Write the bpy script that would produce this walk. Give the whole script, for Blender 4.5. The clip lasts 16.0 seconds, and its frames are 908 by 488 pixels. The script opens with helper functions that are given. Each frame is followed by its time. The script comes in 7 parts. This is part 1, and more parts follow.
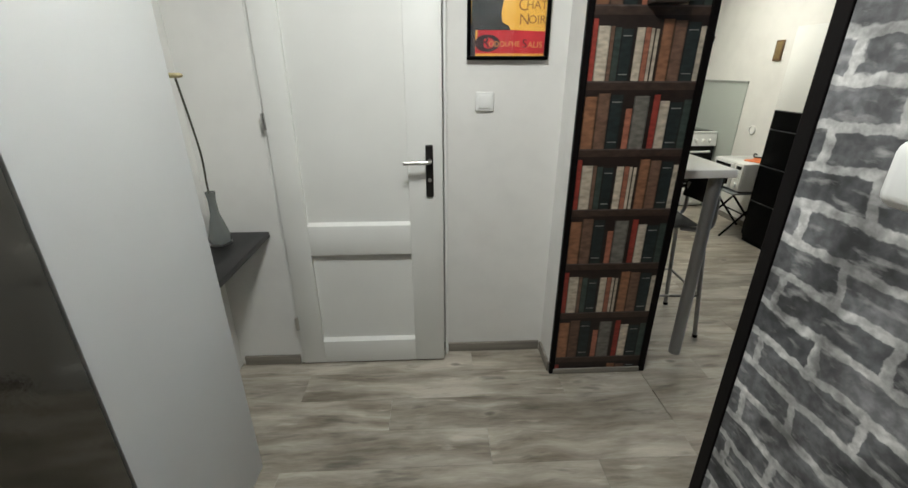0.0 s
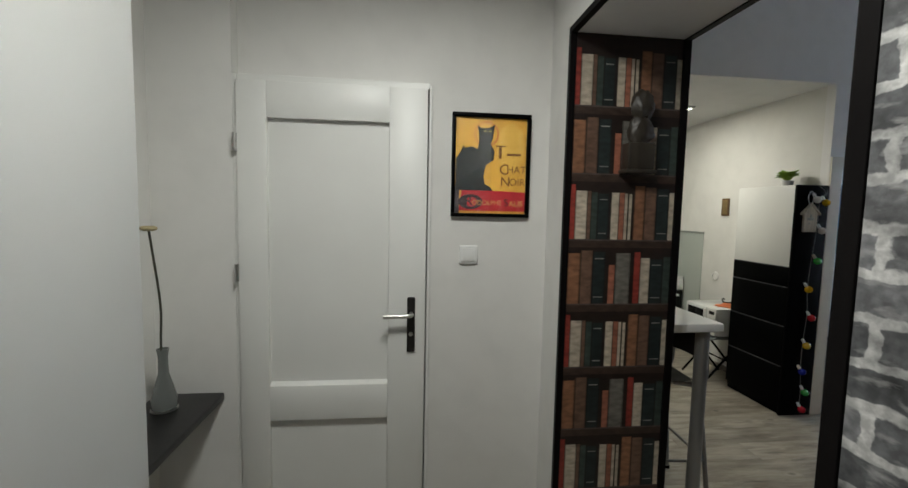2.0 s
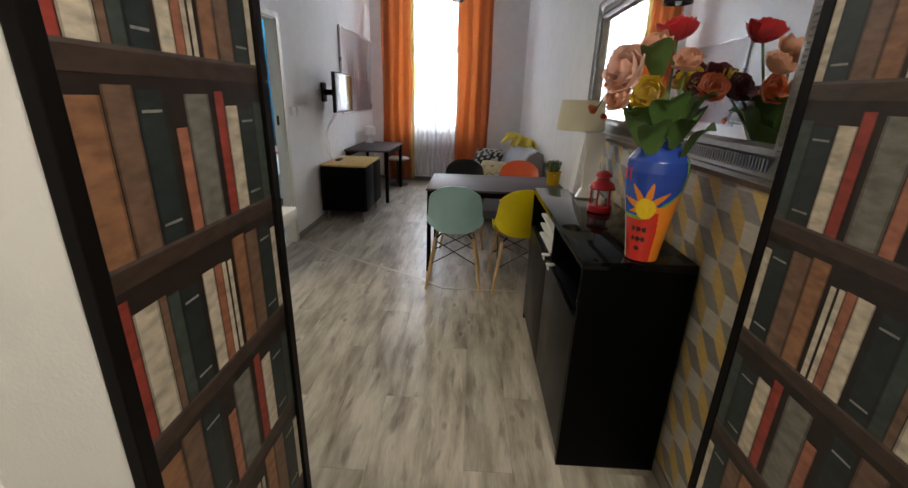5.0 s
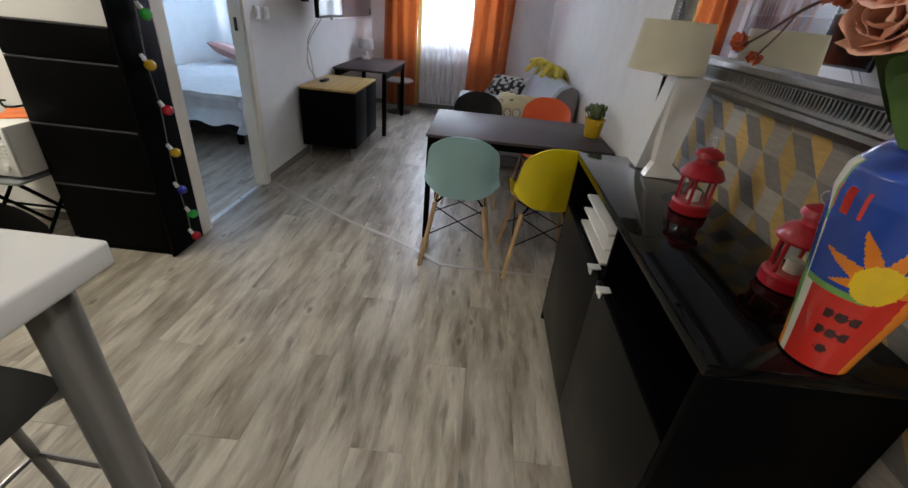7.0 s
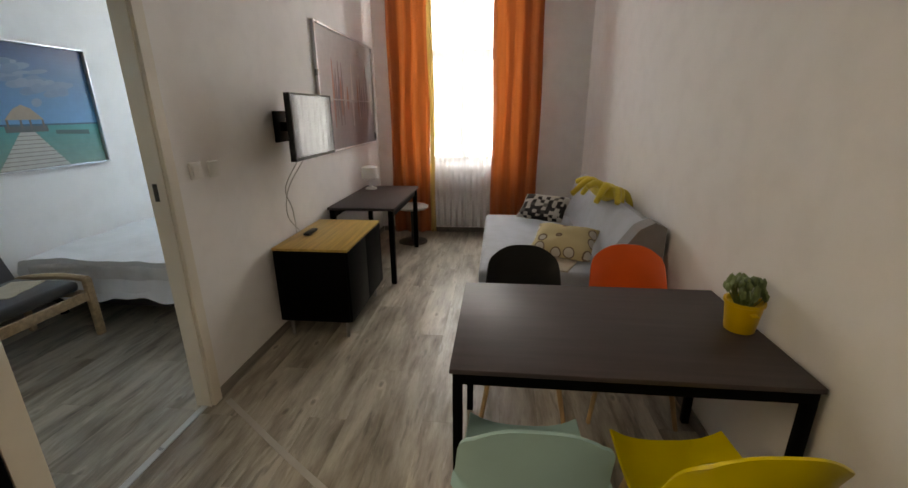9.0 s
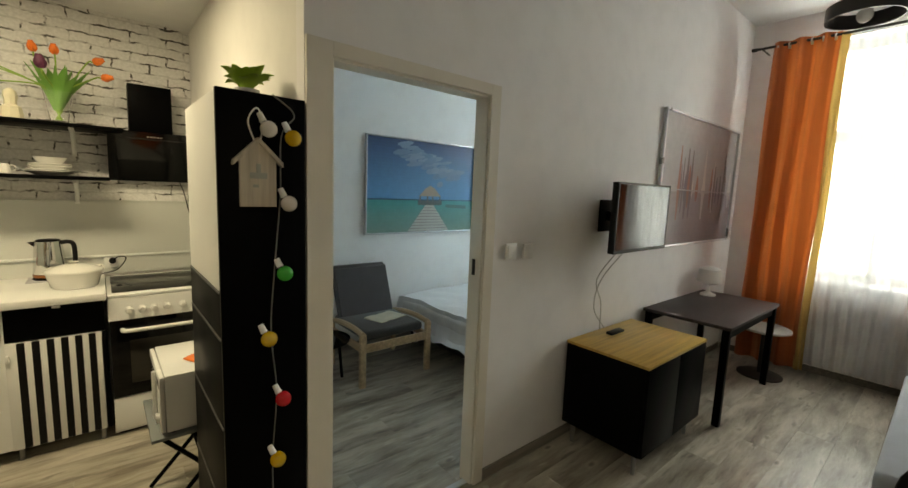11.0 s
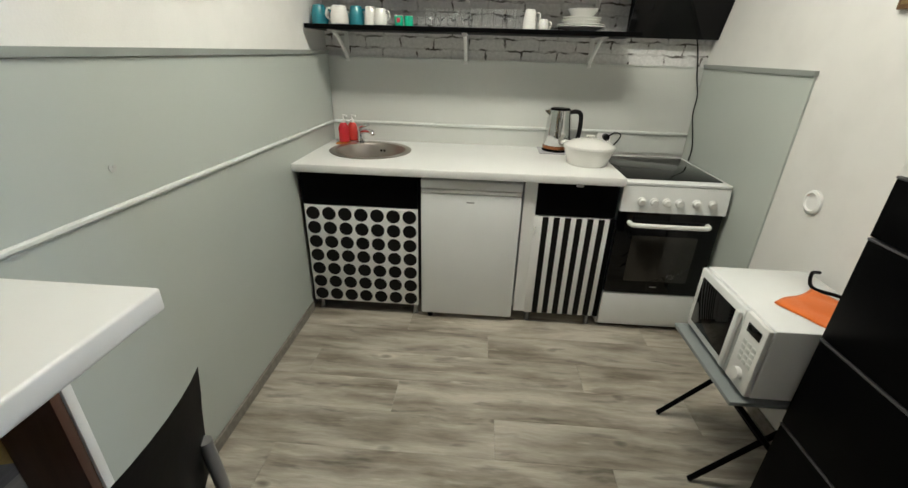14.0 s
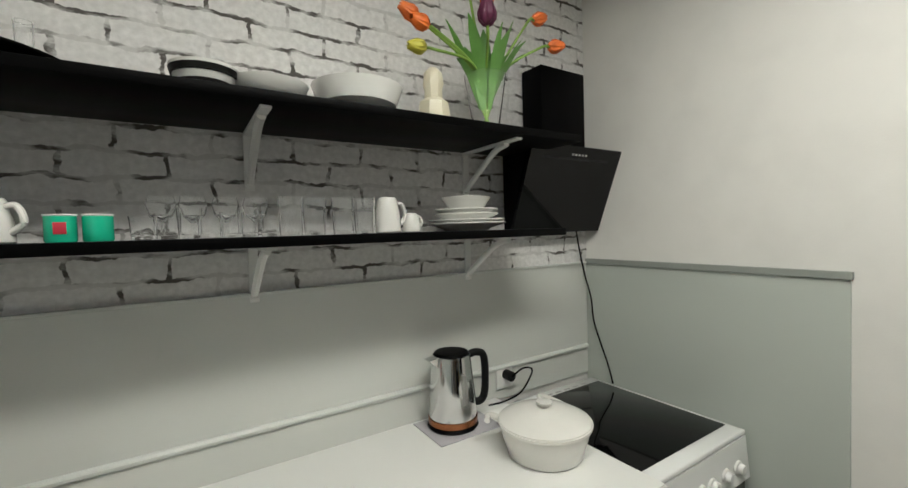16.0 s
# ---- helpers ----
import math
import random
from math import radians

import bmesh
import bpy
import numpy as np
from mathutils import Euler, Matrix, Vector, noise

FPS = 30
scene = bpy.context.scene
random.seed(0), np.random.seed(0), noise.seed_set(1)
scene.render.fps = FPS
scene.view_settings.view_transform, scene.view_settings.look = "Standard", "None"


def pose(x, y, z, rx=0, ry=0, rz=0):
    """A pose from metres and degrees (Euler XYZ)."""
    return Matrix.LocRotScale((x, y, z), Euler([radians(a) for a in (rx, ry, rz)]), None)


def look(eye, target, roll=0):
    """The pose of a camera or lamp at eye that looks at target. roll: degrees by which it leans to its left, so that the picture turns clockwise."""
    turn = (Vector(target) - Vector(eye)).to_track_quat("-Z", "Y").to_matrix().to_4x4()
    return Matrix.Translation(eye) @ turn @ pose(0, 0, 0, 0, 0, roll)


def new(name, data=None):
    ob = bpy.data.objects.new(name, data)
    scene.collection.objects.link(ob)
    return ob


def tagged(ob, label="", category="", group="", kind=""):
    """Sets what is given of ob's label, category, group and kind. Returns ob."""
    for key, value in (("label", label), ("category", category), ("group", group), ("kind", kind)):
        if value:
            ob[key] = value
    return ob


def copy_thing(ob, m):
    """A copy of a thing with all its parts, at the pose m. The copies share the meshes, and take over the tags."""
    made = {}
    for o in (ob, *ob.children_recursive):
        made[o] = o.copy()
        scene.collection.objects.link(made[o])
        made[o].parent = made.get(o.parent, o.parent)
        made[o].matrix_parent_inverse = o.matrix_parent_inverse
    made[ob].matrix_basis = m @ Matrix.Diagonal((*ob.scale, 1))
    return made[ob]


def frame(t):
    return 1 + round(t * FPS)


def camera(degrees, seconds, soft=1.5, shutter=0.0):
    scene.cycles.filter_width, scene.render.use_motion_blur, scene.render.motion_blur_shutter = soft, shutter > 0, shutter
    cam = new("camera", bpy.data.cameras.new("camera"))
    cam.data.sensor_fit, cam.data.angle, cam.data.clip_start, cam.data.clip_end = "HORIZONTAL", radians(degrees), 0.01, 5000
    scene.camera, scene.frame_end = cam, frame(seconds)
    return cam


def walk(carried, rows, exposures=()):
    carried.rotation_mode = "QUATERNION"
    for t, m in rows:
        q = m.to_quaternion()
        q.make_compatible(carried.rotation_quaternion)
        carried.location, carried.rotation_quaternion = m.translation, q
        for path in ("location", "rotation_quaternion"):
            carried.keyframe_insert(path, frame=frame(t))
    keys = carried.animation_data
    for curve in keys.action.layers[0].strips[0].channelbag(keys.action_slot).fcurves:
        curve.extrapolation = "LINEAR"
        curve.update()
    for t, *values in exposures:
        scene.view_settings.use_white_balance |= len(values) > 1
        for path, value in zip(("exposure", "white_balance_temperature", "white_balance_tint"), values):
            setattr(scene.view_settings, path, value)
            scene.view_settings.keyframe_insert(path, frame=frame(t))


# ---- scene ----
cam = camera(94.2, 16.0)
PATH = [
    (0, (0.39, 0.436, 1.478), (0.479, 2.281, 0.711), 0.0),
    (0.5, (0.4, 0.421, 1.553), (0.51, 2.37, 1.119), -0.2),
    (1, (0.396, 0.411, 1.592), (0.515, 2.394, 1.358), -0.3),
    (1.5, (0.396, 0.43, 1.599), (0.518, 2.42, 1.446), -0.1),
    (2, (0.349, 0.555, 1.537), (0.572, 2.537, 1.38), 1.2),
    (2.3, (0.315, 0.734, 1.5), (0.754, 2.669, 1.252), 0.6),
    (2.5, (0.274, 0.862, 1.512), (0.874, 2.746, 1.209), -0.3),
    (3, (0.32, 1.172, 1.478), (1.26, 2.904, 1.142), -1.0),
    (3.5, (0.469, 1.446, 1.511), (1.762, 2.93, 1.159), -0.3),
    (4, (0.550, 1.603, 1.496), (2.314, 2.466, 1.120), 0.1),
    (4.2, (0.540, 1.681, 1.478), (2.422, 2.236, 1.091), -0.8),
    (4.5, (0.523, 1.756, 1.427), (2.454, 1.978, 0.959), -1.0),
    (6.8, (1.177, 1.76, 1.346), (2.916, 1.792, 0.358), 6.0),
    (7, (1.318, 1.802, 1.369), (3.061, 1.855, 0.389), 5.6),
    (7.5, (1.662, 1.889, 1.4), (3.453, 1.974, 0.513), 3.0),
    (8, (2.031, 1.903, 1.417), (3.899, 2.007, 0.71), 1.2),
    (8.2, (2.174, 1.919, 1.424), (4.048, 2.019, 0.733), 1.0),
    (10.3, (3.003, 1.982, 1.562), (4.853, 2.726, 1.403), 0.9),
    (10.5, (3.013, 1.983, 1.55), (4.755, 2.952, 1.381), 1.3),
    (11, (2.965, 1.986, 1.509), (4.245, 3.502, 1.258), 2.3),
    (11.5, (2.881, 1.983, 1.471), (3.553, 3.825, 1.075), 3.8),
    (12, (2.761, 2.003, 1.442), (2.941, 3.907, 0.854), 4.5),
    (12.5, (2.568, 2.073, 1.432), (2.47, 3.926, 0.686), 1.1),
    (13, (2.427, 2.223, 1.398), (2.246, 4.014, 0.525), -1.1),
    (13.5, (2.359, 2.544, 1.399), (2.189, 4.338, 0.532), 0.0),
    (14, (2.278, 2.956, 1.396), (2.169, 4.772, 0.565), 1.7),
    (14.5, (2.214, 3.385, 1.44), (2.195, 5.265, 0.756), -0.3),
    (15, (2.162, 3.767, 1.516), (2.242, 5.749, 1.254), 0.7),
    (15.5, (2.096, 4.095, 1.547), (2.564, 6.037, 1.457), 0.5),
    (16, (1.994, 4.369, 1.508), (3.079, 6.048, 1.442), -1.6),
]
EXPOSURES = [
    (0, 0.42, 6000, 6), (0.5, 0.2, 6000, 6), (1, -0.1, 6100, 6), (1.5, -0.28, 6100, 6), (2, -0.25, 6100, 6), (2.5, 0.05, 6200, 6), (3, 0.0, 6250, 8), (3.5, -0.38, 6100, 10), (4.0, -0.12, 6300, 13), (4.5, 0.42, 7100, 11), (7, 0.58, 6350, 12), (8, 0.42, 8300, 14),
    (10.5, 0.16, 9000, 8), (11, 0.25, 8900, 3), (12, 0.30, 9200, -2), (12.5, 0.33, 7600, 0), (13, 0.52, 6900, 5), (13.5, 0.44, 6400, 5), (14.5, 0.22, 5900, 9), (15, 0.14, 5950, 8), (16, 0.08, 5850, 8),
]
walk(cam, [(t, look(eye, target, roll)) for t, eye, target, roll in PATH], EXPOSURES)

# ---- world, daylight, large lights ----
world = bpy.data.worlds.new("world")
scene.world = world
world.use_nodes = True
wn = world.node_tree.nodes
sky = wn.new("ShaderNodeTexSky")
sky.sky_type, sky.sun_disc, sky.sun_elevation, sky.sun_rotation = "NISHITA", False, radians(48), radians(200)
world.node_tree.links.new(sky.outputs[0], wn["Background"].inputs[0])
wn["Background"].inputs[1].default_value = 0.12


def lamp(name, kind, m, energy, color, size=0.2, size_y=None, angle=None):
    data = bpy.data.lights.new(name, kind)
    data.energy, data.color = energy, color
    if kind == "AREA":
        data.size = size
        if size_y:
            data.shape, data.size_y = "RECTANGLE", size_y
        else:
            data.shape = "DISK"
    elif kind == "SUN":
        data.angle = angle
    else:
        data.shadow_soft_size = size
    ob = new(name, data)
    ob.matrix_world = m
    return ob


WARM, DAY = (1.0, 0.86, 0.66), (0.74, 0.85, 1.0)
lamp("sun_light", "SUN", look((20, 6, 14), (7.8, 2.4, 1.5)), 1.0, (1.0, 0.96, 0.9), angle=radians(15))
lamp("window_daylight", "AREA", look((8.235, 2.40, 1.9), (3.0, 2.40, 1.2)), 64, DAY, 1.05, 2.0)
lamp("bedroom_daylight", "AREA", look((7.80, 4.5, 1.7), (4.0, 4.7, 0.8)), 64, (0.74, 0.86, 1.0), 1.1, 1.5)
lamp("kitchen_ceiling_glow", "AREA", pose(2.36, 4.38, 2.512), 22.5, (1.0, 0.92, 0.76), 1.12, 0.24)
lamp("pendant_glow", "AREA", look((3.295, 2.24, 2.13), (3.295, 2.24, 0)), 50, WARM, 0.22)
lamp("hall_ceiling_glow", "AREA", pose(0.36, 1.28, 2.50), 22, (1.0, 0.955, 0.87), 0.36)


# ---- materials ----
def nodes_of(m):
    m.use_nodes = True
    return m.node_tree.nodes, m.node_tree.links, m.node_tree.nodes["Principled BSDF"]


def noise_tex(n, l, scale, detail=5.0, coord=None, stretch=None):
    t = n.new("ShaderNodeTexNoise")
    t.inputs["Scale"].default_value, t.inputs["Detail"].default_value = scale, detail
    if coord is not None:
        if stretch:
            mp = n.new("ShaderNodeMapping")
            mp.inputs["Scale"].default_value = stretch
            l.new(coord, mp.inputs[0])
            coord = mp.outputs[0]
        l.new(coord, t.inputs[0])
    return t


def mixed(n, l, fac, a, b, mode="MIX"):
    x = n.new("ShaderNodeMix")
    x.data_type, x.blend_type = "RGBA", mode
    for sock, v in ((x.inputs[0], fac), (x.inputs[6], a), (x.inputs[7], b)):
        if isinstance(v, bpy.types.NodeSocket):
            l.new(v, sock)
        elif isinstance(v, (int, float)):
            sock.default_value = v
        else:
            sock.default_value = (*v, 1)
    return x.outputs[2]


def ramp(n, l, fac, stops):
    r = n.new("ShaderNodeValToRGB")
    e = r.color_ramp.elements
    while len(e) < len(stops):
        e.new(0.5)
    for el, (p, c) in zip(e, stops):
        el.position, el.color = p, (c, c, c, 1) if isinstance(c, (int, float)) else (*c, 1)
    l.new(fac, r.inputs[0])
    return r.outputs[0]


def bumped(n, l, p, height, strength=0.15, distance=0.002):
    b = n.new("ShaderNodeBump")
    b.inputs["Strength"].default_value, b.inputs["Distance"].default_value = strength, distance
    l.new(height, b.inputs["Height"])
    l.new(b.outputs[0], p.inputs["Normal"])


def plain(name, color, rough=0.5, metal=0.0, vary=0.12, scale=6.0, fine=90.0, bump=0.1, coat=0.0, wear=0.04, random_tint=0.0, sheen=0.0, spec=0.5):
    """A surface with broad blotches, fine grain, uneven gloss and a little relief."""
    m = bpy.data.materials.new(name)
    n, l, p = nodes_of(m)
    tc = n.new("ShaderNodeTexCoord").outputs["Object"]
    big, small = noise_tex(n, l, scale, 4, tc), noise_tex(n, l, fine, 6, tc)
    dark, light = [c * (1 - vary) for c in color], [min(1, c * (1 + vary)) for c in color]
    col = mixed(n, l, ramp(n, l, big.outputs[0], [(0.3, 0.0), (0.7, 1.0)]), dark, light)
    col = mixed(n, l, 0.25 * vary / 0.12, col, mixed(n, l, small.outputs[0], dark, light), "MIX")
    if random_tint:
        oi = n.new("ShaderNodeObjectInfo")
        col = mixed(n, l, random_tint, col, ramp(n, l, oi.outputs["Random"], [(0, 0.25), (1, 1.0)]), "MULTIPLY")
    l.new(col, p.inputs["Base Color"])
    p.inputs["Metallic"].default_value = metal
    r = ramp(n, l, big.outputs[0], [(0.25, max(0.02, rough - wear)), (0.75, min(1, rough + wear))])
    l.new(r, p.inputs["Roughness"])
    p.inputs["Coat Weight"].default_value = coat
    p.inputs["Sheen Weight"].default_value = sheen
    p.inputs["Specular IOR Level"].default_value = spec
    if bump:
        bumped(n, l, p, small.outputs[0], bump)
    return m


def printed(name, rough=0.6, grain=0.10, scale=40.0, stretch=(1, 1, 1), strength=0.35):
    """Printed paper or paint whose colours are the mesh's own face colours."""
    m = bpy.data.materials.new(name)
    n, l, p = nodes_of(m)
    a = n.new("ShaderNodeVertexColor")
    a.layer_name = "Col"
    tc = n.new("ShaderNodeTexCoord").outputs["Object"]
    g = noise_tex(n, l, scale, 6, tc, stretch)
    col = mixed(n, l, strength, a.outputs[0], ramp(n, l, g.outputs[0], [(0.3, 1 - 4 * grain), (0.7, 1.0)]), "MULTIPLY")
    l.new(col, p.inputs["Base Color"])
    p.inputs["Roughness"].default_value = rough
    bumped(n, l, p, g.outputs[0], 0.05)
    return m


def glass(name, color=(0.95, 0.97, 0.97), rough=0.02, ior=1.45, clear=1.0):
    m = bpy.data.materials.new(name)
    n, l, p = nodes_of(m)
    p.inputs["Base Color"].default_value = (*color, 1)
    p.inputs["Transmission Weight"].default_value = clear
    p.inputs["Roughness"].default_value, p.inputs["IOR"].default_value = rough, ior
    return m


def emitter(name, color, strength):
    m = bpy.data.materials.new(name)
    n, l, p = nodes_of(m)
    p.inputs["Base Color"].default_value = (*color, 1)
    p.inputs["Emission Color"].default_value, p.inputs["Emission Strength"].default_value = (*color, 1), strength
    return m


def plaster(name, color):
    m = bpy.data.materials.new(name)
    n, l, p = nodes_of(m)
    tc = n.new("ShaderNodeTexCoord").outputs["Object"]
    big, mid, small = noise_tex(n, l, 0.9, 4, tc), noise_tex(n, l, 7, 6, tc), noise_tex(n, l, 160, 4, tc)
    dirt = ramp(n, l, mid.outputs[0], [(0.45, 1.0), (0.78, 0.94)])
    col = mixed(n, l, ramp(n, l, big.outputs[0], [(0.3, 0.0), (0.7, 1.0)]), [c * 0.95 for c in color], color)
    l.new(mixed(n, l, 1.0, col, dirt, "MULTIPLY"), p.inputs["Base Color"])
    p.inputs["Roughness"].default_value = 0.85
    h = mixed(n, l, 0.5, mid.outputs[0], small.outputs[0])
    bumped(n, l, p, h, 0.25, 0.003)
    return m


def brick_print(name, length, height, mortar, dark, light, joint, contrast, wash=False, plane="yz"):
    """Wallpaper printed with bricks, flat paper with a soft emboss."""
    m = bpy.data.materials.new(name)
    n, l, p = nodes_of(m)
    tc = n.new("ShaderNodeTexCoord").outputs["Object"]
    sep, com = n.new("ShaderNodeSeparateXYZ"), n.new("ShaderNodeCombineXYZ")
    l.new(tc, sep.inputs[0])
    l.new(sep.outputs["Y" if plane == "yz" else "X"], com.inputs[0])
    l.new(sep.outputs["Z"], com.inputs[1])
    warp = noise_tex(n, l, 13, 5, com.outputs[0])
    add = n.new("ShaderNodeVectorMath")
    add.operation = "MULTIPLY_ADD"
    l.new(warp.outputs["Color"], add.inputs[0])
    add.inputs[1].default_value = (0.040, 0.034, 0.0)
    l.new(com.outputs[0], add.inputs[2])
    ragged = noise_tex(n, l, 48, 4, com.outputs[0])
    torn = n.new("ShaderNodeVectorMath")
    torn.operation = "MULTIPLY_ADD"
    l.new(ragged.outputs["Color"], torn.inputs[0])
    torn.inputs[1].default_value = (0.016, 0.012, 0.0)
    l.new(add.outputs[0], torn.inputs[2])
    b = n.new("ShaderNodeTexBrick")
    l.new(torn.outputs[0], b.inputs[0])
    for key, v in (("Scale", 1.0), ("Mortar Size", mortar), ("Mortar Smooth", 0.35), ("Brick Width", length), ("Row Height", height), ("Bias", 0.0)):
        b.inputs[key].default_value = v
    b.inputs["Color1"].default_value, b.inputs["Color2"].default_value = (*dark, 1), (*light, 1)
    b.inputs["Mortar"].default_value = (*joint, 1)
    blot, fine = noise_tex(n, l, 11, 8, com.outputs[0]), noise_tex(n, l, 60, 8, com.outputs[0])
    col = b.outputs["Color"]
    if wash:
        # whitewashed bricks: the dark joints show only in broken strokes
        stroke = noise_tex(n, l, 9, 6, com.outputs[0], (1.0, 2.2, 1))
        gap = n.new("ShaderNodeMath")
        gap.operation = "MULTIPLY"
        l.new(b.outputs["Fac"], gap.inputs[0])
        l.new(ramp(n, l, stroke.outputs[0], [(0.47, 0.0), (0.57, 1.0)]), gap.inputs[1])
        col = mixed(n, l, ramp(n, l, fine.outputs[0], [(0.35, 0.0), (0.7, 1.0)]), dark, light)
        col = mixed(n, l, ramp(n, l, blot.outputs[0], [(0.62, 0.0), (0.80, 0.55)]), col, (0.42, 0.41, 0.40))
        seam = n.new("ShaderNodeMath")
        seam.operation = "MULTIPLY"
        l.new(b.outputs["Fac"], seam.inputs[0])
        seam.inputs[1].default_value = 0.5
        col = mixed(n, l, seam.outputs[0], col, (0.46, 0.45, 0.44))
        col = mixed(n, l, gap.outputs[0], col, joint)
    else:
        inner = ramp(n, l, blot.outputs[0], [(0.36, 0.42), (0.62, 1.45)])
        specks = ramp(n, l, fine.outputs[0], [(0.4, 0.75), (0.68, 1.35)])
        col = mixed(n, l, contrast, col, inner, "MULTIPLY")
        col = mixed(n, l, contrast, col, specks, "MULTIPLY")
        scuff = noise_tex(n, l, 20, 7, com.outputs[0], (1.0, 2.6, 1))
        col = mixed(n, l, ramp(n, l, scuff.outputs[0], [(0.55, 0.0), (0.72, 0.75)]), col, joint)
    l.new(col, p.inputs["Base Color"])
    p.inputs["Roughness"].default_value = 0.7
    bumped(n, l, p, b.outputs["Fac"], -0.12 if not wash else -0.2, 0.002)
    return m


def laminate(name, stops):
    """Grey-washed oak laminate: streaks along x, short cracks and scattered knots, each board its own cut of the pattern."""
    m = bpy.data.materials.new(name)
    n, l, p = nodes_of(m)
    geo = n.new("ShaderNodeNewGeometry")
    oi = n.new("ShaderNodeObjectInfo")
    shift = n.new("ShaderNodeVectorMath")
    shift.operation = "MULTIPLY_ADD"
    l.new(oi.outputs["Random"], shift.inputs[0])
    shift.inputs[1].default_value = (37.0, 91.0, 13.0)
    l.new(geo.outputs["Position"], shift.inputs[2])
    bent = noise_tex(n, l, 2.6, 3, shift.outputs[0])
    wave = n.new("ShaderNodeVectorMath")
    wave.operation = "MULTIPLY_ADD"
    l.new(bent.outputs["Color"], wave.inputs[0])
    wave.inputs[1].default_value = (0.06, 0.07, 0.0)
    l.new(shift.outputs[0], wave.inputs[2])
    v = wave.outputs[0]
    broad = noise_tex(n, l, 1.9, 6, v, (1.0, 3.6, 1))
    streak = noise_tex(n, l, 2.4, 9, v, (1.0, 6.5, 1))
    streak.inputs["Roughness"].default_value = 0.62
    crack = noise_tex(n, l, 3.4, 7, v, (1.4, 7.0, 1))
    fibre = noise_tex(n, l, 26, 5, v, (0.8, 11.0, 1))
    fac = mixed(n, l, 0.52, broad.outputs[0], streak.outputs[0])
    col = ramp(n, l, fac, stops)
    col = mixed(n, l, 0.30, col, ramp(n, l, fibre.outputs[0], [(0.3, 0.62), (0.65, 1.12)]), "MULTIPLY")
    col = mixed(n, l, 0.75, col, ramp(n, l, crack.outputs[0], [(0.30, 0.45), (0.41, 1.0)]), "MULTIPLY")
    col = mixed(n, l, ramp(n, l, crack.outputs[0], [(0.63, 0.0), (0.74, 0.55)]), col, [min(1.0, c * 1.25) for c in stops[-1][1]])
    knot = n.new("ShaderNodeTexVoronoi")
    knot.voronoi_dimensions = "2D"
    knot.inputs["Scale"].default_value = 1.0
    mp = n.new("ShaderNodeMapping")
    mp.inputs["Scale"].default_value = (2.5, 5.0, 1)
    l.new(v, mp.inputs[0])
    l.new(mp.outputs[0], knot.inputs[0])
    cell = n.new("ShaderNodeSeparateColor")
    l.new(knot.outputs["Color"], cell.inputs[0])
    k = ramp(n, l, knot.outputs["Distance"], [(0.015, 0.40), (0.045, 0.62), (0.085, 1.22), (0.15, 1.0)])
    col = mixed(n, l, ramp(n, l, cell.outputs[0], [(0.62, 0.0), (0.80, 0.8)]), col, mixed(n, l, 1.0, col, k, "MULTIPLY"))
    tone = ramp(n, l, oi.outputs["Random"], [(0.0, 0.88), (1.0, 1.06)])
    l.new(mixed(n, l, 1.0, col, tone, "MULTIPLY"), p.inputs["Base Color"])
    l.new(ramp(n, l, fac, [(0.3, 0.27), (0.7, 0.40)]), p.inputs["Roughness"])
    bumped(n, l, p, fibre.outputs[0], 0.10, 0.001)
    return m


def timber(name, color, rough=0.45, axis=2):
    m = bpy.data.materials.new(name)
    n, l, p = nodes_of(m)
    tc = n.new("ShaderNodeTexCoord").outputs["Object"]
    st = [26.0, 26.0, 26.0]
    st[axis] = 1.6
    g, big = noise_tex(n, l, 1.6, 7, tc, st), noise_tex(n, l, 4, 3, tc)
    col = mixed(n, l, ramp(n, l, g.outputs[0], [(0.3, 0.0), (0.7, 1.0)]), [c * 0.72 for c in color], [min(1, c * 1.15) for c in color])
    col = mixed(n, l, 0.3, col, ramp(n, l, big.outputs[0], [(0.3, 0.75), (0.7, 1.1)]), "MULTIPLY")
    l.new(col, p.inputs["Base Color"])
    p.inputs["Roughness"].default_value = rough
    bumped(n, l, p, g.outputs[0], 0.12, 0.001)
    return m


def cloth(name, color, weave=420.0, vary=0.15, rough=0.9, see=0.0):
    m = plain(name, color, rough, 0, vary, 9.0, weave, 0.35, sheen=0.25)
    if see:
        p = m.node_tree.nodes["Principled BSDF"]
        tr, ad = m.node_tree.nodes.new("ShaderNodeBsdfTranslucent"), m.node_tree.nodes.new("ShaderNodeMixShader")
        tr.inputs[0].default_value = (*color, 1)
        ad.inputs[0].default_value = see
        out = m.node_tree.nodes["Material Output"]
        m.node_tree.links.new(p.outputs[0], ad.inputs[1])
        m.node_tree.links.new(tr.outputs[0], ad.inputs[2])
        m.node_tree.links.new(ad.outputs[0], out.inputs[0])
    return m


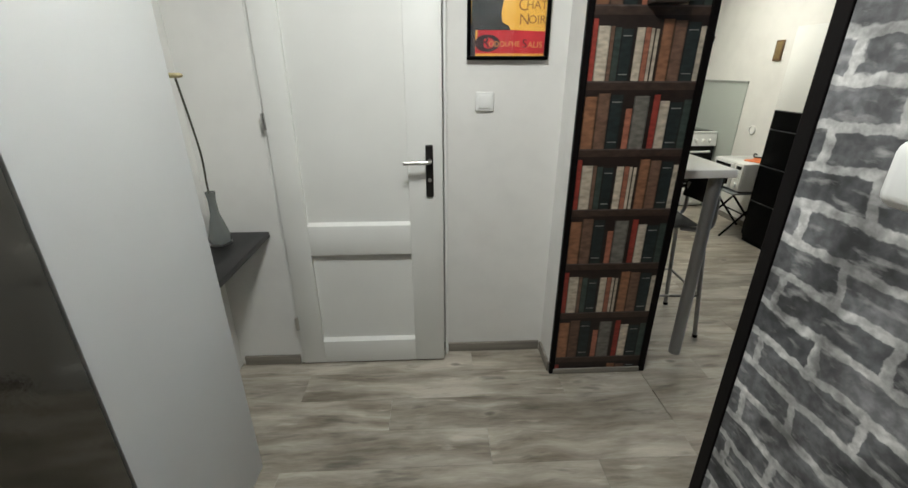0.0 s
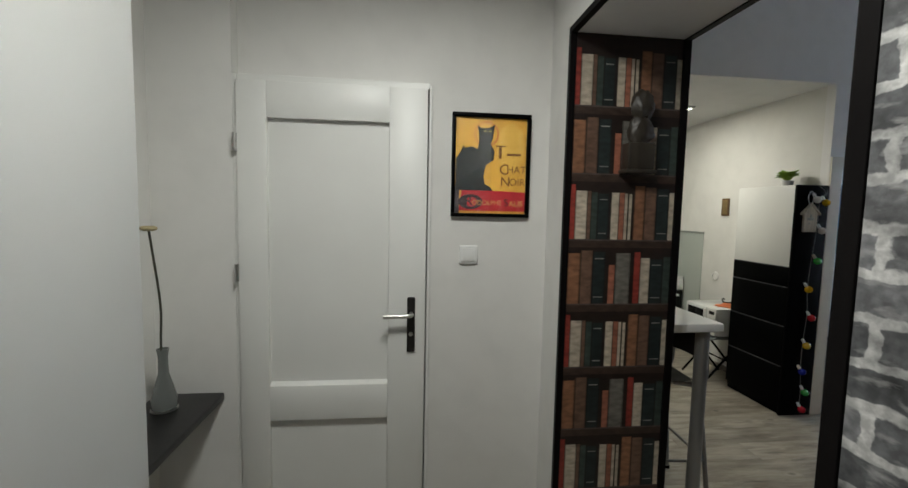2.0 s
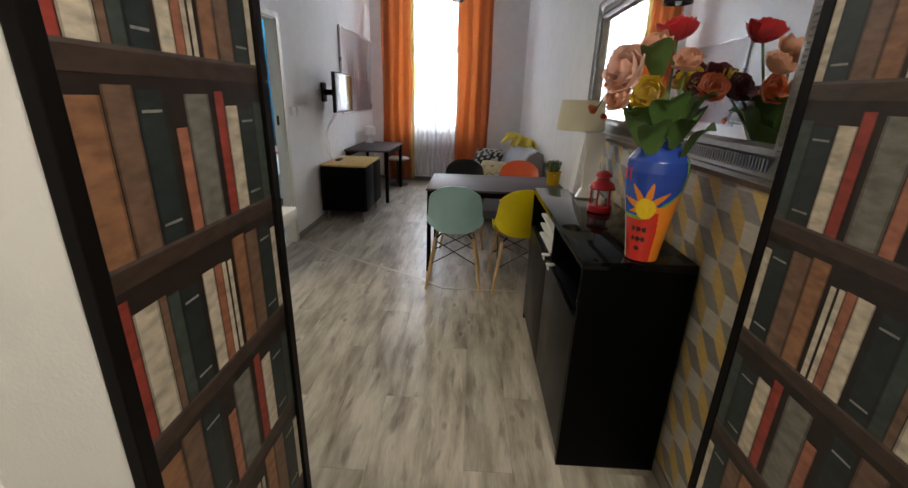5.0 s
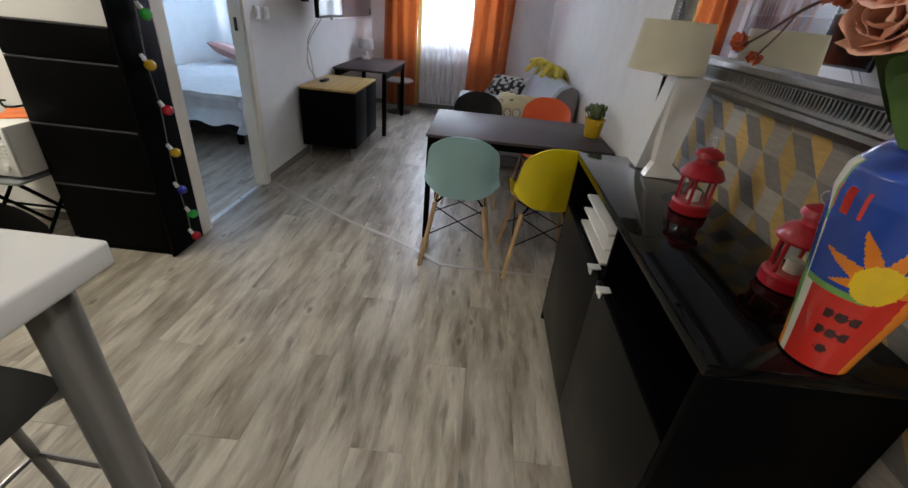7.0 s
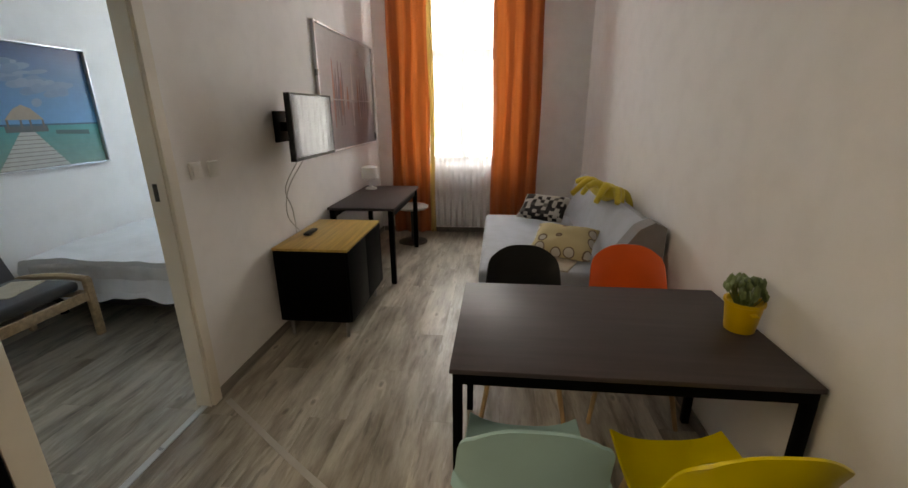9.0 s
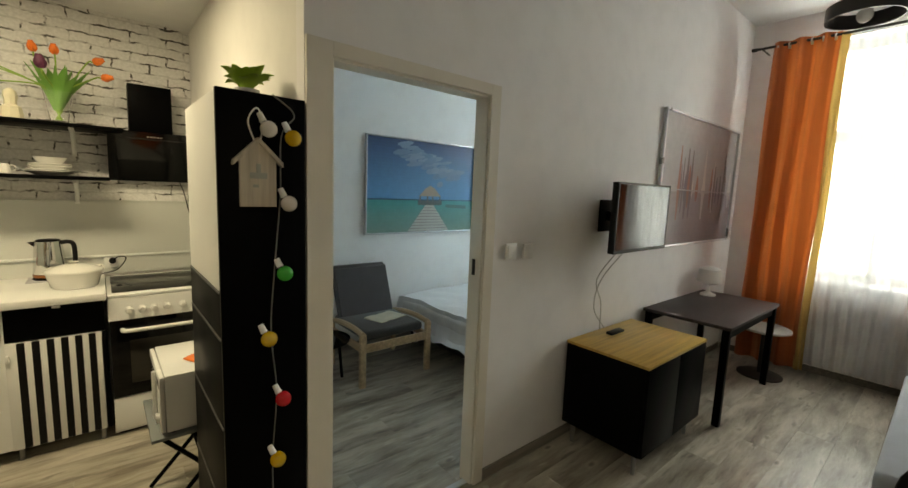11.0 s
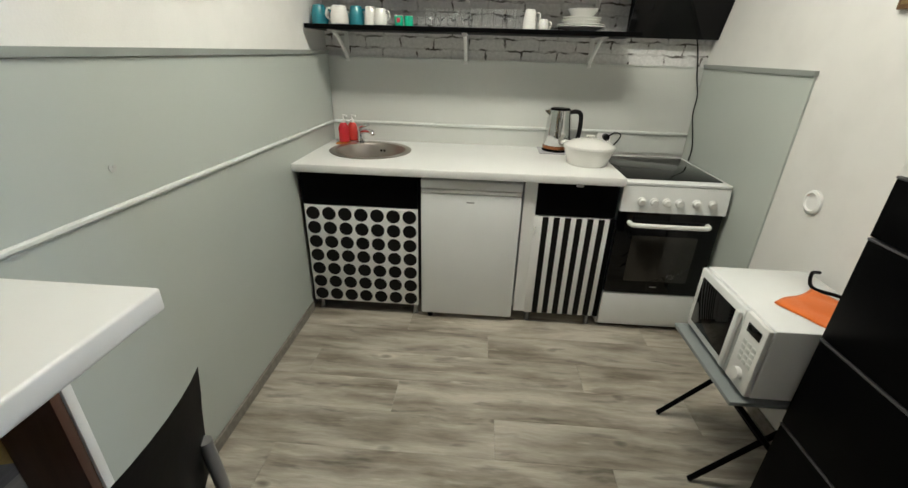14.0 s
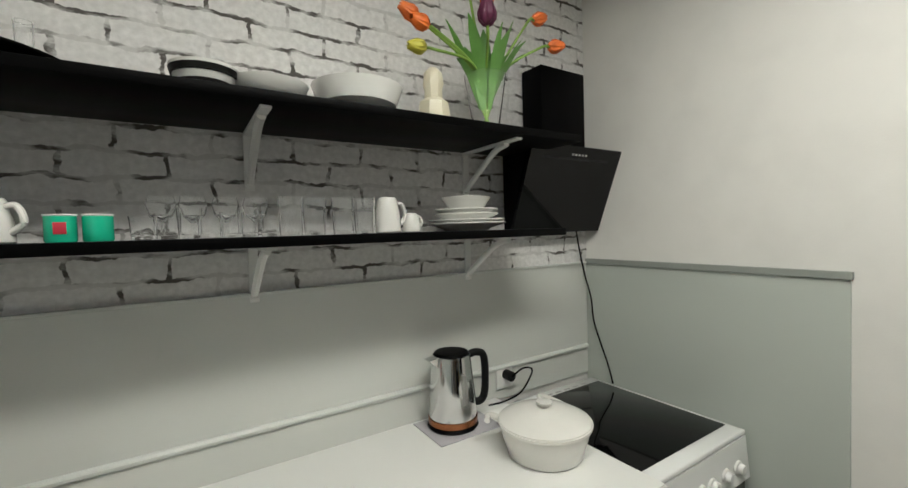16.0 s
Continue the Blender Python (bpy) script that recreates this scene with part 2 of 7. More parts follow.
M_WALL = plaster("white_wall_paint", (0.76, 0.75, 0.72))
M_WALL_COOL = plaster("living_wall_paint", (0.82, 0.81, 0.81))
M_CEIL = plaster("ceiling_paint", (0.80, 0.80, 0.80))
M_PANEL = plain("sage_grey_panel", (0.47, 0.505, 0.47), 0.28, 0, 0.02, 2.0, 60, 0.02, wear=0.005)
M_SPLASH = plain("pale_splashback", (0.60, 0.61, 0.58), 0.3, 0, 0.02, 2.0, 60, 0.02, wear=0.005)
M_TRIMGREY = plain("grey_trim", (0.27, 0.29, 0.27), 0.45)
M_RAIL = plain("white_rail", (0.62, 0.64, 0.61), 0.4, 0, 0.05)
M_BRICKDARK = brick_print("charcoal_brick_paper", 0.195, 0.062, 0.0092, (0.050, 0.052, 0.055), (0.15, 0.15, 0.155), (0.40, 0.395, 0.385), 1.0)
M_BRICKWHITE = brick_print("whitewashed_brick_paper", 0.20, 0.062, 0.0062, (0.62, 0.61, 0.60), (0.76, 0.75, 0.74), (0.075, 0.068, 0.06), 0.5, True, "xz")
M_BOOKS = printed("book_print_paper", 0.5, 0.15, 26, (1.0, 1.0, 2.4), 0.8)
M_RHOMB = printed("rhombus_paper", 0.65, 0.10, 25, (1, 1, 5), 0.5)
M_PRINT = printed("printed_picture", 0.35, 0.08, 18)
M_BLACKTRIM = plain("black_trim", (0.006, 0.005, 0.005), 0.45, 0, 0.2, spec=0.08)
M_BLACK = plain("black_lacquer", (0.0016, 0.0016, 0.0018), 0.42, 0, 0.2, 3, 120, 0.03, spec=0.04)
M_BLACKWOOD = timber("black_brown_veneer", (0.008, 0.007, 0.007), 0.4, 0)
M_TABLETOP = timber("dark_veneer_tabletop", (0.040, 0.028, 0.030), 0.5, 1)
M_GLOSSBLACK = plain("black_glass", (0.002, 0.002, 0.0023), 0.06, 0, 0.1, 3, 100, 0.0, wear=0.03, spec=0.25)
M_WHITE = plain("white_lacquer", (0.78, 0.78, 0.76), 0.32, 0, 0.03, 3, 90, 0.02)
M_DOOR = plain("white_door_paint", (0.74, 0.74, 0.71), 0.42, 0, 0.03, 3, 60, 0.06)
M_CASING = plain("cream_casing", (0.70, 0.66, 0.58), 0.45, 0, 0.05)
M_ENAMEL = plain("white_enamel", (0.78, 0.79, 0.78), 0.22, 0, 0.03, 3, 200, 0.02, coat=0.3)
M_STEEL = plain("brushed_steel", (0.56, 0.55, 0.53), 0.3, 1.0, 0.08, 8, 150, 0.05)
M_CHROME = plain("chrome", (0.7, 0.7, 0.7), 0.12, 1.0, 0.05, 8, 100, 0.0, wear=0.05)
M_GREYMETAL = plain("grey_painted_steel", (0.30, 0.30, 0.30), 0.35, 0.7, 0.08)
M_DARKMETAL = plain("dark_bronze_metal", (0.045, 0.042, 0.04), 0.35, 0.8, 0.15)
M_BASE = timber("grey_oak_skirting", (0.24, 0.22, 0.19), 0.45, 0)
M_FLOOR = laminate("grey_oak_laminate", [(0.37, (0.17, 0.145, 0.11)), (0.48, (0.33, 0.295, 0.24)), (0.60, (0.50, 0.46, 0.39))])
M_FLOORDARK = plain("floor_joint", (0.22, 0.19, 0.16), 0.7)
M_STRIP = plain("pale_floor_strip", (0.42, 0.40, 0.37), 0.4)
M_BEECH = timber("beech_wood", (0.52, 0.34, 0.17), 0.42, 2)
M_MIRROR = plain("mirror_silver", (0.86, 0.87, 0.87), 0.015, 1.0, 0.01, 2, 50, 0.0, wear=0.005)
M_PEWTER = plain("pewter_moulding", (0.26, 0.25, 0.24), 0.38, 0.85, 0.3, 14, 90, 0.3)
M_YELLOW = plain("yellow_plastic", (0.62, 0.50, 0.005), 0.35, 0, 0.05)
M_TEAL = plain("pale_teal_plastic", (0.29, 0.47, 0.48), 0.38, 0, 0.05)
M_ORANGE = plain("orange_red_plastic", (0.72, 0.095, 0.015), 0.36, 0, 0.05)
M_BLACKPLASTIC = plain("black_plastic", (0.006, 0.006, 0.0065), 0.42, 0, 0.1, spec=0.18)
M_GLASS = glass("clear_glass")
M_THINGLASS = glass("thin_glass", (0.98, 0.985, 0.985), 0.04, 1.15, 0.98)


# ---- mesh helpers ----
def box(bm, x0, x1, y0, y1, z0, z1, bevel=0.0, seg=2):
    g = bmesh.ops.create_cube(bm, size=1.0, matrix=Matrix.Translation(((x0 + x1) / 2, (y0 + y1) / 2, (z0 + z1) / 2)) @ Matrix.Diagonal((x1 - x0, y1 - y0, z1 - z0, 1)))
    if bevel:
        es = {e for v in g["verts"] for e in v.link_edges}
        bmesh.ops.bevel(bm, geom=list(es), offset=bevel, segments=seg, affect="EDGES", profile=0.5)
    return bm


def B(x0, x1, y0, y1, z0, z1, bevel=0.003, seg=2):
    return box(bmesh.new(), x0, x1, y0, y1, z0, z1, bevel, seg)


def boxes(*rows, bevel=0.0):
    bm = bmesh.new()
    for r in rows:
        box(bm, *r, bevel)
    return bm


def ring_mesh(bm, rings, closed=False, caps=True):
    """Skin a list of rings (each a list of points of equal count)."""
    vs = [[bm.verts.new(p) for p in r] for r in rings]
    k = len(vs[0])
    pairs = list(zip(vs, vs[1:])) + ([(vs[-1], vs[0])] if closed else [])
    for a, b in pairs:
        for i in range(k):
            bm.faces.new((a[i], a[(i + 1) % k], b[(i + 1) % k], b[i]))
    if caps and not closed:
        bm.faces.new(vs[0][::-1])
        bm.faces.new(vs[-1])
    return bm


def lathe(profile, seg=28, bm=None, at=(0, 0, 0), close=False, caps=True):
    """Turn (radius, height) pairs round z. close: the profile is a loop."""
    bm = bm or bmesh.new()
    rings = [[(at[0] + max(r, 0.0004) * math.cos(2 * math.pi * i / seg), at[1] + max(r, 0.0004) * math.sin(2 * math.pi * i / seg), at[2] + z) for i in range(seg)] for r, z in profile]
    return ring_mesh(bm, rings, closed=close, caps=caps and not close)


def tube(points, r, seg=10, bm=None, r1=None, closed=False):
    """A round rod through points, with a taper from r to r1."""
    bm = bm or bmesh.new()
    pts = [Vector(p) for p in points]
    rings, up = [], Vector((0.31, 0.17, 0.93)).normalized()
    for i, p in enumerate(pts):
        a, b = pts[max(i - 1, 0)], pts[min(i + 1, len(pts) - 1)]
        if closed:
            a, b = pts[i - 1], pts[(i + 1) % len(pts)]
        d = (b - a).normalized()
        u = d.cross(up)
        u = u.normalized() if u.length > 1e-4 else d.orthogonal().normalized()
        w = d.cross(u)
        rr = r if r1 is None else r + (r1 - r) * i / (len(pts) - 1)
        rings.append([p + rr * (math.cos(2 * math.pi * k / seg) * u + math.sin(2 * math.pi * k / seg) * w) for k in range(seg)])
    return ring_mesh(bm, rings, closed)


def bend(points, n=6):
    """Smooth a polyline (Catmull-Rom)."""
    p = [Vector(q) for q in points]
    p = [2 * p[0] - p[1]] + p + [2 * p[-1] - p[-2]]
    out = []
    for i in range(1, len(p) - 2):
        for k in range(n):
            t = k / n
            out.append(0.5 * (2 * p[i] + (p[i + 1] - p[i - 1]) * t + (2 * p[i - 1] - 5 * p[i] + 4 * p[i + 1] - p[i + 2]) * t * t + (3 * p[i] - p[i - 1] - 3 * p[i + 1] + p[i + 2]) * t ** 3))
    return out + [p[-2]]


def blob(rx, ry, rz, at=(0, 0, 0), rough=0.0, sub=3, seed=0, bm=None):
    bm = bm or bmesh.new()
    g = bmesh.ops.create_icosphere(bm, subdivisions=sub, radius=1.0)
    for v in g["verts"]:
        k = 1 + rough * noise.noise(v.co * 2.3 + Vector((seed * 3.1, 0, 0)))
        v.co = Vector((v.co.x * rx * k + at[0], v.co.y * ry * k + at[1], v.co.z * rz * k + at[2]))
    return bm


def prism(outline, axis, a, b, bm=None):
    """Extrude a 2D outline along an axis from a to b; the other two axes keep their order."""
    bm = bm or bmesh.new()

    def at(p, d):
        q = list(p)
        q.insert("xyz".index(axis), d)
        return q
    ring_mesh(bm, [[at(p, a) for p in outline], [at(p, b) for p in outline]])
    bmesh.ops.recalc_face_normals(bm, faces=bm.faces)
    return bm


def link(name, bm, material, parent=None, label="", smooth=True, angle=38):
    bmesh.ops.recalc_face_normals(bm, faces=bm.faces)
    me = bpy.data.meshes.new(name)
    bm.to_mesh(me)
    bm.free()
    for m in material if isinstance(material, (list, tuple)) else [material]:
        me.materials.append(m)
    if smooth:
        me.shade_smooth()
        me.set_sharp_from_angle(angle=radians(angle))
    ob = new(name, me)
    ob.parent = parent
    if label:
        ob["label"] = label
    return ob


def part(name, bm, material, parent, label=""):
    return link(name, bm, material, parent, label)


def thing(name, m, label, category, group=""):
    ob = new(name)
    ob.empty_display_size = 0.1
    ob.matrix_world = m
    return tagged(ob, label, category, group)


def setting(name, bm, material, label="", category="", smooth=False):
    return tagged(link(name, bm, material, None, "", smooth), label, category, "", "structure")


def coloured(name, quads, material, parent=None, label=""):
    """A flat print: polygons with a colour each."""
    bm = bmesh.new()
    lay = bm.loops.layers.float_color.new("Col")
    for pts, c in quads:
        f = bm.faces.new([bm.verts.new(p) for p in pts])
        for lp in f.loops:
            lp[lay] = (*c, 1)
    me = bpy.data.meshes.new(name)
    bm.to_mesh(me)
    bm.free()
    me.materials.append(material)
    ob = new(name, me)
    ob.parent = parent
    if label:
        ob["label"] = label
    return ob


# ---- structure ----
# plan: hall x -0.66..0.98, y -1.6..2.42; living room x 1.46..7.85, y 0.97..3.44
# kitchen recess x 1.33..3.51, y 3.44..5.63; bedroom x 3.60..7.85, y 3.56..5.50
HALL_H, ROOM_H, KIT_H = 2.56, 3.17, 2.54
setting("wall_hall_north", boxes((-0.8, -0.345, 2.352, 2.56, 0, HALL_H), (0.44, 0.98, 2.42, 2.56, 0, HALL_H), (-0.345, 0.44, 2.42, 2.56, 2.05, HALL_H), (-0.345, 0.44, 2.50, 2.56, 0, 2.05)), M_WALL, "white plastered hall wall around the door")
setting("wall_hall_west", B(-0.8, -0.66, -1.6, 2.42, 0, HALL_H, 0), M_WALL, "white plastered hall wall")
setting("wall_hall_south", B(-0.8, 0.98, -1.74, -1.6, 0, HALL_H, 0), M_WALL, "white plastered hall end wall")
setting("wall_between_hall_and_living", boxes((0.98, 1.46, -1.74, 1.10, 0, ROOM_H), (0.98, 1.46, 2.205, 3.45, 0, ROOM_H), (0.98, 1.46, 1.10, 2.205, 2.25, ROOM_H)), M_WALL, "thick white wall with a deep open passage")
setting("wall_living_south", B(1.46, 8.25, 0.82, 0.97, 0, ROOM_H, 0), M_WALL_COOL, "white living room wall")
setting("wall_kitchen_west", B(1.18, 1.33, 3.45, 5.63, 0, ROOM_H, 0), M_WALL, "white kitchen side wall")
setting("wall_kitchen_north", B(1.18, 3.60, 5.63, 5.78, 0, ROOM_H, 0), M_WALL, "kitchen back wall")
setting("wall_kitchen_east", B(3.51, 3.60, 3.51, 5.63, 0, ROOM_H, 0), M_WALL, "white partition beside the kitchen")
setting("wall_living_north", boxes((3.51, 3.61, 3.44, 3.51, 0, ROOM_H), (4.377, 7.85, 3.44, 3.51, 0, ROOM_H), (3.61, 4.377, 3.44, 3.51, 1.955, ROOM_H)), M_WALL_COOL, "white living room wall with a bedroom doorway")
setting("kitchen_header", B(1.46, 3.51, 3.44, 3.51, KIT_H, ROOM_H, 0), M_WALL_COOL, "white header above the kitchen recess")
setting("wall_window_east", boxes((7.85, 8.25, 0.97, 1.85, 0, ROOM_H), (7.85, 8.25, 2.95, 3.95, 0, ROOM_H), (7.85, 8.25, 1.85, 2.95, 0, 0.85), (7.85, 8.25, 1.85, 2.95, 2.92, ROOM_H), (7.85, 8.25, 5.05, 5.65, 0, ROOM_H), (7.85, 8.25, 3.95, 5.05, 0, 0.9), (7.85, 8.25, 3.95, 5.05, 2.6, ROOM_H)), M_WALL_COOL, "white outer wall with deep window openings")
setting("wall_bedroom_north", B(3.60, 7.85, 5.50, 5.65, 0, ROOM_H, 0), M_WALL_COOL, "white bedroom wall")
setting("ceiling_hall", B(-0.8, 0.98, -1.74, 2.56, HALL_H, HALL_H + 0.1, 0), M_CEIL, "white hall ceiling")
setting("ceiling_living", B(0.98, 8.25, 0.82, 3.51, ROOM_H, ROOM_H + 0.1, 0), M_CEIL, "white living room ceiling")
setting("ceiling_kitchen", B(1.33, 3.51, 3.51, 5.63, KIT_H, KIT_H + 0.1, 0), M_CEIL, "white lowered kitchen ceiling")
setting("ceiling_bedroom", B(3.60, 7.85, 3.51, 5.50, 2.95, 3.05, 0), M_CEIL, "white bedroom ceiling")
setting("floor", boxes((-0.8, 0.98, -1.74, 2.56, -0.12, -0.009), (0.98, 8.25, 0.82, 3.51, -0.12, -0.009), (1.18, 8.25, 3.51, 5.78, -0.12, -0.009)), M_FLOORDARK, "grey-washed oak laminate floor", "floor")


# ---- trims, papers and skirtings ----
def books_print(name, plane_y, x0, x1, z0, z1, flip=1):
    """Bookshelf wallpaper: two rows of spines in turn, each row 0.267 m high."""
    rng = random.Random(4)
    dark, shelf = (0.020, 0.011, 0.008), (0.055, 0.033, 0.024)
    red, brick, cream, navy, slate = (0.34, 0.05, 0.035), (0.40, 0.15, 0.09), (0.62, 0.54, 0.42), (0.019, 0.029, 0.029), (0.055, 0.078, 0.066)
    tan, umber, grey = (0.33, 0.155, 0.08), (0.17, 0.098, 0.065), (0.18, 0.17, 0.145)
    row_a = [(0.05, 0.90, red), (0.11, 0.80, cream), (0.035, 0.80, umber), (0.06, 0.78, slate), (0.105, 0.76, navy), (0.02, 0, dark), (0.075, 0.78, cream), (0.05, 0.78, brick), (0.03, 0.77, cream), (0.01, 0, dark), (0.03, 0.76, cream), (0.02, 0, dark), (0.10, 0.90, tan), (0.11, 0.88, umber), (0.12, 0.86, navy), (0.05, 0.80, cream)]
    row_b = [(0.115, 0.85, tan), (0.11, 0.90, umber), (0.115, 0.88, navy), (0.03, 0, dark), (0.06, 0.66, brick), (0.14, 0.86, grey), (0.03, 0, dark), (0.06, 0.88, red), (0.09, 0.78, cream), (0.12, 0.76, navy), (0.07, 0.80, slate)]
    quads, w = [], x1 - x0

    def quad(xa, xb, za, zb, c, d, lean=0.0):
        quads.append(([(xa, plane_y - flip * d, za), (xb, plane_y - flip * d, za), (xb + lean, plane_y - flip * d, zb), (xa + lean, plane_y - flip * d, zb)], c))
    quad(x0, x1, z0, z1, dark, 0.0)
    base, k = 1.967, 0
    while base + 0.25 > z0:
        row = row_a if k % 2 == 0 else row_b
        total, x = sum(r[0] for r in row), x0
        for share, high, c in row:
            bw = w * share / total
            if high:
                j = rng.uniform(0.86, 1.14)
                tone = [v * j for v in c]
                za, zb = max(z0, base), min(z1, base + 0.245 * high)
                if zb > za:
                    m = 0.10 * bw
                    quad(x + m, x + bw - m, za, zb, tone, 0.0006)
                    quad(x + 0.02 * bw, x + m, za, zb, [v * 0.55 for v in tone], 0.0006)
                    quad(x + bw - m, x + bw * 0.98, za, zb, [v * 0.62 for v in tone], 0.0006)
                    if c == navy:
                        for f in (0.12, 0.86):
                            zz = za + (zb - za) * f
                            quad(x + 1.5 * m, x + bw - 1.5 * m, zz, zz + 0.004, (0.34, 0.33, 0.30), 0.0010)
            x += bw
        za = max(z0, base - 0.034)
        if base > za:
            quad(x0, x1, za, base, shelf, 0.0008)
            quad(x0, x1, base - 0.006, base, (0.10, 0.075, 0.065), 0.0012)
        base -= 0.267
        k += 1
    ob = coloured(name, quads, M_BOOKS)
    return tagged(ob, "wallpaper printed with rows of old books on shelves", "wallpaper", "", "structure")


books_print("books_wallpaper_north", 2.202, 1.001, 1.449, 0.0, 2.245)
books_print("books_wallpaper_south", 1.103, 1.001, 1.449, 0.0, 2.245, -1)


def rhombus_print(name, to3d, u0, u1, v0, v1, at=(0.0, 0.0), side=0.0775):
    """Wallpaper of slanted blocks: a mustard side, a dark grey top and a pale grey square face, clipped to a rectangle."""
    rng = random.Random(9)
    mustard, dark, pale = (0.60, 0.41, 0.14), (0.25, 0.24, 0.225), (0.46, 0.43, 0.38)
    quads = []

    def clip(poly):
        for axis, lim, keep in ((0, u0, 1), (0, u1, -1), (1, v0, 1), (1, v1, -1)):
            out = []
            for a, b in zip(poly, poly[1:] + poly[:1]):
                ia, ib = (a[axis] - lim) * keep >= 0, (b[axis] - lim) * keep >= 0
                if ia:
                    out.append(a)
                if ia != ib:
                    t = (lim - a[axis]) / (b[axis] - a[axis])
                    out.append((a[0] + t * (b[0] - a[0]), a[1] + t * (b[1] - a[1])))
            poly = out
            if len(poly) < 3:
                return None
        return poly
    s = side
    for i in range(-60, 61):
        for j in range(-60, 61):
            # one block at each step of (1, 1) and (1, -2) sides
            pu, pv = at[0] + s * (i + j), at[1] + s * (i - 2 * j)
            if not (u0 - 3 * s < pu < u1 + 3 * s and v0 - 3 * s < pv < v1 + 3 * s):
                continue
            for col, rows in ((mustard, ((0, 0), (1, -1), (1, -2), (0, -1))), (dark, ((0, 0), (1, 0), (2, -1), (1, -1))), (pale, ((1, -1), (2, -1), (2, -2), (1, -2)))):
                q = clip([(pu + s * a, pv + s * b) for a, b in rows])
                tone = rng.uniform(0.86, 1.14)
                if q:
                    quads.append(([to3d(*c) for c in q], [v * tone for v in col]))
    return tagged(coloured(name, quads, M_RHOMB), "grey and mustard geometric block wallpaper", "wallpaper", "", "structure")


rhombus_print("diamond_wallpaper_bar", lambda u, v: (1.463, u, v), 2.214, 3.44, 0.0, 2.54, (3.145, 1.522))
rhombus_print("diamond_wallpaper_console", lambda u, v: (-u, 0.973, v), -3.45, -1.476, 0.0, 1.93, (-2.2, 1.0))
setting("brick_wallpaper_hall", B(0.977, 0.9795, -1.6, 1.074, 0.0, 1.85, 0), M_BRICKDARK, "charcoal and pale grey brick wallpaper", "wallpaper")
setting("brick_wallpaper_kitchen", B(1.332, 3.508, 5.627, 5.6295, 1.352, 2.54, 0), M_BRICKWHITE, "whitewashed brick wallpaper with dark joints", "wallpaper")
setting("brick_paper_border", B(0.972, 0.9795, -1.6, 1.074, 1.85, 1.905, 0.002), M_TRIMGREY, "grey border strip above the brick paper", "trim")
for i, x in enumerate((0.974, 1.45)):
    d = 0.026 if not i else 0.03
    setting("passage_trim" if not i else "passage_trim_inner", boxes((x, x + d, 1.075, 1.106, 0, 2.262), (x, x + d, 2.193, 2.214, 0, 2.262), (x, x + d, 1.106, 2.193, 2.238, 2.262), bevel=0.002), M_BLACKTRIM, "black angle trim round the open passage", "trim")
setting("console_paper_trim", B(3.45, 3.466, 0.9705, 0.982, 0.061, 1.93, 0.001), M_BLACKTRIM, "black strip at the end of the diamond wallpaper", "trim")
setting("passage_soffit", B(0.99, 1.452, 1.105, 2.20, 2.243, 2.2495, 0), M_CEIL, "white underside of the passage lintel")
setting("corner_trim_kitchen", boxes((1.452, 1.472, 3.43, 3.462, 0.0, KIT_H), (1.332, 1.462, 3.452, 3.462, 0.0, 1.36), bevel=0.002), M_BLACKTRIM, "black corner trim beside the diamond wallpaper", "trim")
setting("kitchen_panel_west", B(1.331, 1.340, 3.465, 5.625, 0.0, 1.36, 0.001), M_PANEL, "glossy sage grey wall panel", "wall panel")
setting("kitchen_panel_trim", boxes((1.331, 1.348, 3.465, 5.625, 1.361, 1.382), (3.492, 3.509, 4.735, 5.62, 1.345, 1.366), bevel=0.001), M_TRIMGREY, "grey trim along the top of the panels", "trim")
setting("kitchen_panel_east", B(3.500, 3.509, 4.74, 5.625, 0.0, 1.344, 0.001), M_PANEL, "glossy sage grey wall panel", "wall panel")
setting("kitchen_splashback", B(1.342, 3.498, 5.619, 5.6265, 0.86, 1.345, 0.001), M_SPLASH, "pale grey splashback panel", "splashback")
setting("splashback_edge", B(1.342, 3.498, 5.612, 5.6265, 1.346, 1.354, 0.001), M_RAIL, "thin white edge on the splashback", "trim")
setting("wall_rail_west", tube([(1.342, 3.47, 1.008), (1.342, 5.60, 0.980)], 0.009, 8), M_RAIL, "narrow white rail on the sage panel", "trim", True)
setting("wall_rail_north", tube([(1.35, 5.616, 0.980), (3.49, 5.616, 0.980)], 0.010, 8), M_RAIL, "narrow white rail above the worktop", "trim", True)
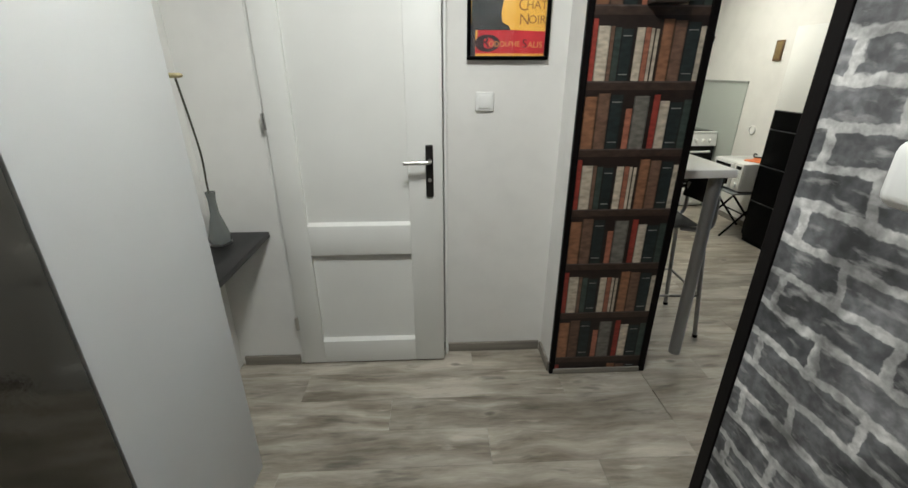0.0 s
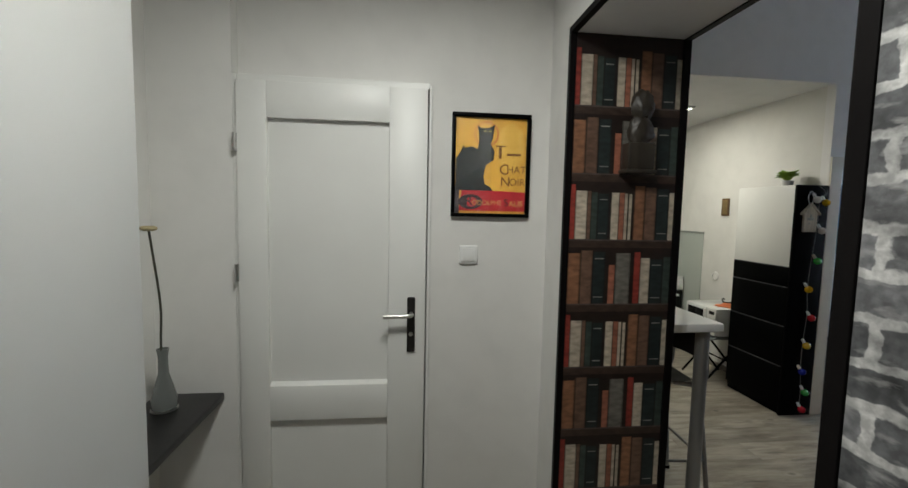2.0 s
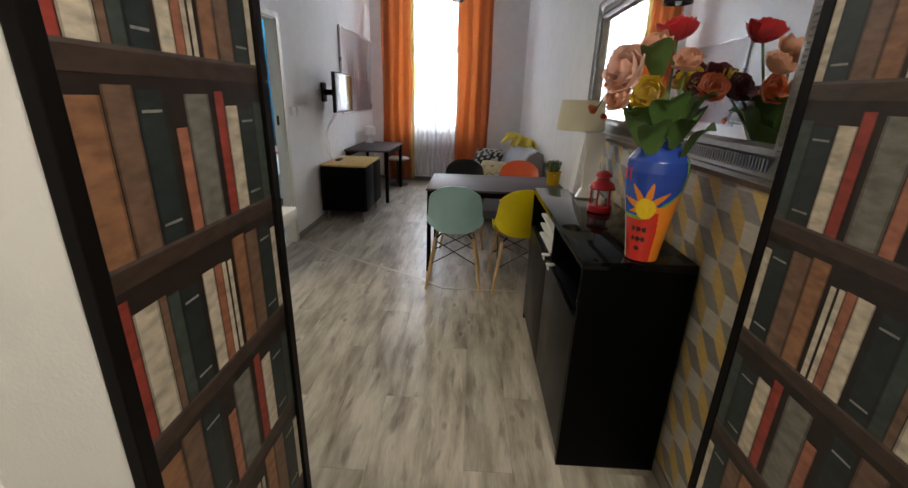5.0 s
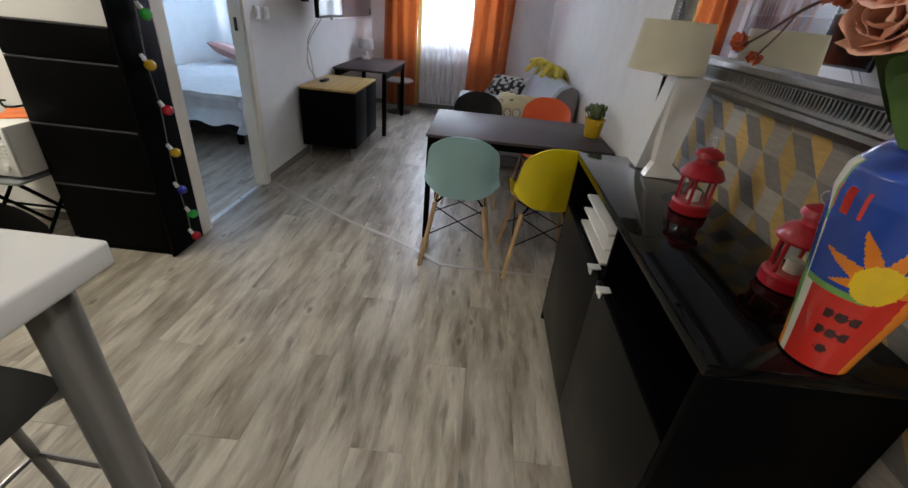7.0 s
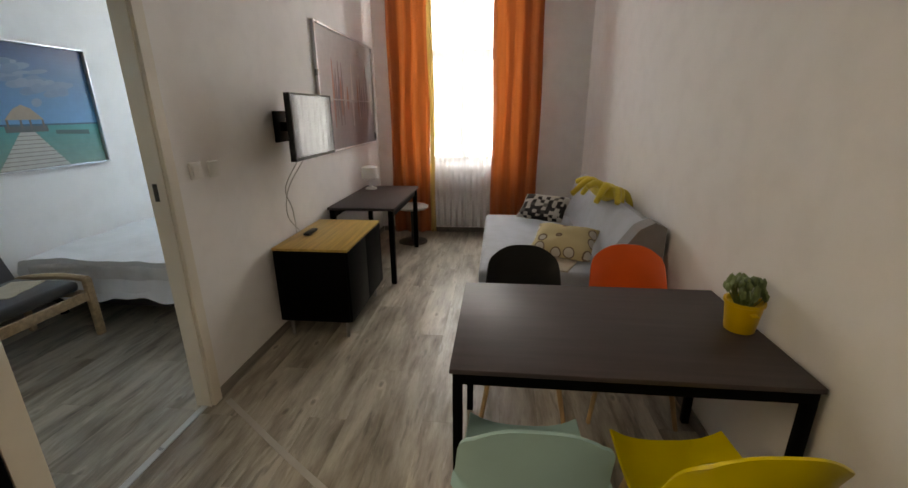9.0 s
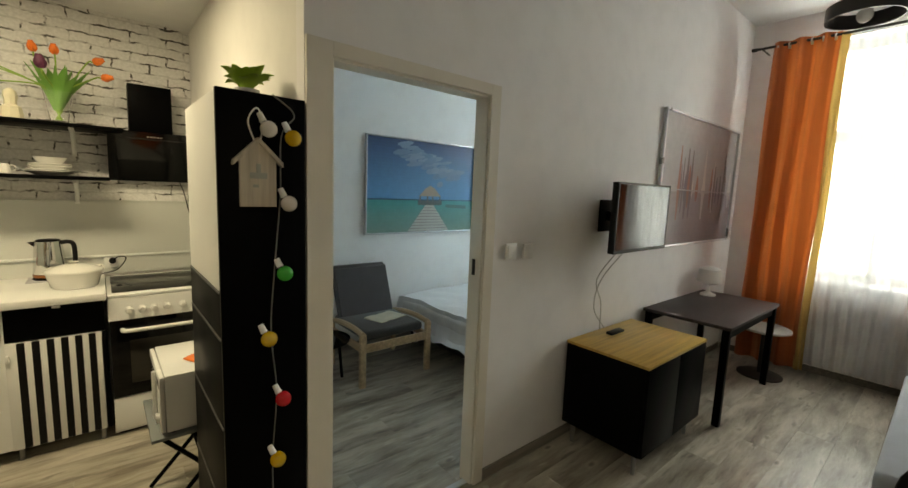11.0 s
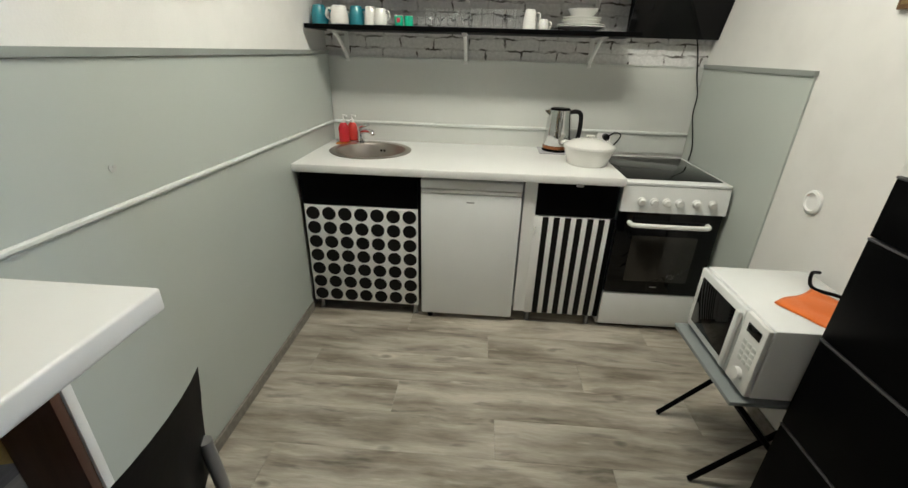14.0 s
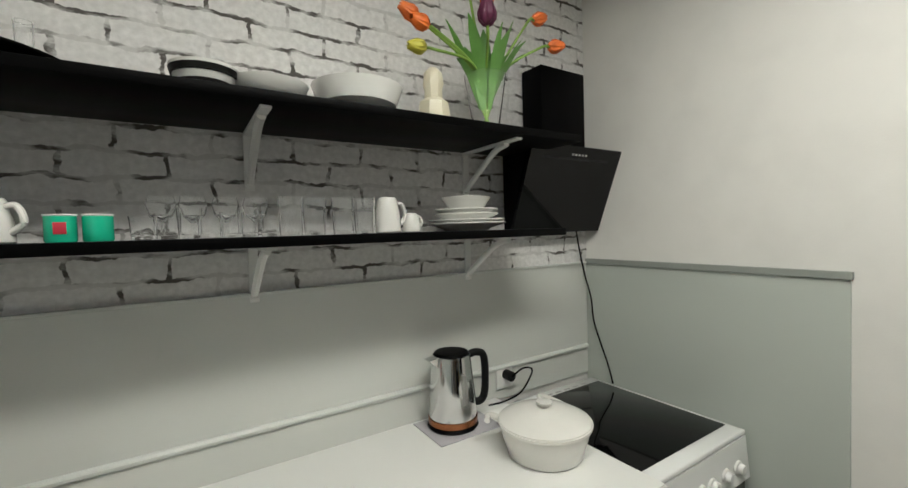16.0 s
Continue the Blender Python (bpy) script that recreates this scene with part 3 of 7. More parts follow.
for nm, b in (("baseboard_hall_north", (0.455, 0.965, 2.405, 2.42, 0, 0.055)), ("baseboard_hall_north_west", (-0.64, -0.346, 2.338, 2.352, 0, 0.055)), ("baseboard_hall_east", (0.965, 0.979, 2.216, 2.405, 0, 0.055)), ("baseboard_passage", (0.993, 1.45, 2.188, 2.2, 0, 0.03)), ("baseboard_kitchen_west", (1.341, 1.354, 3.465, 4.99, 0, 0.05)), ("baseboard_living_north", (4.415, 7.84, 3.426, 3.4395, 0, 0.06)), ("baseboard_living_south", (1.48, 7.84, 0.975, 0.988, 0, 0.06)), ("baseboard_window", (7.836, 7.8495, 0.99, 3.42, 0, 0.06)), ("baseboard_bedroom", (3.61, 7.84, 5.486, 5.4995, 0, 0.06)), ("baseboard_kitchen_east", (3.497, 3.5095, 4.0, 4.73, 0, 0.055))):
    setting(nm, B(*b, 0.004), M_BASE, "grey oak skirting board", "skirting")

# ---- hall ----
door = thing("door_1", pose(0.052, 2.335, 0.0), "closed white panelled interior door with a dark handle", "door")
door["kind"] = "structure"
HW = 0.378
part("stile", B(-HW, -0.264, 0, 0.04, 0.008, 2.035, 0.002), M_DOOR, door)
part("stile", B(0.222, HW, 0, 0.04, 0.008, 2.035, 0.002), M_DOOR, door)
for z0, z1 in ((0.008, 0.14), (0.64, 0.79), (1.892, 2.035)):
    part("rail", B(-0.264, 0.222, 0, 0.04, z0, z1, 0.002), M_DOOR, door)
for z0, z1 in ((0.14, 0.64), (0.79, 1.892)):
    bm = B(-0.264, 0.222, 0.024, 0.034, z0, z1, 0)
    prism([(0.003, z0), (0.024, z0), (0.024, z0 + 0.012)], "x", -0.264, 0.222, bm)
    part("panel", bm, M_DOOR, door)
hd = part("handle_plate", B(0.302, 0.336, -0.010, 0.0, 0.930, 1.168, 0.006, 3), M_DARKMETAL, door, "dark bronze handle plate")
part("lever", tube(bend([(0.319, 0, 1.098), (0.319, -0.045, 1.098), (0.290, -0.052, 1.097), (0.205, -0.052, 1.095)]), 0.009, 10), M_STEEL, hd, "brushed steel door lever")
part("key_rose", tube([(0.319, -0.009, 1.01), (0.319, -0.014, 1.01)], 0.009, 12), M_STEEL, hd)
for z in (0.26, 1.27, 1.79):
    part("hinge", tube([(-HW - 0.004, -0.008, z - 0.035), (-HW - 0.004, -0.008, z + 0.035)], 0.009, 10), M_STEEL, door, "small steel door hinge")
setting("door_frame", boxes((-0.3445, -0.3275, 2.349, 2.4195, 0, 2.062), (0.4375, 0.452, 2.385, 2.4195, 0, 2.062), (-0.3275, 0.4375, 2.352, 2.4195, 2.0365, 2.062), bevel=0.003), M_DOOR, "white painted door casing", "door frame")

poster = thing("framed_poster", pose(0.7145, 2.418, 1.738), "black-framed vintage poster of a black cat", "poster")
pw, ph = 0.175, 0.2255
bm = bmesh.new()
for b in ((-pw, pw, -0.022, 0, ph - 0.016, ph), (-pw, pw, -0.022, 0, -ph, -ph + 0.016), (-pw, -pw + 0.016, -0.022, 0, -ph + 0.016, ph - 0.016), (pw - 0.016, pw, -0.022, 0, -ph + 0.016, ph - 0.016)):
    box(bm, *b, 0.003)
part("frame", bm, M_BLACK, poster, "glossy black picture frame")
iw, ih = pw - 0.016, ph - 0.016


def pic(pts, c, d):
    return ([(x * iw, -d, z * ih) for x, z in pts], c)


def disc(cx, cz, rx, rz, c, d, n=20):
    return pic([(cx + rx * math.cos(2 * math.pi * i / n), cz + rz * math.sin(2 * math.pi * i / n)) for i in range(n)], c, d)


cat = [(-0.98, -0.52), (-0.97, 0.15), (-0.82, 0.33), (-0.78, 0.42), (-0.72, 0.36), (-0.55, 0.40), (-0.38, 0.34), (-0.34, 0.5), (-0.36, 0.68), (-0.40, 0.83), (-0.28, 0.78), (-0.08, 0.78), (0.10, 0.86), (0.06, 0.70), (0.04, 0.56), (-0.02, 0.46), (0.10, 0.30), (0.08, 0.12), (-0.14, 0.02), (-0.20, -0.22), (-0.16, -0.38), (0.02, -0.45), (0.06, -0.52)]
gold = (0.60, 0.33, 0.05)
quads = [pic([(-1, -1), (1, -1), (1, 1), (-1, 1)], gold, 0.002), disc(-0.14, 0.66, 0.36, 0.27, (0.50, 0.20, 0.05), 0.0026), disc(-0.14, 0.66, 0.30, 0.22, gold, 0.0030), disc(0.55, 0.4, 0.4, 0.5, (0.62, 0.37, 0.07), 0.0024)]
quads += [pic([(-0.88, -0.95), (1, -0.95), (1, -0.54), (-0.80, -0.50)], (0.40, 0.02, 0.03), 0.0030), pic([(-1, -1), (-0.87, -1), (-0.87, -0.5), (-1, -0.4)], (0.05, 0.045, 0.05), 0.0032), disc(-0.55, -0.76, 0.34, 0.16, (0.03, 0.02, 0.025), 0.0034), disc(-0.52, -0.76, 0.16, 0.10, (0.40, 0.02, 0.03), 0.0038)]
part_cat = coloured("print", quads, M_PRINT, poster, "orange, red and black poster print")
bm = bmesh.new()
ring_mesh(bm, [[(x * iw, -0.004, z * ih) for x, z in cat], [(x * iw, -0.0046, z * ih) for x, z in cat]])
M_INK = plain("black_ink", (0.010, 0.012, 0.013), 0.5)
part("cat_silhouette", bm, M_INK, poster, "black cat silhouette")
part("eyes", boxes((-0.21 * iw, -0.15 * iw, -0.006, -0.0048, 0.705 * ih, 0.73 * ih), (-0.07 * iw, -0.01 * iw, -0.006, -0.0048, 0.70 * ih, 0.725 * ih)), plain("cat_eye_yellow", (0.55, 0.5, 0.12), 0.5), poster)


def lettering(name, text, size, m, material, parent, label=""):
    cu = bpy.data.curves.new(name, "FONT")
    cu.body, cu.size, cu.extrude, cu.align_x = text, size, 0.0003, "CENTER"
    tmp = bpy.data.objects.new(name, cu)
    scene.collection.objects.link(tmp)
    dep = bpy.context.evaluated_depsgraph_get()
    me = bpy.data.meshes.new_from_object(tmp.evaluated_get(dep))
    bpy.data.objects.remove(tmp)
    me.materials.clear()
    me.materials.append(material)
    ob = new(name, me)
    ob.parent, ob.matrix_local = parent, m
    if label:
        ob["label"] = label
    return ob


M_OCHRE, M_BROWNINK = plain("ochre_ink", (0.5, 0.30, 0.08), 0.5), plain("brown_ink", (0.20, 0.09, 0.02), 0.5)
for txt, x, z, size, ink in (("C", 0.38, -0.17, 0.064, M_BROWNINK), ("HAT", 0.73, -0.14, 0.044, M_BROWNINK), ("N", 0.42, -0.42, 0.060, M_BROWNINK), ("OIR", 0.76, -0.40, 0.044, M_BROWNINK), ("R", -0.60, -0.84, 0.062, M_INK), ("ODOLPHE", -0.09, -0.82, 0.029, M_OCHRE), ("S", 0.46, -0.84, 0.046, M_INK), ("ALIS", 0.74, -0.84, 0.034, M_OCHRE)):
    lettering("lettering", txt, size, pose(x * iw, -0.0044, z * ih, 90), ink, poster)
part("text_bar", boxes((0.22 * iw, 0.30 * iw, -0.004, -0.0032, 0.16 * ih, 0.42 * ih), (0.13 * iw, 0.42 * iw, -0.004, -0.0032, 0.40 * ih, 0.43 * ih), (0.45 * iw, 0.85 * iw, -0.004, -0.0032, 0.22 * ih, 0.27 * ih)), M_BROWNINK, poster)
gl = part("glazing", B(-iw, iw, -0.0105, -0.009, -ih, ih, 0), M_GLASS, poster, "clear picture glass")
gl.visible_shadow = False


def light_switch(x, y, z, rz, label, w=0.082):
    s = thing("light_switch", pose(x, y, z, 0, 0, rz), label, "switch")
    part("surround", B(-w / 2, w / 2, -0.012, 0, -0.041, 0.041, 0.005, 3), M_WHITE, s)
    part("rocker", B(-w / 2 + 0.012, w / 2 - 0.012, -0.017, -0.012, -0.029, 0.029, 0.003, 2), M_WHITE, s)
    return s


light_switch(0.623, 2.419, 1.343, 0, "white square light switch on the hall wall")
light_switch(4.568, 3.4385, 1.213, 0, "white round-edged switch beside the bedroom door")
light_switch(4.704, 3.4385, 1.205, 0, "white round-edged switch beside the bedroom door")

# bust of dark carved wood hung on the book paper
bm = blob(0.045, 0.035, 0.06, (0, -0.04, 0.10), 0.25, 3, 2)
blob(0.050, 0.030, 0.07, (0.0, -0.035, 0.0), 0.3, 3, 5, bm)
box(bm, -0.055, 0.055, -0.06, 0, -0.15, -0.045, 0.008)
box(bm, -0.065, 0.06, -0.07, 0, -0.165, -0.15, 0.003)
sc = link("wall_sculpture", bm, timber("dark_carved_wood", (0.035, 0.028, 0.02), 0.45, 2), None, "")
sc.matrix_world = pose(1.262, 2.199, 1.865)
tagged(sc, "dark carved wooden figure mounted on the book wallpaper", "sculpture")

sh = thing("wall_shelf", pose(-0.66, 1.20, 0.735), "black floating shelf fixed to the hall wall", "shelf")
part("board", B(0.001, 0.262, 0, 1.1515, 0, 0.028, 0.002), M_BLACKWOOD, sh)
part("bracket", B(0.001, 0.02, 0.5, 0.54, -0.10, -0.001, 0.002), M_BLACK, sh)
va = thing("bud_vase", pose(-0.555, 2.21, 0.764), "grey glass bottle vase holding a single artificial flower", "vase")
part("bottle", lathe([(0.030, 0), (0.042, 0.01), (0.044, 0.04), (0.032, 0.09), (0.018, 0.14), (0.016, 0.20), (0.021, 0.235), (0.017, 0.235), (0.012, 0.20), (0.013, 0.14), (0.027, 0.09), (0.038, 0.04), (0.02, 0.012)], 28), plain("smoked_grey_glass", (0.15, 0.16, 0.15), 0.12, 0, 0.1, coat=0.5), va)
part("foot", lathe([(0.036, 0.0), (0.046, 0.002), (0.046, 0.006), (0.036, 0.008)], 28), M_STEEL, va)
part("stem", tube(bend([(0, 0, 0.03), (0.0, -0.01, 0.25), (0.03, -0.06, 0.42), (0.045, -0.14, 0.69)]), 0.004, 8), plain("dark_stem", (0.05, 0.05, 0.03), 0.6), va)
bm = bmesh.new()
for i in range(6):
    a = i * math.pi / 3
    blob(0.016, 0.010, 0.009, (0.045 + 0.012 * math.cos(a), -0.14 + 0.012 * math.sin(a), 0.693), 0.2, 2, i, bm)
part("bloom", bm, plain("faded_yellow_petal", (0.40, 0.34, 0.18), 0.6), va)

M_WARD = plain("pale_grey_white_laminate", (0.50, 0.50, 0.485), 0.4, 0, 0.03, 3, 90, 0.02)
wd = thing("wardrobe", pose(-0.66, 0.2, 0.0), "tall white wardrobe with a round knob and dark mirrored door", "wardrobe")
part("body", boxes((0.002, 0.325, 0, 1.486, 0.05, 2.5), (0.01, 0.30, 0.01, 1.47, 0, 0.05)), M_WARD, wd)
dr = part("door", B(0.327, 0.345, 0.963, 1.49, 0.01, 2.5, 0.002), M_WARD, wd, "plain white wardrobe door")
part("knob", lathe([(0.012, 0), (0.010, 0.012), (0.022, 0.018), (0.026, 0.028), (0.020, 0.036)], 20), M_STEEL, wd, "round steel knob").matrix_local = pose(0.3435, 0.945, 1.45, 0, 90, 0)
part("mirror_door", B(0.327, 0.343, 0.005, 0.957, 0.01, 2.5, 0.002), plain("smoked_mirror", (0.10, 0.095, 0.085), 0.08, 0.9, 0.05, wear=0.03), wd, "dark smoked mirror door")

ic = thing("intercom_handset", pose(0.9765, 0.785, 1.365), "white rounded intercom handset on the brick wallpaper", "intercom")
part("cradle", B(-0.018, 0, -0.12, 0.115, -0.036, 0.036, 0.010, 3), M_WHITE, ic)
part("receiver", B(-0.058, -0.018, -0.12, 0.122, -0.040, 0.042, 0.018, 4), M_WHITE, ic)

part("base_plate", B(-0.022, 0, -0.215, -0.122, -0.10, 0.19, 0.008, 3), M_WHITE, ic)

cl = thing("ceiling_light", pose(0.36, 1.28, 2.559), "round white flush ceiling light in the hall", "ceiling light")
part("rim", lathe([(0.19, 0), (0.19, -0.03), (0.175, -0.035), (0.175, -0.004)], 36), M_WHITE, cl)
part("diffuser", lathe([(0.174, -0.006), (0.165, -0.03), (0.10, -0.042), (0.0, -0.045)], 36), emitter("hall_lamp_diffuser", (1.0, 0.93, 0.82), 3.0), cl)

# ---- kitchen ----
KF = 4.985  # front plane of the units


def front(name, x0, x1, z0, z1, mat, parent, label="", y=KF, d=0.018):
    return part(name, B(x0, x1, y, y + d, z0, z1, 0.002), mat, parent, label)


def legs(parent, x0, x1, y0, y1, h=0.075):
    for x in (x0, x1):
        for y in (y0, y1):
            part("leg", lathe([(0.016, 0), (0.016, 0.01), (0.012, 0.014), (0.012, h)], 12, at=(x, y, 0)), M_GREYMETAL, parent)


# worktop with a round cut-out for the sink
def worktop():
    x0, x1, y0, y1, z0, z1 = 1.342, 2.968, 4.95, 5.617, 0.832, 0.87
    cx, cy, r, n = 1.645, 5.33, 0.205, 48
    bm = bmesh.new()
    for z in (z0, z1):
        out = [bm.verts.new(p) for p in ((x0, y0, z), (x1, y0, z), (x1, y1, z), (x0, y1, z))]
        inn = [bm.verts.new((cx + r * math.cos(2 * math.pi * i / n), cy + r * math.sin(2 * math.pi * i / n), z)) for i in range(n)]
        es = [bm.edges.new((a, b)) for loop in (out, inn) for a, b in zip(loop, loop[1:] + loop[:1])]
        bmesh.ops.triangle_fill(bm, use_beauty=True, edges=es)
        if z == z0:
            low = (out, inn)
    for a, b in zip(low, (out, inn)):
        for i in range(len(a)):
            k = (i + 1) % len(a)
            bm.faces.new((a[i], a[k], b[k], b[i]))
    return bm


wt = thing("worktop", pose(0, 0, 0), "white laminate kitchen worktop with a rounded edge", "worktop")
M_TOP = plain("white_worktop_laminate", (0.76, 0.76, 0.74), 0.3, 0, 0.015, 4, 160, 0.0, wear=0.0)
part("top", worktop(), M_TOP, wt)
part("edge_strip", B(1.342, 2.968, 4.9435, 4.9495, 0.8325, 0.869, 0.0025), M_TOP, wt)

su = thing("sink_cabinet", pose(0, 0, 0), "sink cabinet with black drawer and black-dotted white door", "cabinet")
part("body", boxes((1.365, 1.381, KF + 0.02, 5.55, 0.075, 0.830), (1.945, 1.961, KF + 0.02, 5.55, 0.075, 0.830), (1.381, 1.945, KF + 0.02, 5.55, 0.075, 0.091), (1.381, 1.945, 5.54, 5.55, 0.091, 0.6)), M_BLACK, su)
front("drawer_front", 1.362, 1.965, 0.655, 0.826, M_BLACK, su, "plain black drawer front")
dd = front("dotted_door", 1.365, 1.963, 0.072, 0.648, M_WHITE, su, "white door with rows of black dots")
dot = bmesh.new()
lathe([(0.0362, 0), (0.0362, 0.0015)], 24, dot)
M_DOT = plain("black_vinyl", (0.005, 0.0045, 0.0045), 0.45, spec=0.2)
dmesh = link("dot", dot, M_DOT, dd).data
bpy.data.objects.remove(bpy.data.objects["dot"])
for i in range(7):
    for j in range(7):
        o = new("dot", dmesh)
        o.parent, o.matrix_local = dd, pose(1.409 + i * 0.0852, KF, 0.115 + j * 0.0815, 90)
legs(su, 1.39, 1.94, KF + 0.04, 5.5)

sk = thing("sink", pose(1.645, 5.33, 0.87), "round stainless steel sink set in the worktop", "sink")
part("basin", lathe([(0.228, 0.001), (0.230, 0.004), (0.225, 0.006), (0.196, 0.003), (0.188, -0.01), (0.178, -0.13), (0.150, -0.155), (0.03, -0.16), (0.0, -0.16)], 48, caps=False), plain("worn_sink_steel", (0.44, 0.40, 0.36), 0.36, 1.0, 0.04, 8, 150, 0.02, wear=0.01), sk)
part("drain", lathe([(0.032, -0.158), (0.032, -0.155), (0.022, -0.156), (0.0, -0.158)], 20), M_CHROME, sk)
part("overflow", boxes((0.01, 0.022, 0.176, 0.182, -0.045, -0.033), (0.03, 0.042, 0.174, 0.180, -0.045, -0.033), bevel=0.002), M_BLACK, sk)
fa = thing("tap", pose(1.535, 5.52, 0.871), "chrome mixer tap beside the sink", "tap")
part("base", lathe([(0.028, 0), (0.028, 0.008), (0.022, 0.014), (0.021, 0.06), (0.018, 0.075)], 20), M_CHROME, fa)
part("spout", tube(bend([(0, 0, 0.055), (0.03, -0.03, 0.075), (0.09, -0.09, 0.085), (0.105, -0.105, 0.07)]), 0.012, 12), M_CHROME, fa)
part("lever", tube(bend([(0, 0, 0.075), (0.005, 0.0, 0.095), (0.06, -0.03, 0.115)]), 0.008, 10, r1=0.011), M_CHROME, fa)
for k, (x, y, s, c, lab) in enumerate(((1.44, 5.50, 1.0, (0.55, 0.02, 0.03), "red soap dispenser bottle with a white pump"), (1.475, 5.56, 0.95, (0.60, 0.05, 0.04), "red dish soap bottle with a pale cap"))):
    so = thing("soap_bottle", pose(x, y, 0.877), lab, "bottle")
    part("bottle", lathe([(0.026 * s, 0), (0.031 * s, 0.006), (0.031 * s, 0.085 * s), (0.022 * s, 0.105 * s), (0.012, 0.115 * s)], 20), plain("red_plastic", c, 0.25, 0, 0.08), so)
    part("pump", lathe([(0.013, 0.113 * s), (0.013, 0.13 * s), (0.005, 0.134 * s), (0.005, 0.158 * s)], 14), M_WHITE, so)
    part("nozzle", tube([(0, 0, 0.156 * s), (0.028, -0.012, 0.153 * s)], 0.005, 8), M_WHITE, so)
sp = link("sponge", B(1.40, 1.47, 5.45, 5.53, 0.871, 0.876, 0.002), plain("orange_sponge", (0.55, 0.22, 0.04), 0.9), None)
tagged(sp, "flat orange cloth under the soap bottles", "cloth")

fr = thing("refrigerator", pose(1.978, 4.978, 0.0), "white under-counter refrigerator with a smooth door", "refrigerator")
part("body", B(0, 0.515, 0.055, 0.60, 0.02, 0.815, 0.004), M_ENAMEL, fr)
fd = part("door", B(0.002, 0.513, 0.0, 0.052, 0.03, 0.745, 0.010, 3), M_ENAMEL, fr, "white refrigerator door")
part("handle_strip", B(0.004, 0.511, -0.004, 0.05, 0.748, 0.765, 0.005, 2), M_WHITE, fr)
part("top_panel", B(0.002, 0.513, 0.004, 0.052, 0.768, 0.812, 0.004), M_ENAMEL, fr)
part("badge", B(0.235, 0.275, -0.0015, 0.0, 0.700, 0.707, 0.0005), M_GREYMETAL, fd)
part("plinth", B(0.03, 0.485, 0.06, 0.1, 0.0, 0.03, 0.002), M_BLACK, fr)
part("foot", lathe([(0.015, 0), (0.015, 0.02)], 12, at=(0.05, 0.03, 0)), M_BLACK, fr)

cb = thing("base_cabinet", pose(0, 0, 0), "narrow base cabinet with black drawer and black-striped white door", "cabinet")
part("body", boxes((2.500, 2.562, KF + 0.004, 5.55, 0.075, 0.830), (2.935, 2.951, KF + 0.02, 5.55, 0.075, 0.830), (2.562, 2.935, KF + 0.02, 5.55, 0.075, 0.091), (2.562, 2.935, 5.54, 5.55, 0.091, 0.8)), M_WHITE, cb)
cd = front("drawer_front", 2.563, 2.957, 0.655, 0.826, M_BLACK, cb, "plain black drawer front")
part("pull", B(2.745, 2.780, KF - 0.016, KF - 0.001, 0.812, 0.824, 0.004), M_WHITE, cd)
part("side_trim", B(2.940, 2.966, KF, KF + 0.018, 0.072, 0.648, 0.001), M_BLACK, cb, "black edge strip beside the striped door")
sd = front("striped_door", 2.560, 2.938, 0.072, 0.648, M_WHITE, cb, "white door with black vertical stripes")
for i in range(6):
    part("stripe", B(2.603 + i * 0.0560, 2.633 + i * 0.0560, KF - 0.0016, KF - 0.0002, 0.074, 0.646, 0), M_DOT, sd)
part("pull", B(2.562, 2.576, KF - 0.018, KF - 0.0005, 0.55, 0.59, 0.004), M_WHITE, sd)
legs(cb, 2.585, 2.92, KF + 0.04, 5.5)

ck = thing("cooker", pose(2.972, 4.985, 0.0), "white freestanding electric cooker with black glass hob", "cooker")
part("body", B(0, 0.505, 0.03, 0.60, 0.01, 0.828, 0.003), M_ENAMEL, ck)
hb = part("hob_frame", B(-0.001, 0.507, 0.0, 0.605, 0.830, 0.848, 0.006, 3), M_ENAMEL, ck)
part("hob_glass", B(0.022, 0.484, 0.05, 0.55, 0.8485, 0.8515, 0.001), M_GLOSSBLACK, hb, "black glass ceramic hob")
for i in range(8):
    part("vent_slot", B(0.05 + i * 0.05, 0.08 + i * 0.05, 0.565, 0.572, 0.8482, 0.8495, 0), M_GREYMETAL, hb)
pn = part("control_panel", prism([(0.0, 0.828), (-0.012, 0.70), (0.03, 0.70), (0.03, 0.828)], "x", 0.0, 0.506), M_ENAMEL, ck, "white control panel")
for i, x in enumerate((0.095, 0.155, 0.215, 0.275, 0.355, 0.43)):
    k = part("knob", lathe([(0.021, 0), (0.021, 0.006), (0.016, 0.009), (0.014, 0.022), (0.0, 0.023)], 18), M_WHITE, pn)
    k.matrix_local = pose(x, -0.007, 0.755, 95)
od = part("oven_door", B(0.003, 0.502, 0.0, 0.028, 0.235, 0.695, 0.003), M_GLOSSBLACK, ck, "black glass oven door")
part("window", B(0.09, 0.415, -0.0012, 0.0, 0.31, 0.57, 0.0005), plain("oven_window", (0.02, 0.018, 0.015), 0.05, 0, 0.3), od)
part("handle", tube(bend([(0.06, 0.0, 0.64), (0.065, -0.03, 0.64), (0.10, -0.042, 0.64), (0.25, -0.045, 0.64), (0.40, -0.042, 0.64), (0.435, -0.03, 0.64), (0.44, 0.0, 0.64)]), 0.012, 10), M_WHITE, od, "white oven handle")
part("badge", B(0.235, 0.27, -0.0015, 0, 0.275, 0.281, 0.0005), M_STEEL, od)
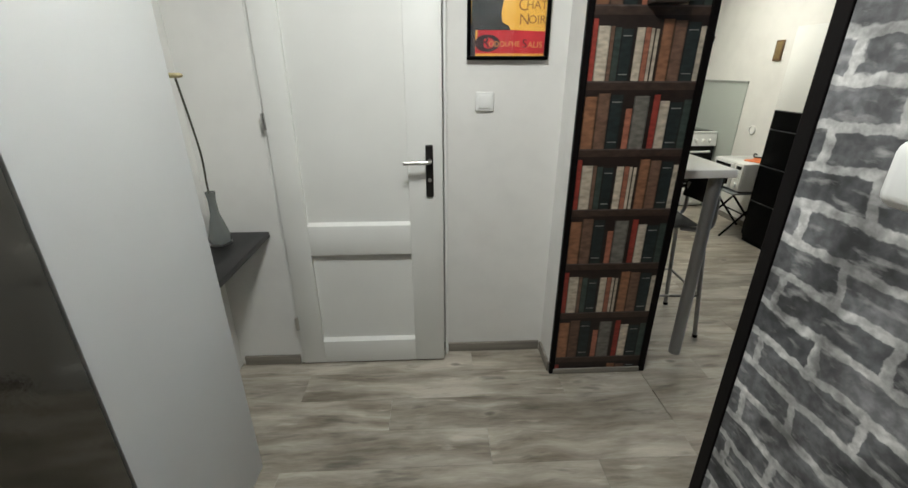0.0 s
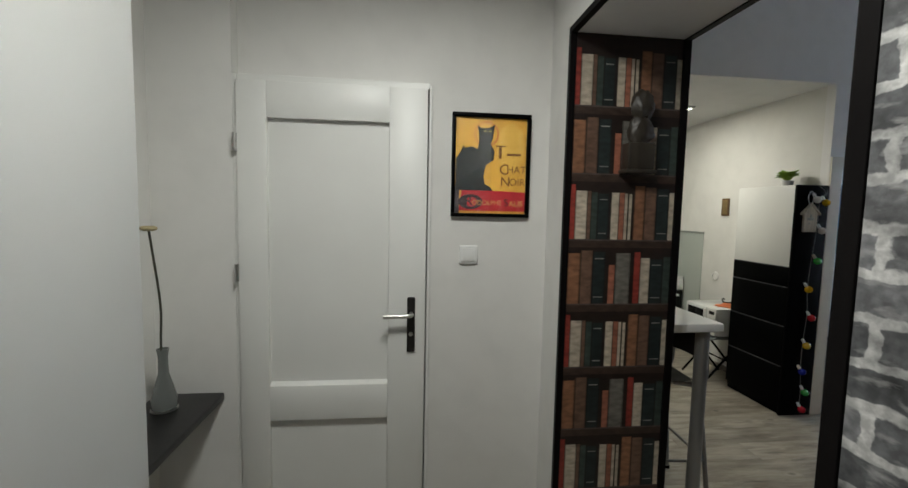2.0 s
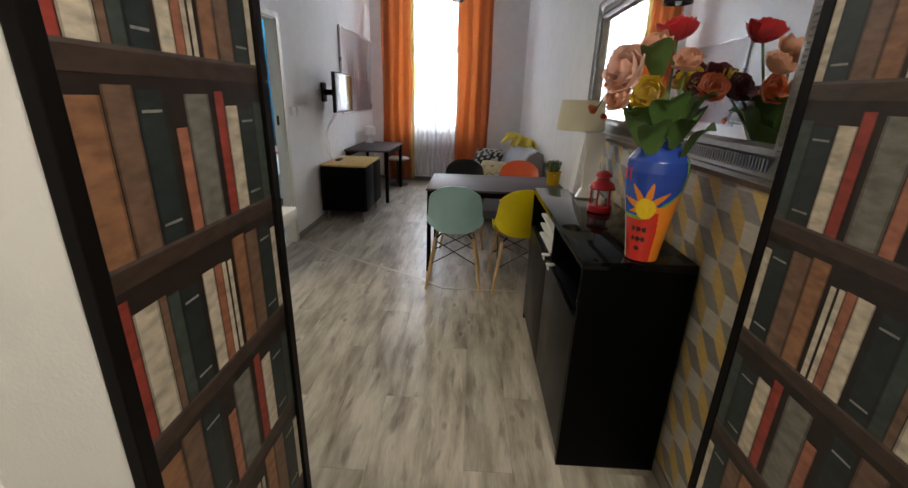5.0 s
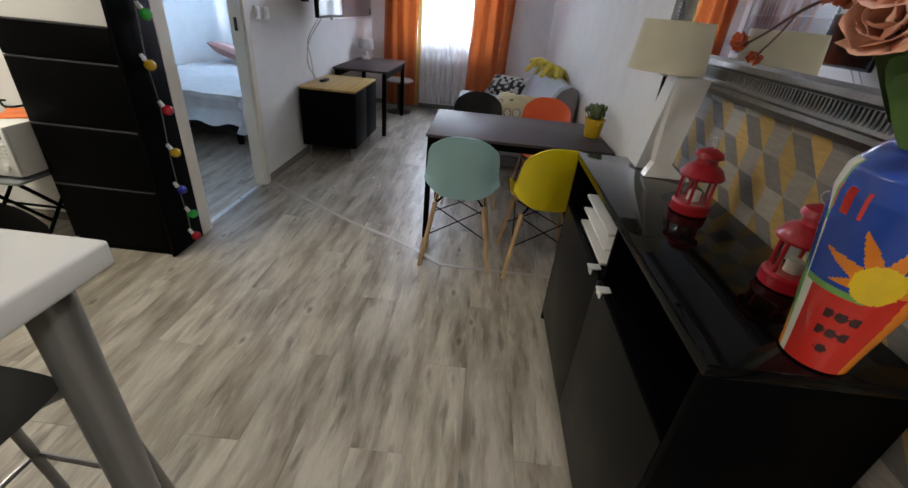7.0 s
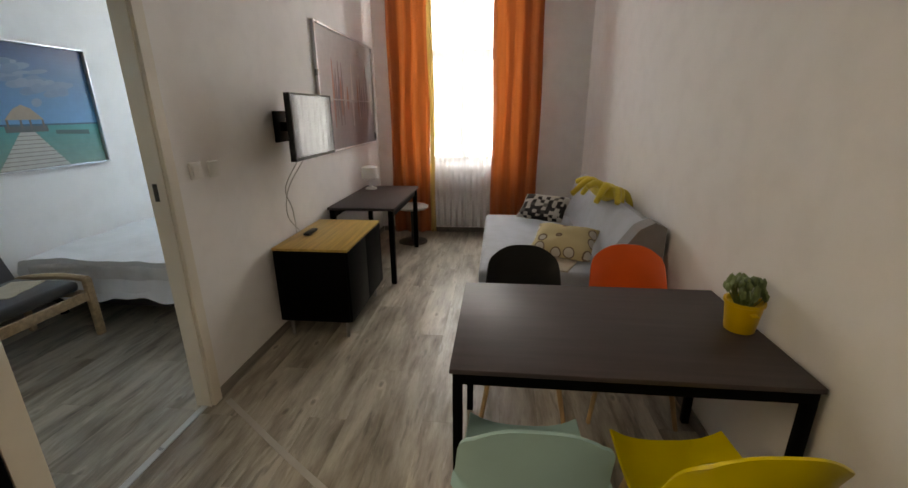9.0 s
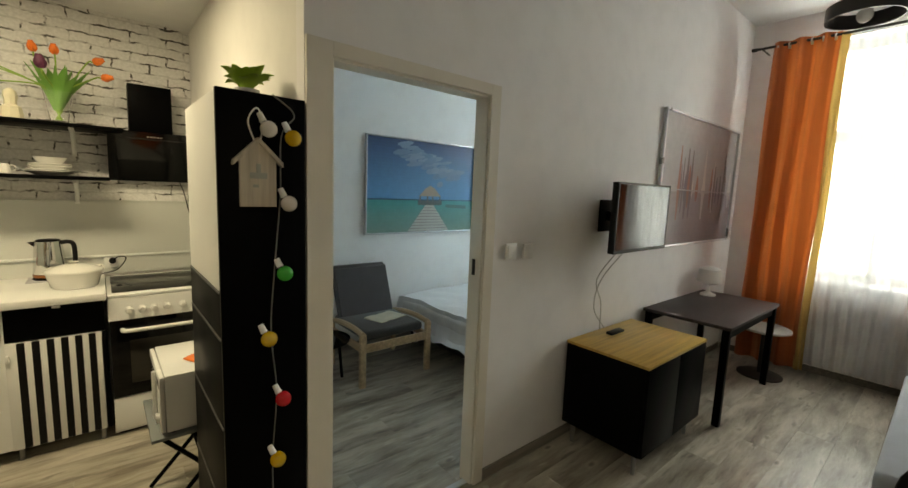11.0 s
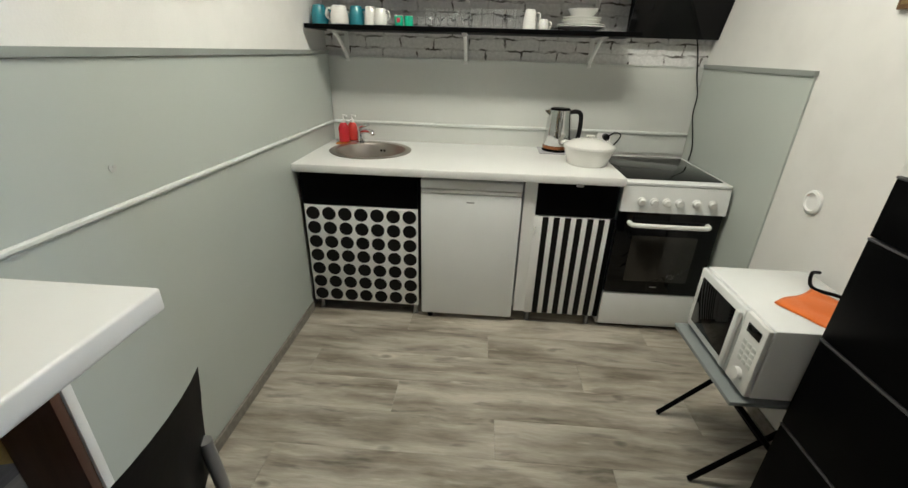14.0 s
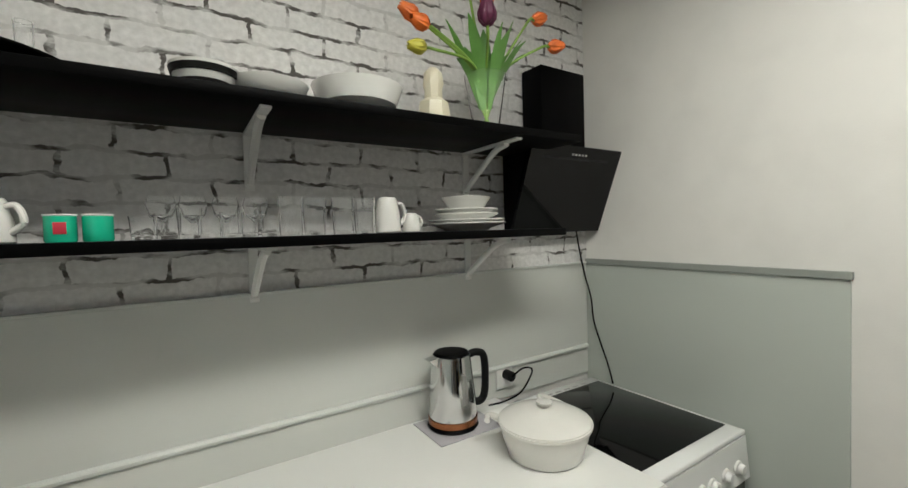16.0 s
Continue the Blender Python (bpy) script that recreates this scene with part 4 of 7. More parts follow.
part("drawer", B(0.003, 0.502, 0.004, 0.028, 0.03, 0.230, 0.003), M_ENAMEL, ck, "white storage drawer")
part("plinth", B(0.02, 0.485, 0.035, 0.06, 0, 0.028, 0.002), M_BLACK, ck)

# shelves with brackets


def wall_shelf(name, x0, x1, y0, z, t, label):
    s = thing(name, pose(0, 0, z), label, "shelf")
    part("board", B(x0, x1, y0, 5.626, -t, 0, 0.002), M_BLACK, s)
    for x in (1.46, 2.155, 2.86):
        br = boxes((x - 0.012, x + 0.012, y0 + 0.03, 5.624, -t - 0.008, -t - 0.001), (x - 0.012, x + 0.012, 5.616, 5.624, -t - 0.155, -t - 0.008), bevel=0.001)
        tube(bend([(x, y0 + 0.09, -t - 0.010), (x, y0 + 0.16, -t - 0.030), (x, 5.605, -t - 0.125), (x, 5.614, -t - 0.145)]), 0.010, 8, br)
        part("bracket", br, M_WHITE, s, "white steel shelf bracket")
    return s


wall_shelf("kitchen_shelf", 1.342, 3.022, 5.30, 1.505, 0.022, "long black shelf on white brackets holding cups and glasses")
wall_shelf("kitchen_shelf", 1.342, 3.10, 5.30, 1.805, 0.022, "long black shelf on white brackets holding bowls and tulips")

hood = thing("cooker_hood", pose(3.022, 0, 0), "black slanted glass cooker hood with chimney", "cooker hood")
part("body", prism([(5.58, 1.505), (5.50, 1.775), (5.50, 1.79), (5.62, 1.79), (5.62, 1.505)], "x", 0.012, 0.470), M_BLACK, hood)
hg = part("glass_front", prism([(5.562, 1.488), (5.440, 1.806), (5.451, 1.810), (5.573, 1.492)], "x", 0.0, 0.486), M_GLOSSBLACK, hood, "black glass front plate")
part("groove", prism([(5.4575, 1.757), (5.4545, 1.765), (5.457, 1.766), (5.460, 1.758)], "x", 0.06, 0.42), plain("hood_slot", (0.002, 0.002, 0.002), 0.6), hg)
for i in range(5):
    part("button", prism([(5.4515, 1.773), (5.4490, 1.780), (5.452, 1.781), (5.4545, 1.774)], "x", 0.205 + 0.018 * i, 0.215 + 0.018 * i), M_STEEL, hg)
part("chimney", B(0.117, 0.355, 5.515, 5.62, 1.791, 2.115, 0.004), M_BLACK, hood)
cbl = link("power_cable", tube(bend([(3.41, 5.60, 1.50), (3.44, 5.61, 1.42), (3.462, 5.60, 1.30), (3.482, 5.585, 1.20), (3.474, 5.565, 1.10), (3.488, 5.54, 1.0), (3.492, 5.51, 0.92), (3.470, 5.47, 0.855)], 8), 0.0035, 8), M_BLACK, None)
tagged(cbl, "thin black cable hanging below the cooker hood", "cable")


# crockery
def mug(x, y, z, c, lab, r=0.036, h=0.088, rz=0.0, flare=1.0, inner=None):
    m = thing("mug", pose(x, y, z, 0, 0, rz), lab, "mug", "cups on the shelf")
    mt = plain("glazed_ceramic", c, 0.16, 0, 0.06, coat=0.3)
    part("cup", lathe([(r * 0.98, 0), (r * 1.08, 0.003), (r * 1.08, h * 0.25), (r * 1.0, h * 0.55), (r * 0.82, h * 0.90), (r * 0.72, h * 0.985), (r * 0.60, h), (r * 0.55, h - 0.003), (0, h - 0.004)], 26), mt, m)
    part("handle", tube(bend([(r * 0.84, 0, h * 0.8), (r + 0.012, 0, h * 0.80), (r + 0.020, 0, h * 0.45), (r * 1.0, 0, h * 0.22)]), 0.0055, 8), mt, m)
    return m


TEALC, WHITEC = (0.03, 0.20, 0.25), (0.72, 0.71, 0.68)
SHZ, SHU = 1.5055, 1.8055
for x, y, c, lab, r, h, rz in ((1.392, 5.40, TEALC, "glossy teal ceramic mug on the shelf", 0.040, 0.092, 10), (1.512, 5.355, WHITEC, "white flared ceramic mug on the shelf", 0.044, 0.086, 200), (1.580, 5.43, TEALC, "glossy teal ceramic mug on the shelf", 0.038, 0.092, 0), (1.468, 5.47, TEALC, "glossy teal ceramic mug on the shelf", 0.036, 0.092, 40), (1.665, 5.40, WHITEC, "white ceramic mug on the shelf", 0.034, 0.088, 30), (1.725, 5.37, WHITEC, "white ceramic mug on the shelf", 0.033, 0.078, -20), (2.49, 5.48, WHITEC, "white ceramic mug with a faint pattern", 0.034, 0.10, 0), (2.565, 5.48, WHITEC, "small white ceramic cup on the shelf", 0.024, 0.055, 20)):
    mug(x, y, SHZ, c, lab, r, h, rz)
for x, rd in ((1.822, True), (1.872, False)):
    bx = thing("tin_mug", pose(x, 5.34, SHZ, 0, 0, 8), "small bright green tin mug with red print" if rd else "small bright green tin mug", "mug", "tin mugs")
    part("cup", lathe([(0.020, 0), (0.022, 0.003), (0.022, 0.046), (0.0205, 0.046), (0.0195, 0.006)], 24), plain("mint_enamel", (0.03, 0.45, 0.27), 0.25), bx)
    part("rim", lathe([(0.0215, 0.044), (0.023, 0.046), (0.0215, 0.048), (0.020, 0.046)], 24, close=True), M_WHITE, bx)
    if rd:
        part("print", B(-0.009, 0.008, -0.0232, -0.0205, 0.014, 0.034, 0.001), plain("red_print", (0.45, 0.03, 0.05), 0.4), bx)


def tumbler(x, y, z, r, h, lab, stem=False):
    g = thing("drinking_glass", pose(x, y, z), lab, "glass", "glasses on the shelf")
    if stem:
        p = [(r * 0.9, 0), (r * 0.9, 0.004), (0.005, 0.008), (0.005, h * 0.4), (r * 0.8, h * 0.55), (r, h * 0.8), (r * 0.85, h), (r * 0.82, h), (r * 0.96, h * 0.8), (r * 0.7, h * 0.57), (0.0, h * 0.47)]
    else:
        p = [(r * 0.8, 0), (r * 0.84, 0.003), (r, h), (r - 0.0018, h), (r * 0.80, 0.008), (0, 0.008)]
    o = part("bowl", lathe(p, 22), M_THINGLASS, g)
    o.visible_shadow = False
    return g


gx = random.Random(3)
for i, x in enumerate(np.linspace(1.935, 2.16, 7)):
    tumbler(float(x), 5.36 + 0.05 * (i % 2), SHZ, 0.023, 0.045 + 0.008 * (i % 3), "small clear shot glass on the shelf")
for i, x in enumerate((1.96, 2.02, 2.085, 2.15)):
    tumbler(x, 5.50, SHZ, 0.029, 0.095, "clear stemmed glass on the shelf", True)
for i, x in enumerate((2.205, 2.265, 2.325, 2.39)):
    tumbler(x, 5.37 + 0.03 * (i % 2), SHZ, 0.028, 0.088, "clear straight drinking glass on the shelf")
tumbler(2.43, 5.50, SHZ, 0.029, 0.10, "clear straight drinking glass on the shelf")


def dish(name, x, y, z, prof, mt, lab, cat, group=""):
    d = thing(name, pose(x, y, z), lab, cat, group)
    part("bowl" if "bowl" in name else "plate", lathe(prof, 40), mt, d)
    return d


M_CHINA = plain("white_china", (0.72, 0.72, 0.69), 0.15, 0, 0.04, coat=0.3)


def plate_profile(r, h):
    return [(r * 0.55, 0), (r * 0.6, h * 0.3), (r, h), (r, h + 0.003), (r * 0.6, h * 0.3 + 0.004), (0, h * 0.25 + 0.004)]


zz = SHZ
for r, h in ((0.125, 0.022), (0.122, 0.020), (0.102, 0.028), (0.100, 0.026)):
    dish("plate", 2.755, 5.47, zz, plate_profile(r, h), M_CHINA, "white china plate in a low stack", "plate", "stacked plates")
    zz += h * 0.55
dish("small_bowl", 2.755, 5.47, zz + 0.006, [(0.045, 0), (0.05, 0.003), (0.078, 0.045), (0.076, 0.046), (0.045, 0.006), (0, 0.005)], M_CHINA, "white china bowl on the plate stack", "bowl")
sb = dish("striped_bowl", 2.05, 5.40, SHU, [(0.0342, 0), (0.038, 0.00228), (0.05472, 0.0228), (0.0646, 0.05472), (0.06232, 0.05472), (0.05168, 0.0228), (0, 0.00608)], M_CHINA, "white bowl with black stripes", "bowl")
for z, r in ((0.0152, 0.0498), (0.0418, 0.0616)):
    part("stripe", lathe([(r - 0.003, z - 0.007), (r + 0.0008, z - 0.006), (r + 0.004, z + 0.006), (r, z + 0.007)], 40), M_DOT, sb)
dish("bowl", 2.178, 5.42, SHU, [(0.0342, 0), (0.038, 0.00228), (0.076, 0.0228), (0.0874, 0.04712), (0.08512, 0.04712), (0.0684, 0.0228), (0, 0.00608)], M_CHINA, "shallow white china bowl on the upper shelf", "bowl")
dish("large_bowl", 2.395, 5.43, SHU, [(0.0492, 0), (0.05412, 0.00328), (0.0984, 0.0287), (0.1164, 0.07544), (0.1132, 0.07544), (0.0902, 0.02952), (0, 0.0082)], M_CHINA, "large white china bowl on the upper shelf", "bowl")
bt = link("figurine", lathe([(0.040, 0), (0.042, 0.01), (0.036, 0.055), (0.022, 0.065), (0.022, 0.085), (0.026, 0.10), (0.022, 0.125), (0.010, 0.138), (0.0, 0.14)], 8), plain("cream_ceramic", (0.62, 0.58, 0.44), 0.4), None)
bt.matrix_world = pose(2.617, 5.42, SHU) @ Matrix.Scale(1.2, 4)
tagged(bt, "small cream ceramic bottle figurine", "figurine")
tr = thing("black_tray", pose(1.665, 5.435, SHU), "black tray with upturned glasses on the upper shelf", "tray")
part("tray", lathe([(0.13, 0), (0.18, 0.014), (0.182, 0.018), (0.176, 0.018), (0.126, 0.005), (0, 0.005)], 40), M_BLACK, tr)
for i in range(8):
    tumbler(1.56 + 0.03 * i, 5.38 + 0.06 * (i % 2), SHU + 0.0065, 0.014, 0.095, "slim clear shot glass standing on the tray")

tv = thing("tulip_vase", pose(2.812, 5.43, SHU), "clear glass vase of orange and purple tulips", "vase")
o = part("vase", lathe([(0.038, 0), (0.04, 0.006), (0.052, 0.09), (0.066, 0.18), (0.064, 0.18), (0.050, 0.09), (0.036, 0.012), (0, 0.012)], 32), M_THINGLASS, tv)
o.visible_shadow = False
M_STEM = plain("fresh_green_stem", (0.20, 0.34, 0.05), 0.45, 0, 0.2)
M_LEAF = plain("tulip_leaf_green", (0.11, 0.26, 0.045), 0.45, 0, 0.25)
M_TULIP = plain("orange_tulip_petal", (0.72, 0.16, 0.02), 0.5, 0, 0.3, 30)
M_PURPLE = plain("purple_tulip_petal", (0.10, 0.015, 0.05), 0.5, 0, 0.3)
M_BUD = plain("yellow_green_bud", (0.45, 0.42, 0.04), 0.5)


def leaf(bm, base, tip, width, sag=0.0, n=7):
    a, b = Vector(base), Vector(tip)
    side = (b - a).cross(Vector((0, 0.3, 1))).normalized()
    rows = []
    for i in range(n + 1):
        t = i / n
        c = a.lerp(b, t) + Vector((0, 0, sag * math.sin(math.pi * t)))
        w = width * math.sin(math.pi * min(0.97, 0.12 + 0.88 * t)) * 0.5
        lift = Vector((0, 0, w * 0.35))
        rows.append([bm.verts.new(p) for p in (c - side * w + lift, c, c + side * w + lift)])
    for r, s in zip(rows, rows[1:]):
        for k in range(2):
            bm.faces.new((r[k], r[k + 1], s[k + 1], s[k]))


def tulip(bm, at, d, size=0.05):
    d = Vector(d).normalized()
    q = d.to_track_quat("Z", "Y").to_matrix().to_4x4()
    heart = bm.verts.new(at)
    for i in range(6):
        a = i * math.pi / 3
        rings = []
        for t, r, w in ((0, 0.05, 0.2), (0.22, 0.26, 0.28), (0.5, 0.31, 0.28), (0.85, 0.22, 0.17), (1.08, 0.13, 0.03)):
            c = Vector((r * math.cos(a), r * math.sin(a), t)) * size
            s = Vector((-math.sin(a), math.cos(a), 0)) * size * w
            rings.append([bm.verts.new(Vector(at) + q @ p) for p in (c - s, c + Vector((math.cos(a), math.sin(a), 0)) * size * 0.06, c + s)])
        for r, s in zip(rings, rings[1:]):
            for k in range(2):
                bm.faces.new((r[k], r[k + 1], s[k + 1], s[k]))
        for k in range(2):
            bm.faces.new((heart, rings[0][k + 1], rings[0][k]))


heads = [((-0.25, -0.03, 0.285), (-1, 0, 0.45), M_TULIP), ((-0.235, -0.06, 0.255), (-1, -0.2, 0.1), M_TULIP), ((-0.085, -0.05, 0.375), (-0.15, 0, 1), M_TULIP), ((0.0, -0.02, 0.385), (-0.05, 0, 1), M_TULIP), ((0.165, -0.05, 0.37), (0.9, 0, 0.4), M_TULIP), ((0.20, -0.08, 0.282), (1, -0.2, 0.2), M_TULIP), ((-0.055, -0.09, 0.285), (-0.1, -0.1, 1), M_PURPLE), ((-0.25, -0.07, 0.19), (-1, 0, -0.05), M_BUD)]
for p, d, mt in heads:
    part("stem", tube(bend([(p[0] * 0.06, p[1] * 0.1, 0.02), (-p[0] * 0.06, 0.0, 0.10), (p[0] * 0.25, p[1] * 0.3, 0.20), tuple(Vector(p) - 0.03 * Vector(d)), p]), 0.0042, 7), M_STEM, tv)
    bm = bmesh.new()
    tulip(bm, p, d, {M_BUD: 0.05, M_PURPLE: 0.070}.get(mt, 0.055))
    part("tulip_head", bm, mt, tv, "orange-red tulip flower" if mt == M_TULIP else "")
lr = random.Random(5)
for i in range(30):
    a = lr.uniform(0, 2 * math.pi)
    bm = bmesh.new()
    r = lr.uniform(0.05, 0.17)
    leaf(bm, (0.018 * math.cos(a), 0.018 * math.sin(a), lr.uniform(0.07, 0.12)), (r * math.cos(a), 0.6 * r * math.sin(a), lr.uniform(0.23, 0.33)), lr.uniform(0.022, 0.042), 0.025)
    part("leaf", bm, M_LEAF, tv)

kt = thing("kettle", pose(2.715, 5.52, 0.876) @ Matrix.Scale(1.07, 4), "polished steel electric kettle with black handle", "kettle")
part("body", lathe([(0.072, 0.03), (0.073, 0.034), (0.070, 0.10), (0.060, 0.20), (0.058, 0.215), (0.045, 0.222)], 36), M_CHROME, kt, "polished steel kettle body")
part("base_band", lathe([(0.070, 0.012), (0.075, 0.014), (0.075, 0.030), (0.071, 0.031)], 36), plain("copper_band", (0.35, 0.14, 0.06), 0.25, 0.9), kt, "copper coloured base band")
part("lid", lathe([(0.056, 0.216), (0.050, 0.224), (0.03, 0.226), (0, 0.224)], 30), M_BLACK, kt)
part("spout", prism([(-0.056, 0.185), (-0.085, 0.212), (-0.052, 0.217)], "y", -0.018, 0.018), M_CHROME, kt)
part("handle", tube(bend([(0.050, -0.01, 0.205), (0.085, -0.015, 0.210), (0.108, -0.02, 0.190), (0.110, -0.02, 0.10), (0.098, -0.018, 0.06), (0.068, -0.012, 0.055)]), 0.012, 10), M_BLACKPLASTIC, kt, "black plastic handle")
part("gauge", B(-0.008, 0.006, -0.072, -0.062, 0.08, 0.17, 0.003), plain("smoked_gauge", (0.25, 0.25, 0.24), 0.1), kt)
part("power_base", lathe([(0.075, 0.0), (0.078, 0.004), (0.070, 0.012), (0, 0.012)], 36), M_BLACK, kt)
ty = link("serving_tray", B(2.61, 2.84, 5.42, 5.60, 0.8705, 0.8755, 0.002), plain("grey_tray", (0.42, 0.41, 0.44), 0.4), None)
tagged(ty, "flat grey tray under the kettle", "tray")
pt = thing("casserole", pose(2.835, 5.225, 0.871) @ Matrix.Diagonal((0.93, 0.93, 0.88, 1)), "cream ceramic casserole with a lid and handles", "pot")
M_CREAM = plain("cream_glaze", (0.75, 0.74, 0.70), 0.18, 0, 0.05, coat=0.3)
part("pot", lathe([(0.105, 0), (0.112, 0.006), (0.130, 0.07), (0.136, 0.098), (0.142, 0.100), (0.142, 0.108), (0.13, 0.108), (0.12, 0.07), (0.1, 0.01), (0, 0.01)], 44), M_CREAM, pt)
ld = part("lid", lathe([(0.139, 0.109), (0.138, 0.113), (0.10, 0.134), (0.05, 0.147), (0.022, 0.150), (0, 0.150)], 44), M_CREAM, pt)
part("knob", lathe([(0.014, 0.148), (0.012, 0.156), (0.024, 0.162), (0.024, 0.168), (0, 0.171)], 20), M_CREAM, ld)
for s in (-1, 1):
    part("handle", tube(bend([(s * 0.09, 0.105, 0.10), (s * 0.11, 0.135, 0.103), (s * 0.135, 0.11, 0.10)]) if s < 0 else bend([(0.09, 0.10, 0.10), (0.13, 0.15, 0.103), (0.14, 0.06, 0.10)]), 0.010, 8), M_CREAM, pt)
ws = thing("wall_socket", pose(3.01, 5.6185, 0.94), "white wall socket with a black plug", "socket")
part("plate", B(-0.04, 0.04, -0.009, 0, -0.04, 0.04, 0.004), M_WHITE, ws)
pl = part("plug", tube([(0.005, -0.009, 0.012), (0.005, -0.045, 0.012)], 0.019, 14), M_BLACKPLASTIC, ws, "black mains plug")
part("cord", tube(bend([(0.005, -0.045, 0.012), (0.04, -0.07, 0.045), (0.075, -0.08, 0.03), (0.03, -0.07, -0.04), (-0.04, -0.06, -0.063), (-0.11, -0.05, -0.066)]), 0.0035, 7), M_BLACK, pl)
wr = thing("wall_socket", pose(3.509, 4.53, 0.895), "round white wall socket", "socket")
part("plate", lathe([(0.045, 0), (0.043, 0.008), (0.034, 0.012), (0.030, 0.005), (0, 0.005)], 28), M_WHITE, wr).matrix_local = pose(0, 0, 0.03, 0, -90, 0)

# microwave on a folding table
ft = thing("folding_table", pose(3.30, 4.20, 0), "small folding table with black crossed legs", "table")
part("tabletop", B(-0.22, 0.185, -0.205, 0.215, 0.422, 0.438, 0.003), plain("grey_table_glass", (0.22, 0.24, 0.24), 0.15, 0, 0.05), ft, "grey glass tabletop")
for y in (-0.15, 0.16):
    for a, b in ((-0.21, 0.17), (0.17, -0.19)):
        part("leg", tube([(a, y + (0.008 if a < 0 else -0.008), 0.006), (b, y + (0.008 if a < 0 else -0.008), 0.424)], 0.010, 8), M_BLACK, ft)
part("brace", tube([(-0.02, -0.15, 0.213), (-0.02, 0.16, 0.213)], 0.007, 8), M_BLACK, ft)
mw = thing("microwave", pose(3.30, 4.20, 0.439), "white microwave oven on a folding table", "microwave")
part("body", B(-0.165, 0.185, -0.20, 0.205, 0.012, 0.262, 0.006), M_ENAMEL, mw)
md = part("door", B(-0.185, -0.167, -0.085, 0.203, 0.016, 0.258, 0.006), M_ENAMEL, mw, "white microwave door")
part("window", B(-0.187, -0.1852, -0.045, 0.175, 0.045, 0.23, 0.0005), M_GLOSSBLACK, md, "dark microwave window")
part("handle", B(-0.20, -0.186, -0.080, -0.058, 0.03, 0.245, 0.005), M_WHITE, md)
mp_ = part("control_panel", B(-0.184, -0.167, -0.199, -0.088, 0.016, 0.258, 0.004), M_WHITE, mw)
part("display", B(-0.1855, -0.184, -0.18, -0.115, 0.205, 0.235, 0.0003), M_GLOSSBLACK, mp_)
for r in range(4):
    for c in range(3):
        part("button", B(-0.1855, -0.184, -0.182 + c * 0.024, -0.165 + c * 0.024, 0.165 - r * 0.02, 0.178 - r * 0.02, 0.0003), M_RAIL, mp_)
part("dial", tube([(-0.184, -0.145, 0.065), (-0.198, -0.145, 0.065)], 0.020, 18), M_WHITE, mp_)
for x in (-0.14, 0.15):
    for y in (-0.17, 0.17):
        part("foot", lathe([(0.012, 0), (0.012, 0.012)], 10, at=(x, y, 0)), M_BLACK, mw)


def draped(x0, x1, y0, y1, z, mat, name, label, category, drop=0.05, n=18, seed=1, cut=None):
    """A thin cloth lying on a top and hanging over its edge, with folds."""
    bm = bmesh.new()
    grid = []
    for i in range(n + 1):
        row = []
        for j in range(n + 1):
            u, v = i / n, j / n
            x, y = x0 + (x1 - x0) * u, y0 + (y1 - y0) * v
            k = noise.noise(Vector((x * 9 + seed, y * 9, 0.3)))
            row.append(bm.verts.new((x + 0.006 * k, y + 0.01 * k, z + 0.004 + 0.010 * abs(k))))
        grid.append(row)
    for i in range(n):
        for j in range(n):
            bm.faces.new((grid[i][j], grid[i + 1][j], grid[i + 1][j + 1], grid[i][j + 1]))
    ob = link(name, bm, mat, None)
    so = ob.modifiers.new("thickness", "SOLIDIFY")
    so.thickness = 0.004
    return tagged(ob, label, category)


oc = draped(-0.10, 0.10, -0.11, 0.11, 0.0, cloth("orange_felt", (0.72, 0.16, 0.02)), "orange_cloth", "orange cloth folded on the microwave", "cloth")
oc.matrix_world = pose(3.36, 4.105, 0.702, 0, 0, 28)
mc = link("mains_lead", tube(bend([(3.49, 4.36, 0.72), (3.44, 4.33, 0.73), (3.40, 4.26, 0.712), (3.43, 4.19, 0.722), (3.44, 4.15, 0.725)]), 0.006, 8), M_BLACK, None)
tagged(mc, "black power cord with plug lying on the microwave", "cable")

# tall cabinet at the end of the kitchen, with a string of coloured bulbs
tc_ = thing("tall_cabinet", pose(3.24, 3.422, 0), "tall black cabinet with four flap fronts and white upper door", "cabinet")
part("side_panel", B(0.0, 0.266, 0, 0.018, 0, 1.785, 0.002), M_BLACK, tc_)
part("body", B(0.020, 0.266, 0.019, 0.562, 0.03, 1.783, 0.001), M_BLACK, tc_)
# grey on the flap lips stands for overhead light caught along black edges
M_LIP_GLINT = plain("lip_highlight_grey", (0.055, 0.055, 0.058), 0.4)
z = 0.06
for h in (0.325, 0.315, 0.305, 0.155):
    part("flap", B(0.0, 0.018, 0.020, 0.560, z + 0.005, z + h - 0.005, 0.003), M_BLACK, tc_, "plain black flap front")
    part("flap_lip", B(-0.002, 0.016, 0.020, 0.560, z + h - 0.0045, z + h + 0.0015, 0.001), M_LIP_GLINT, tc_, "thin flap lip greyed to show the light it catches")
    z += h
part("upper_door", B(0.002, 0.018, 0.020, 0.560, z + 0.003, 1.783, 0.002), M_WHITE, tc_, "plain white upper door")
part("plinth", B(0.02, 0.26, 0.02, 0.555, 0, 0.029, 0.001), M_BLACK, tc_)

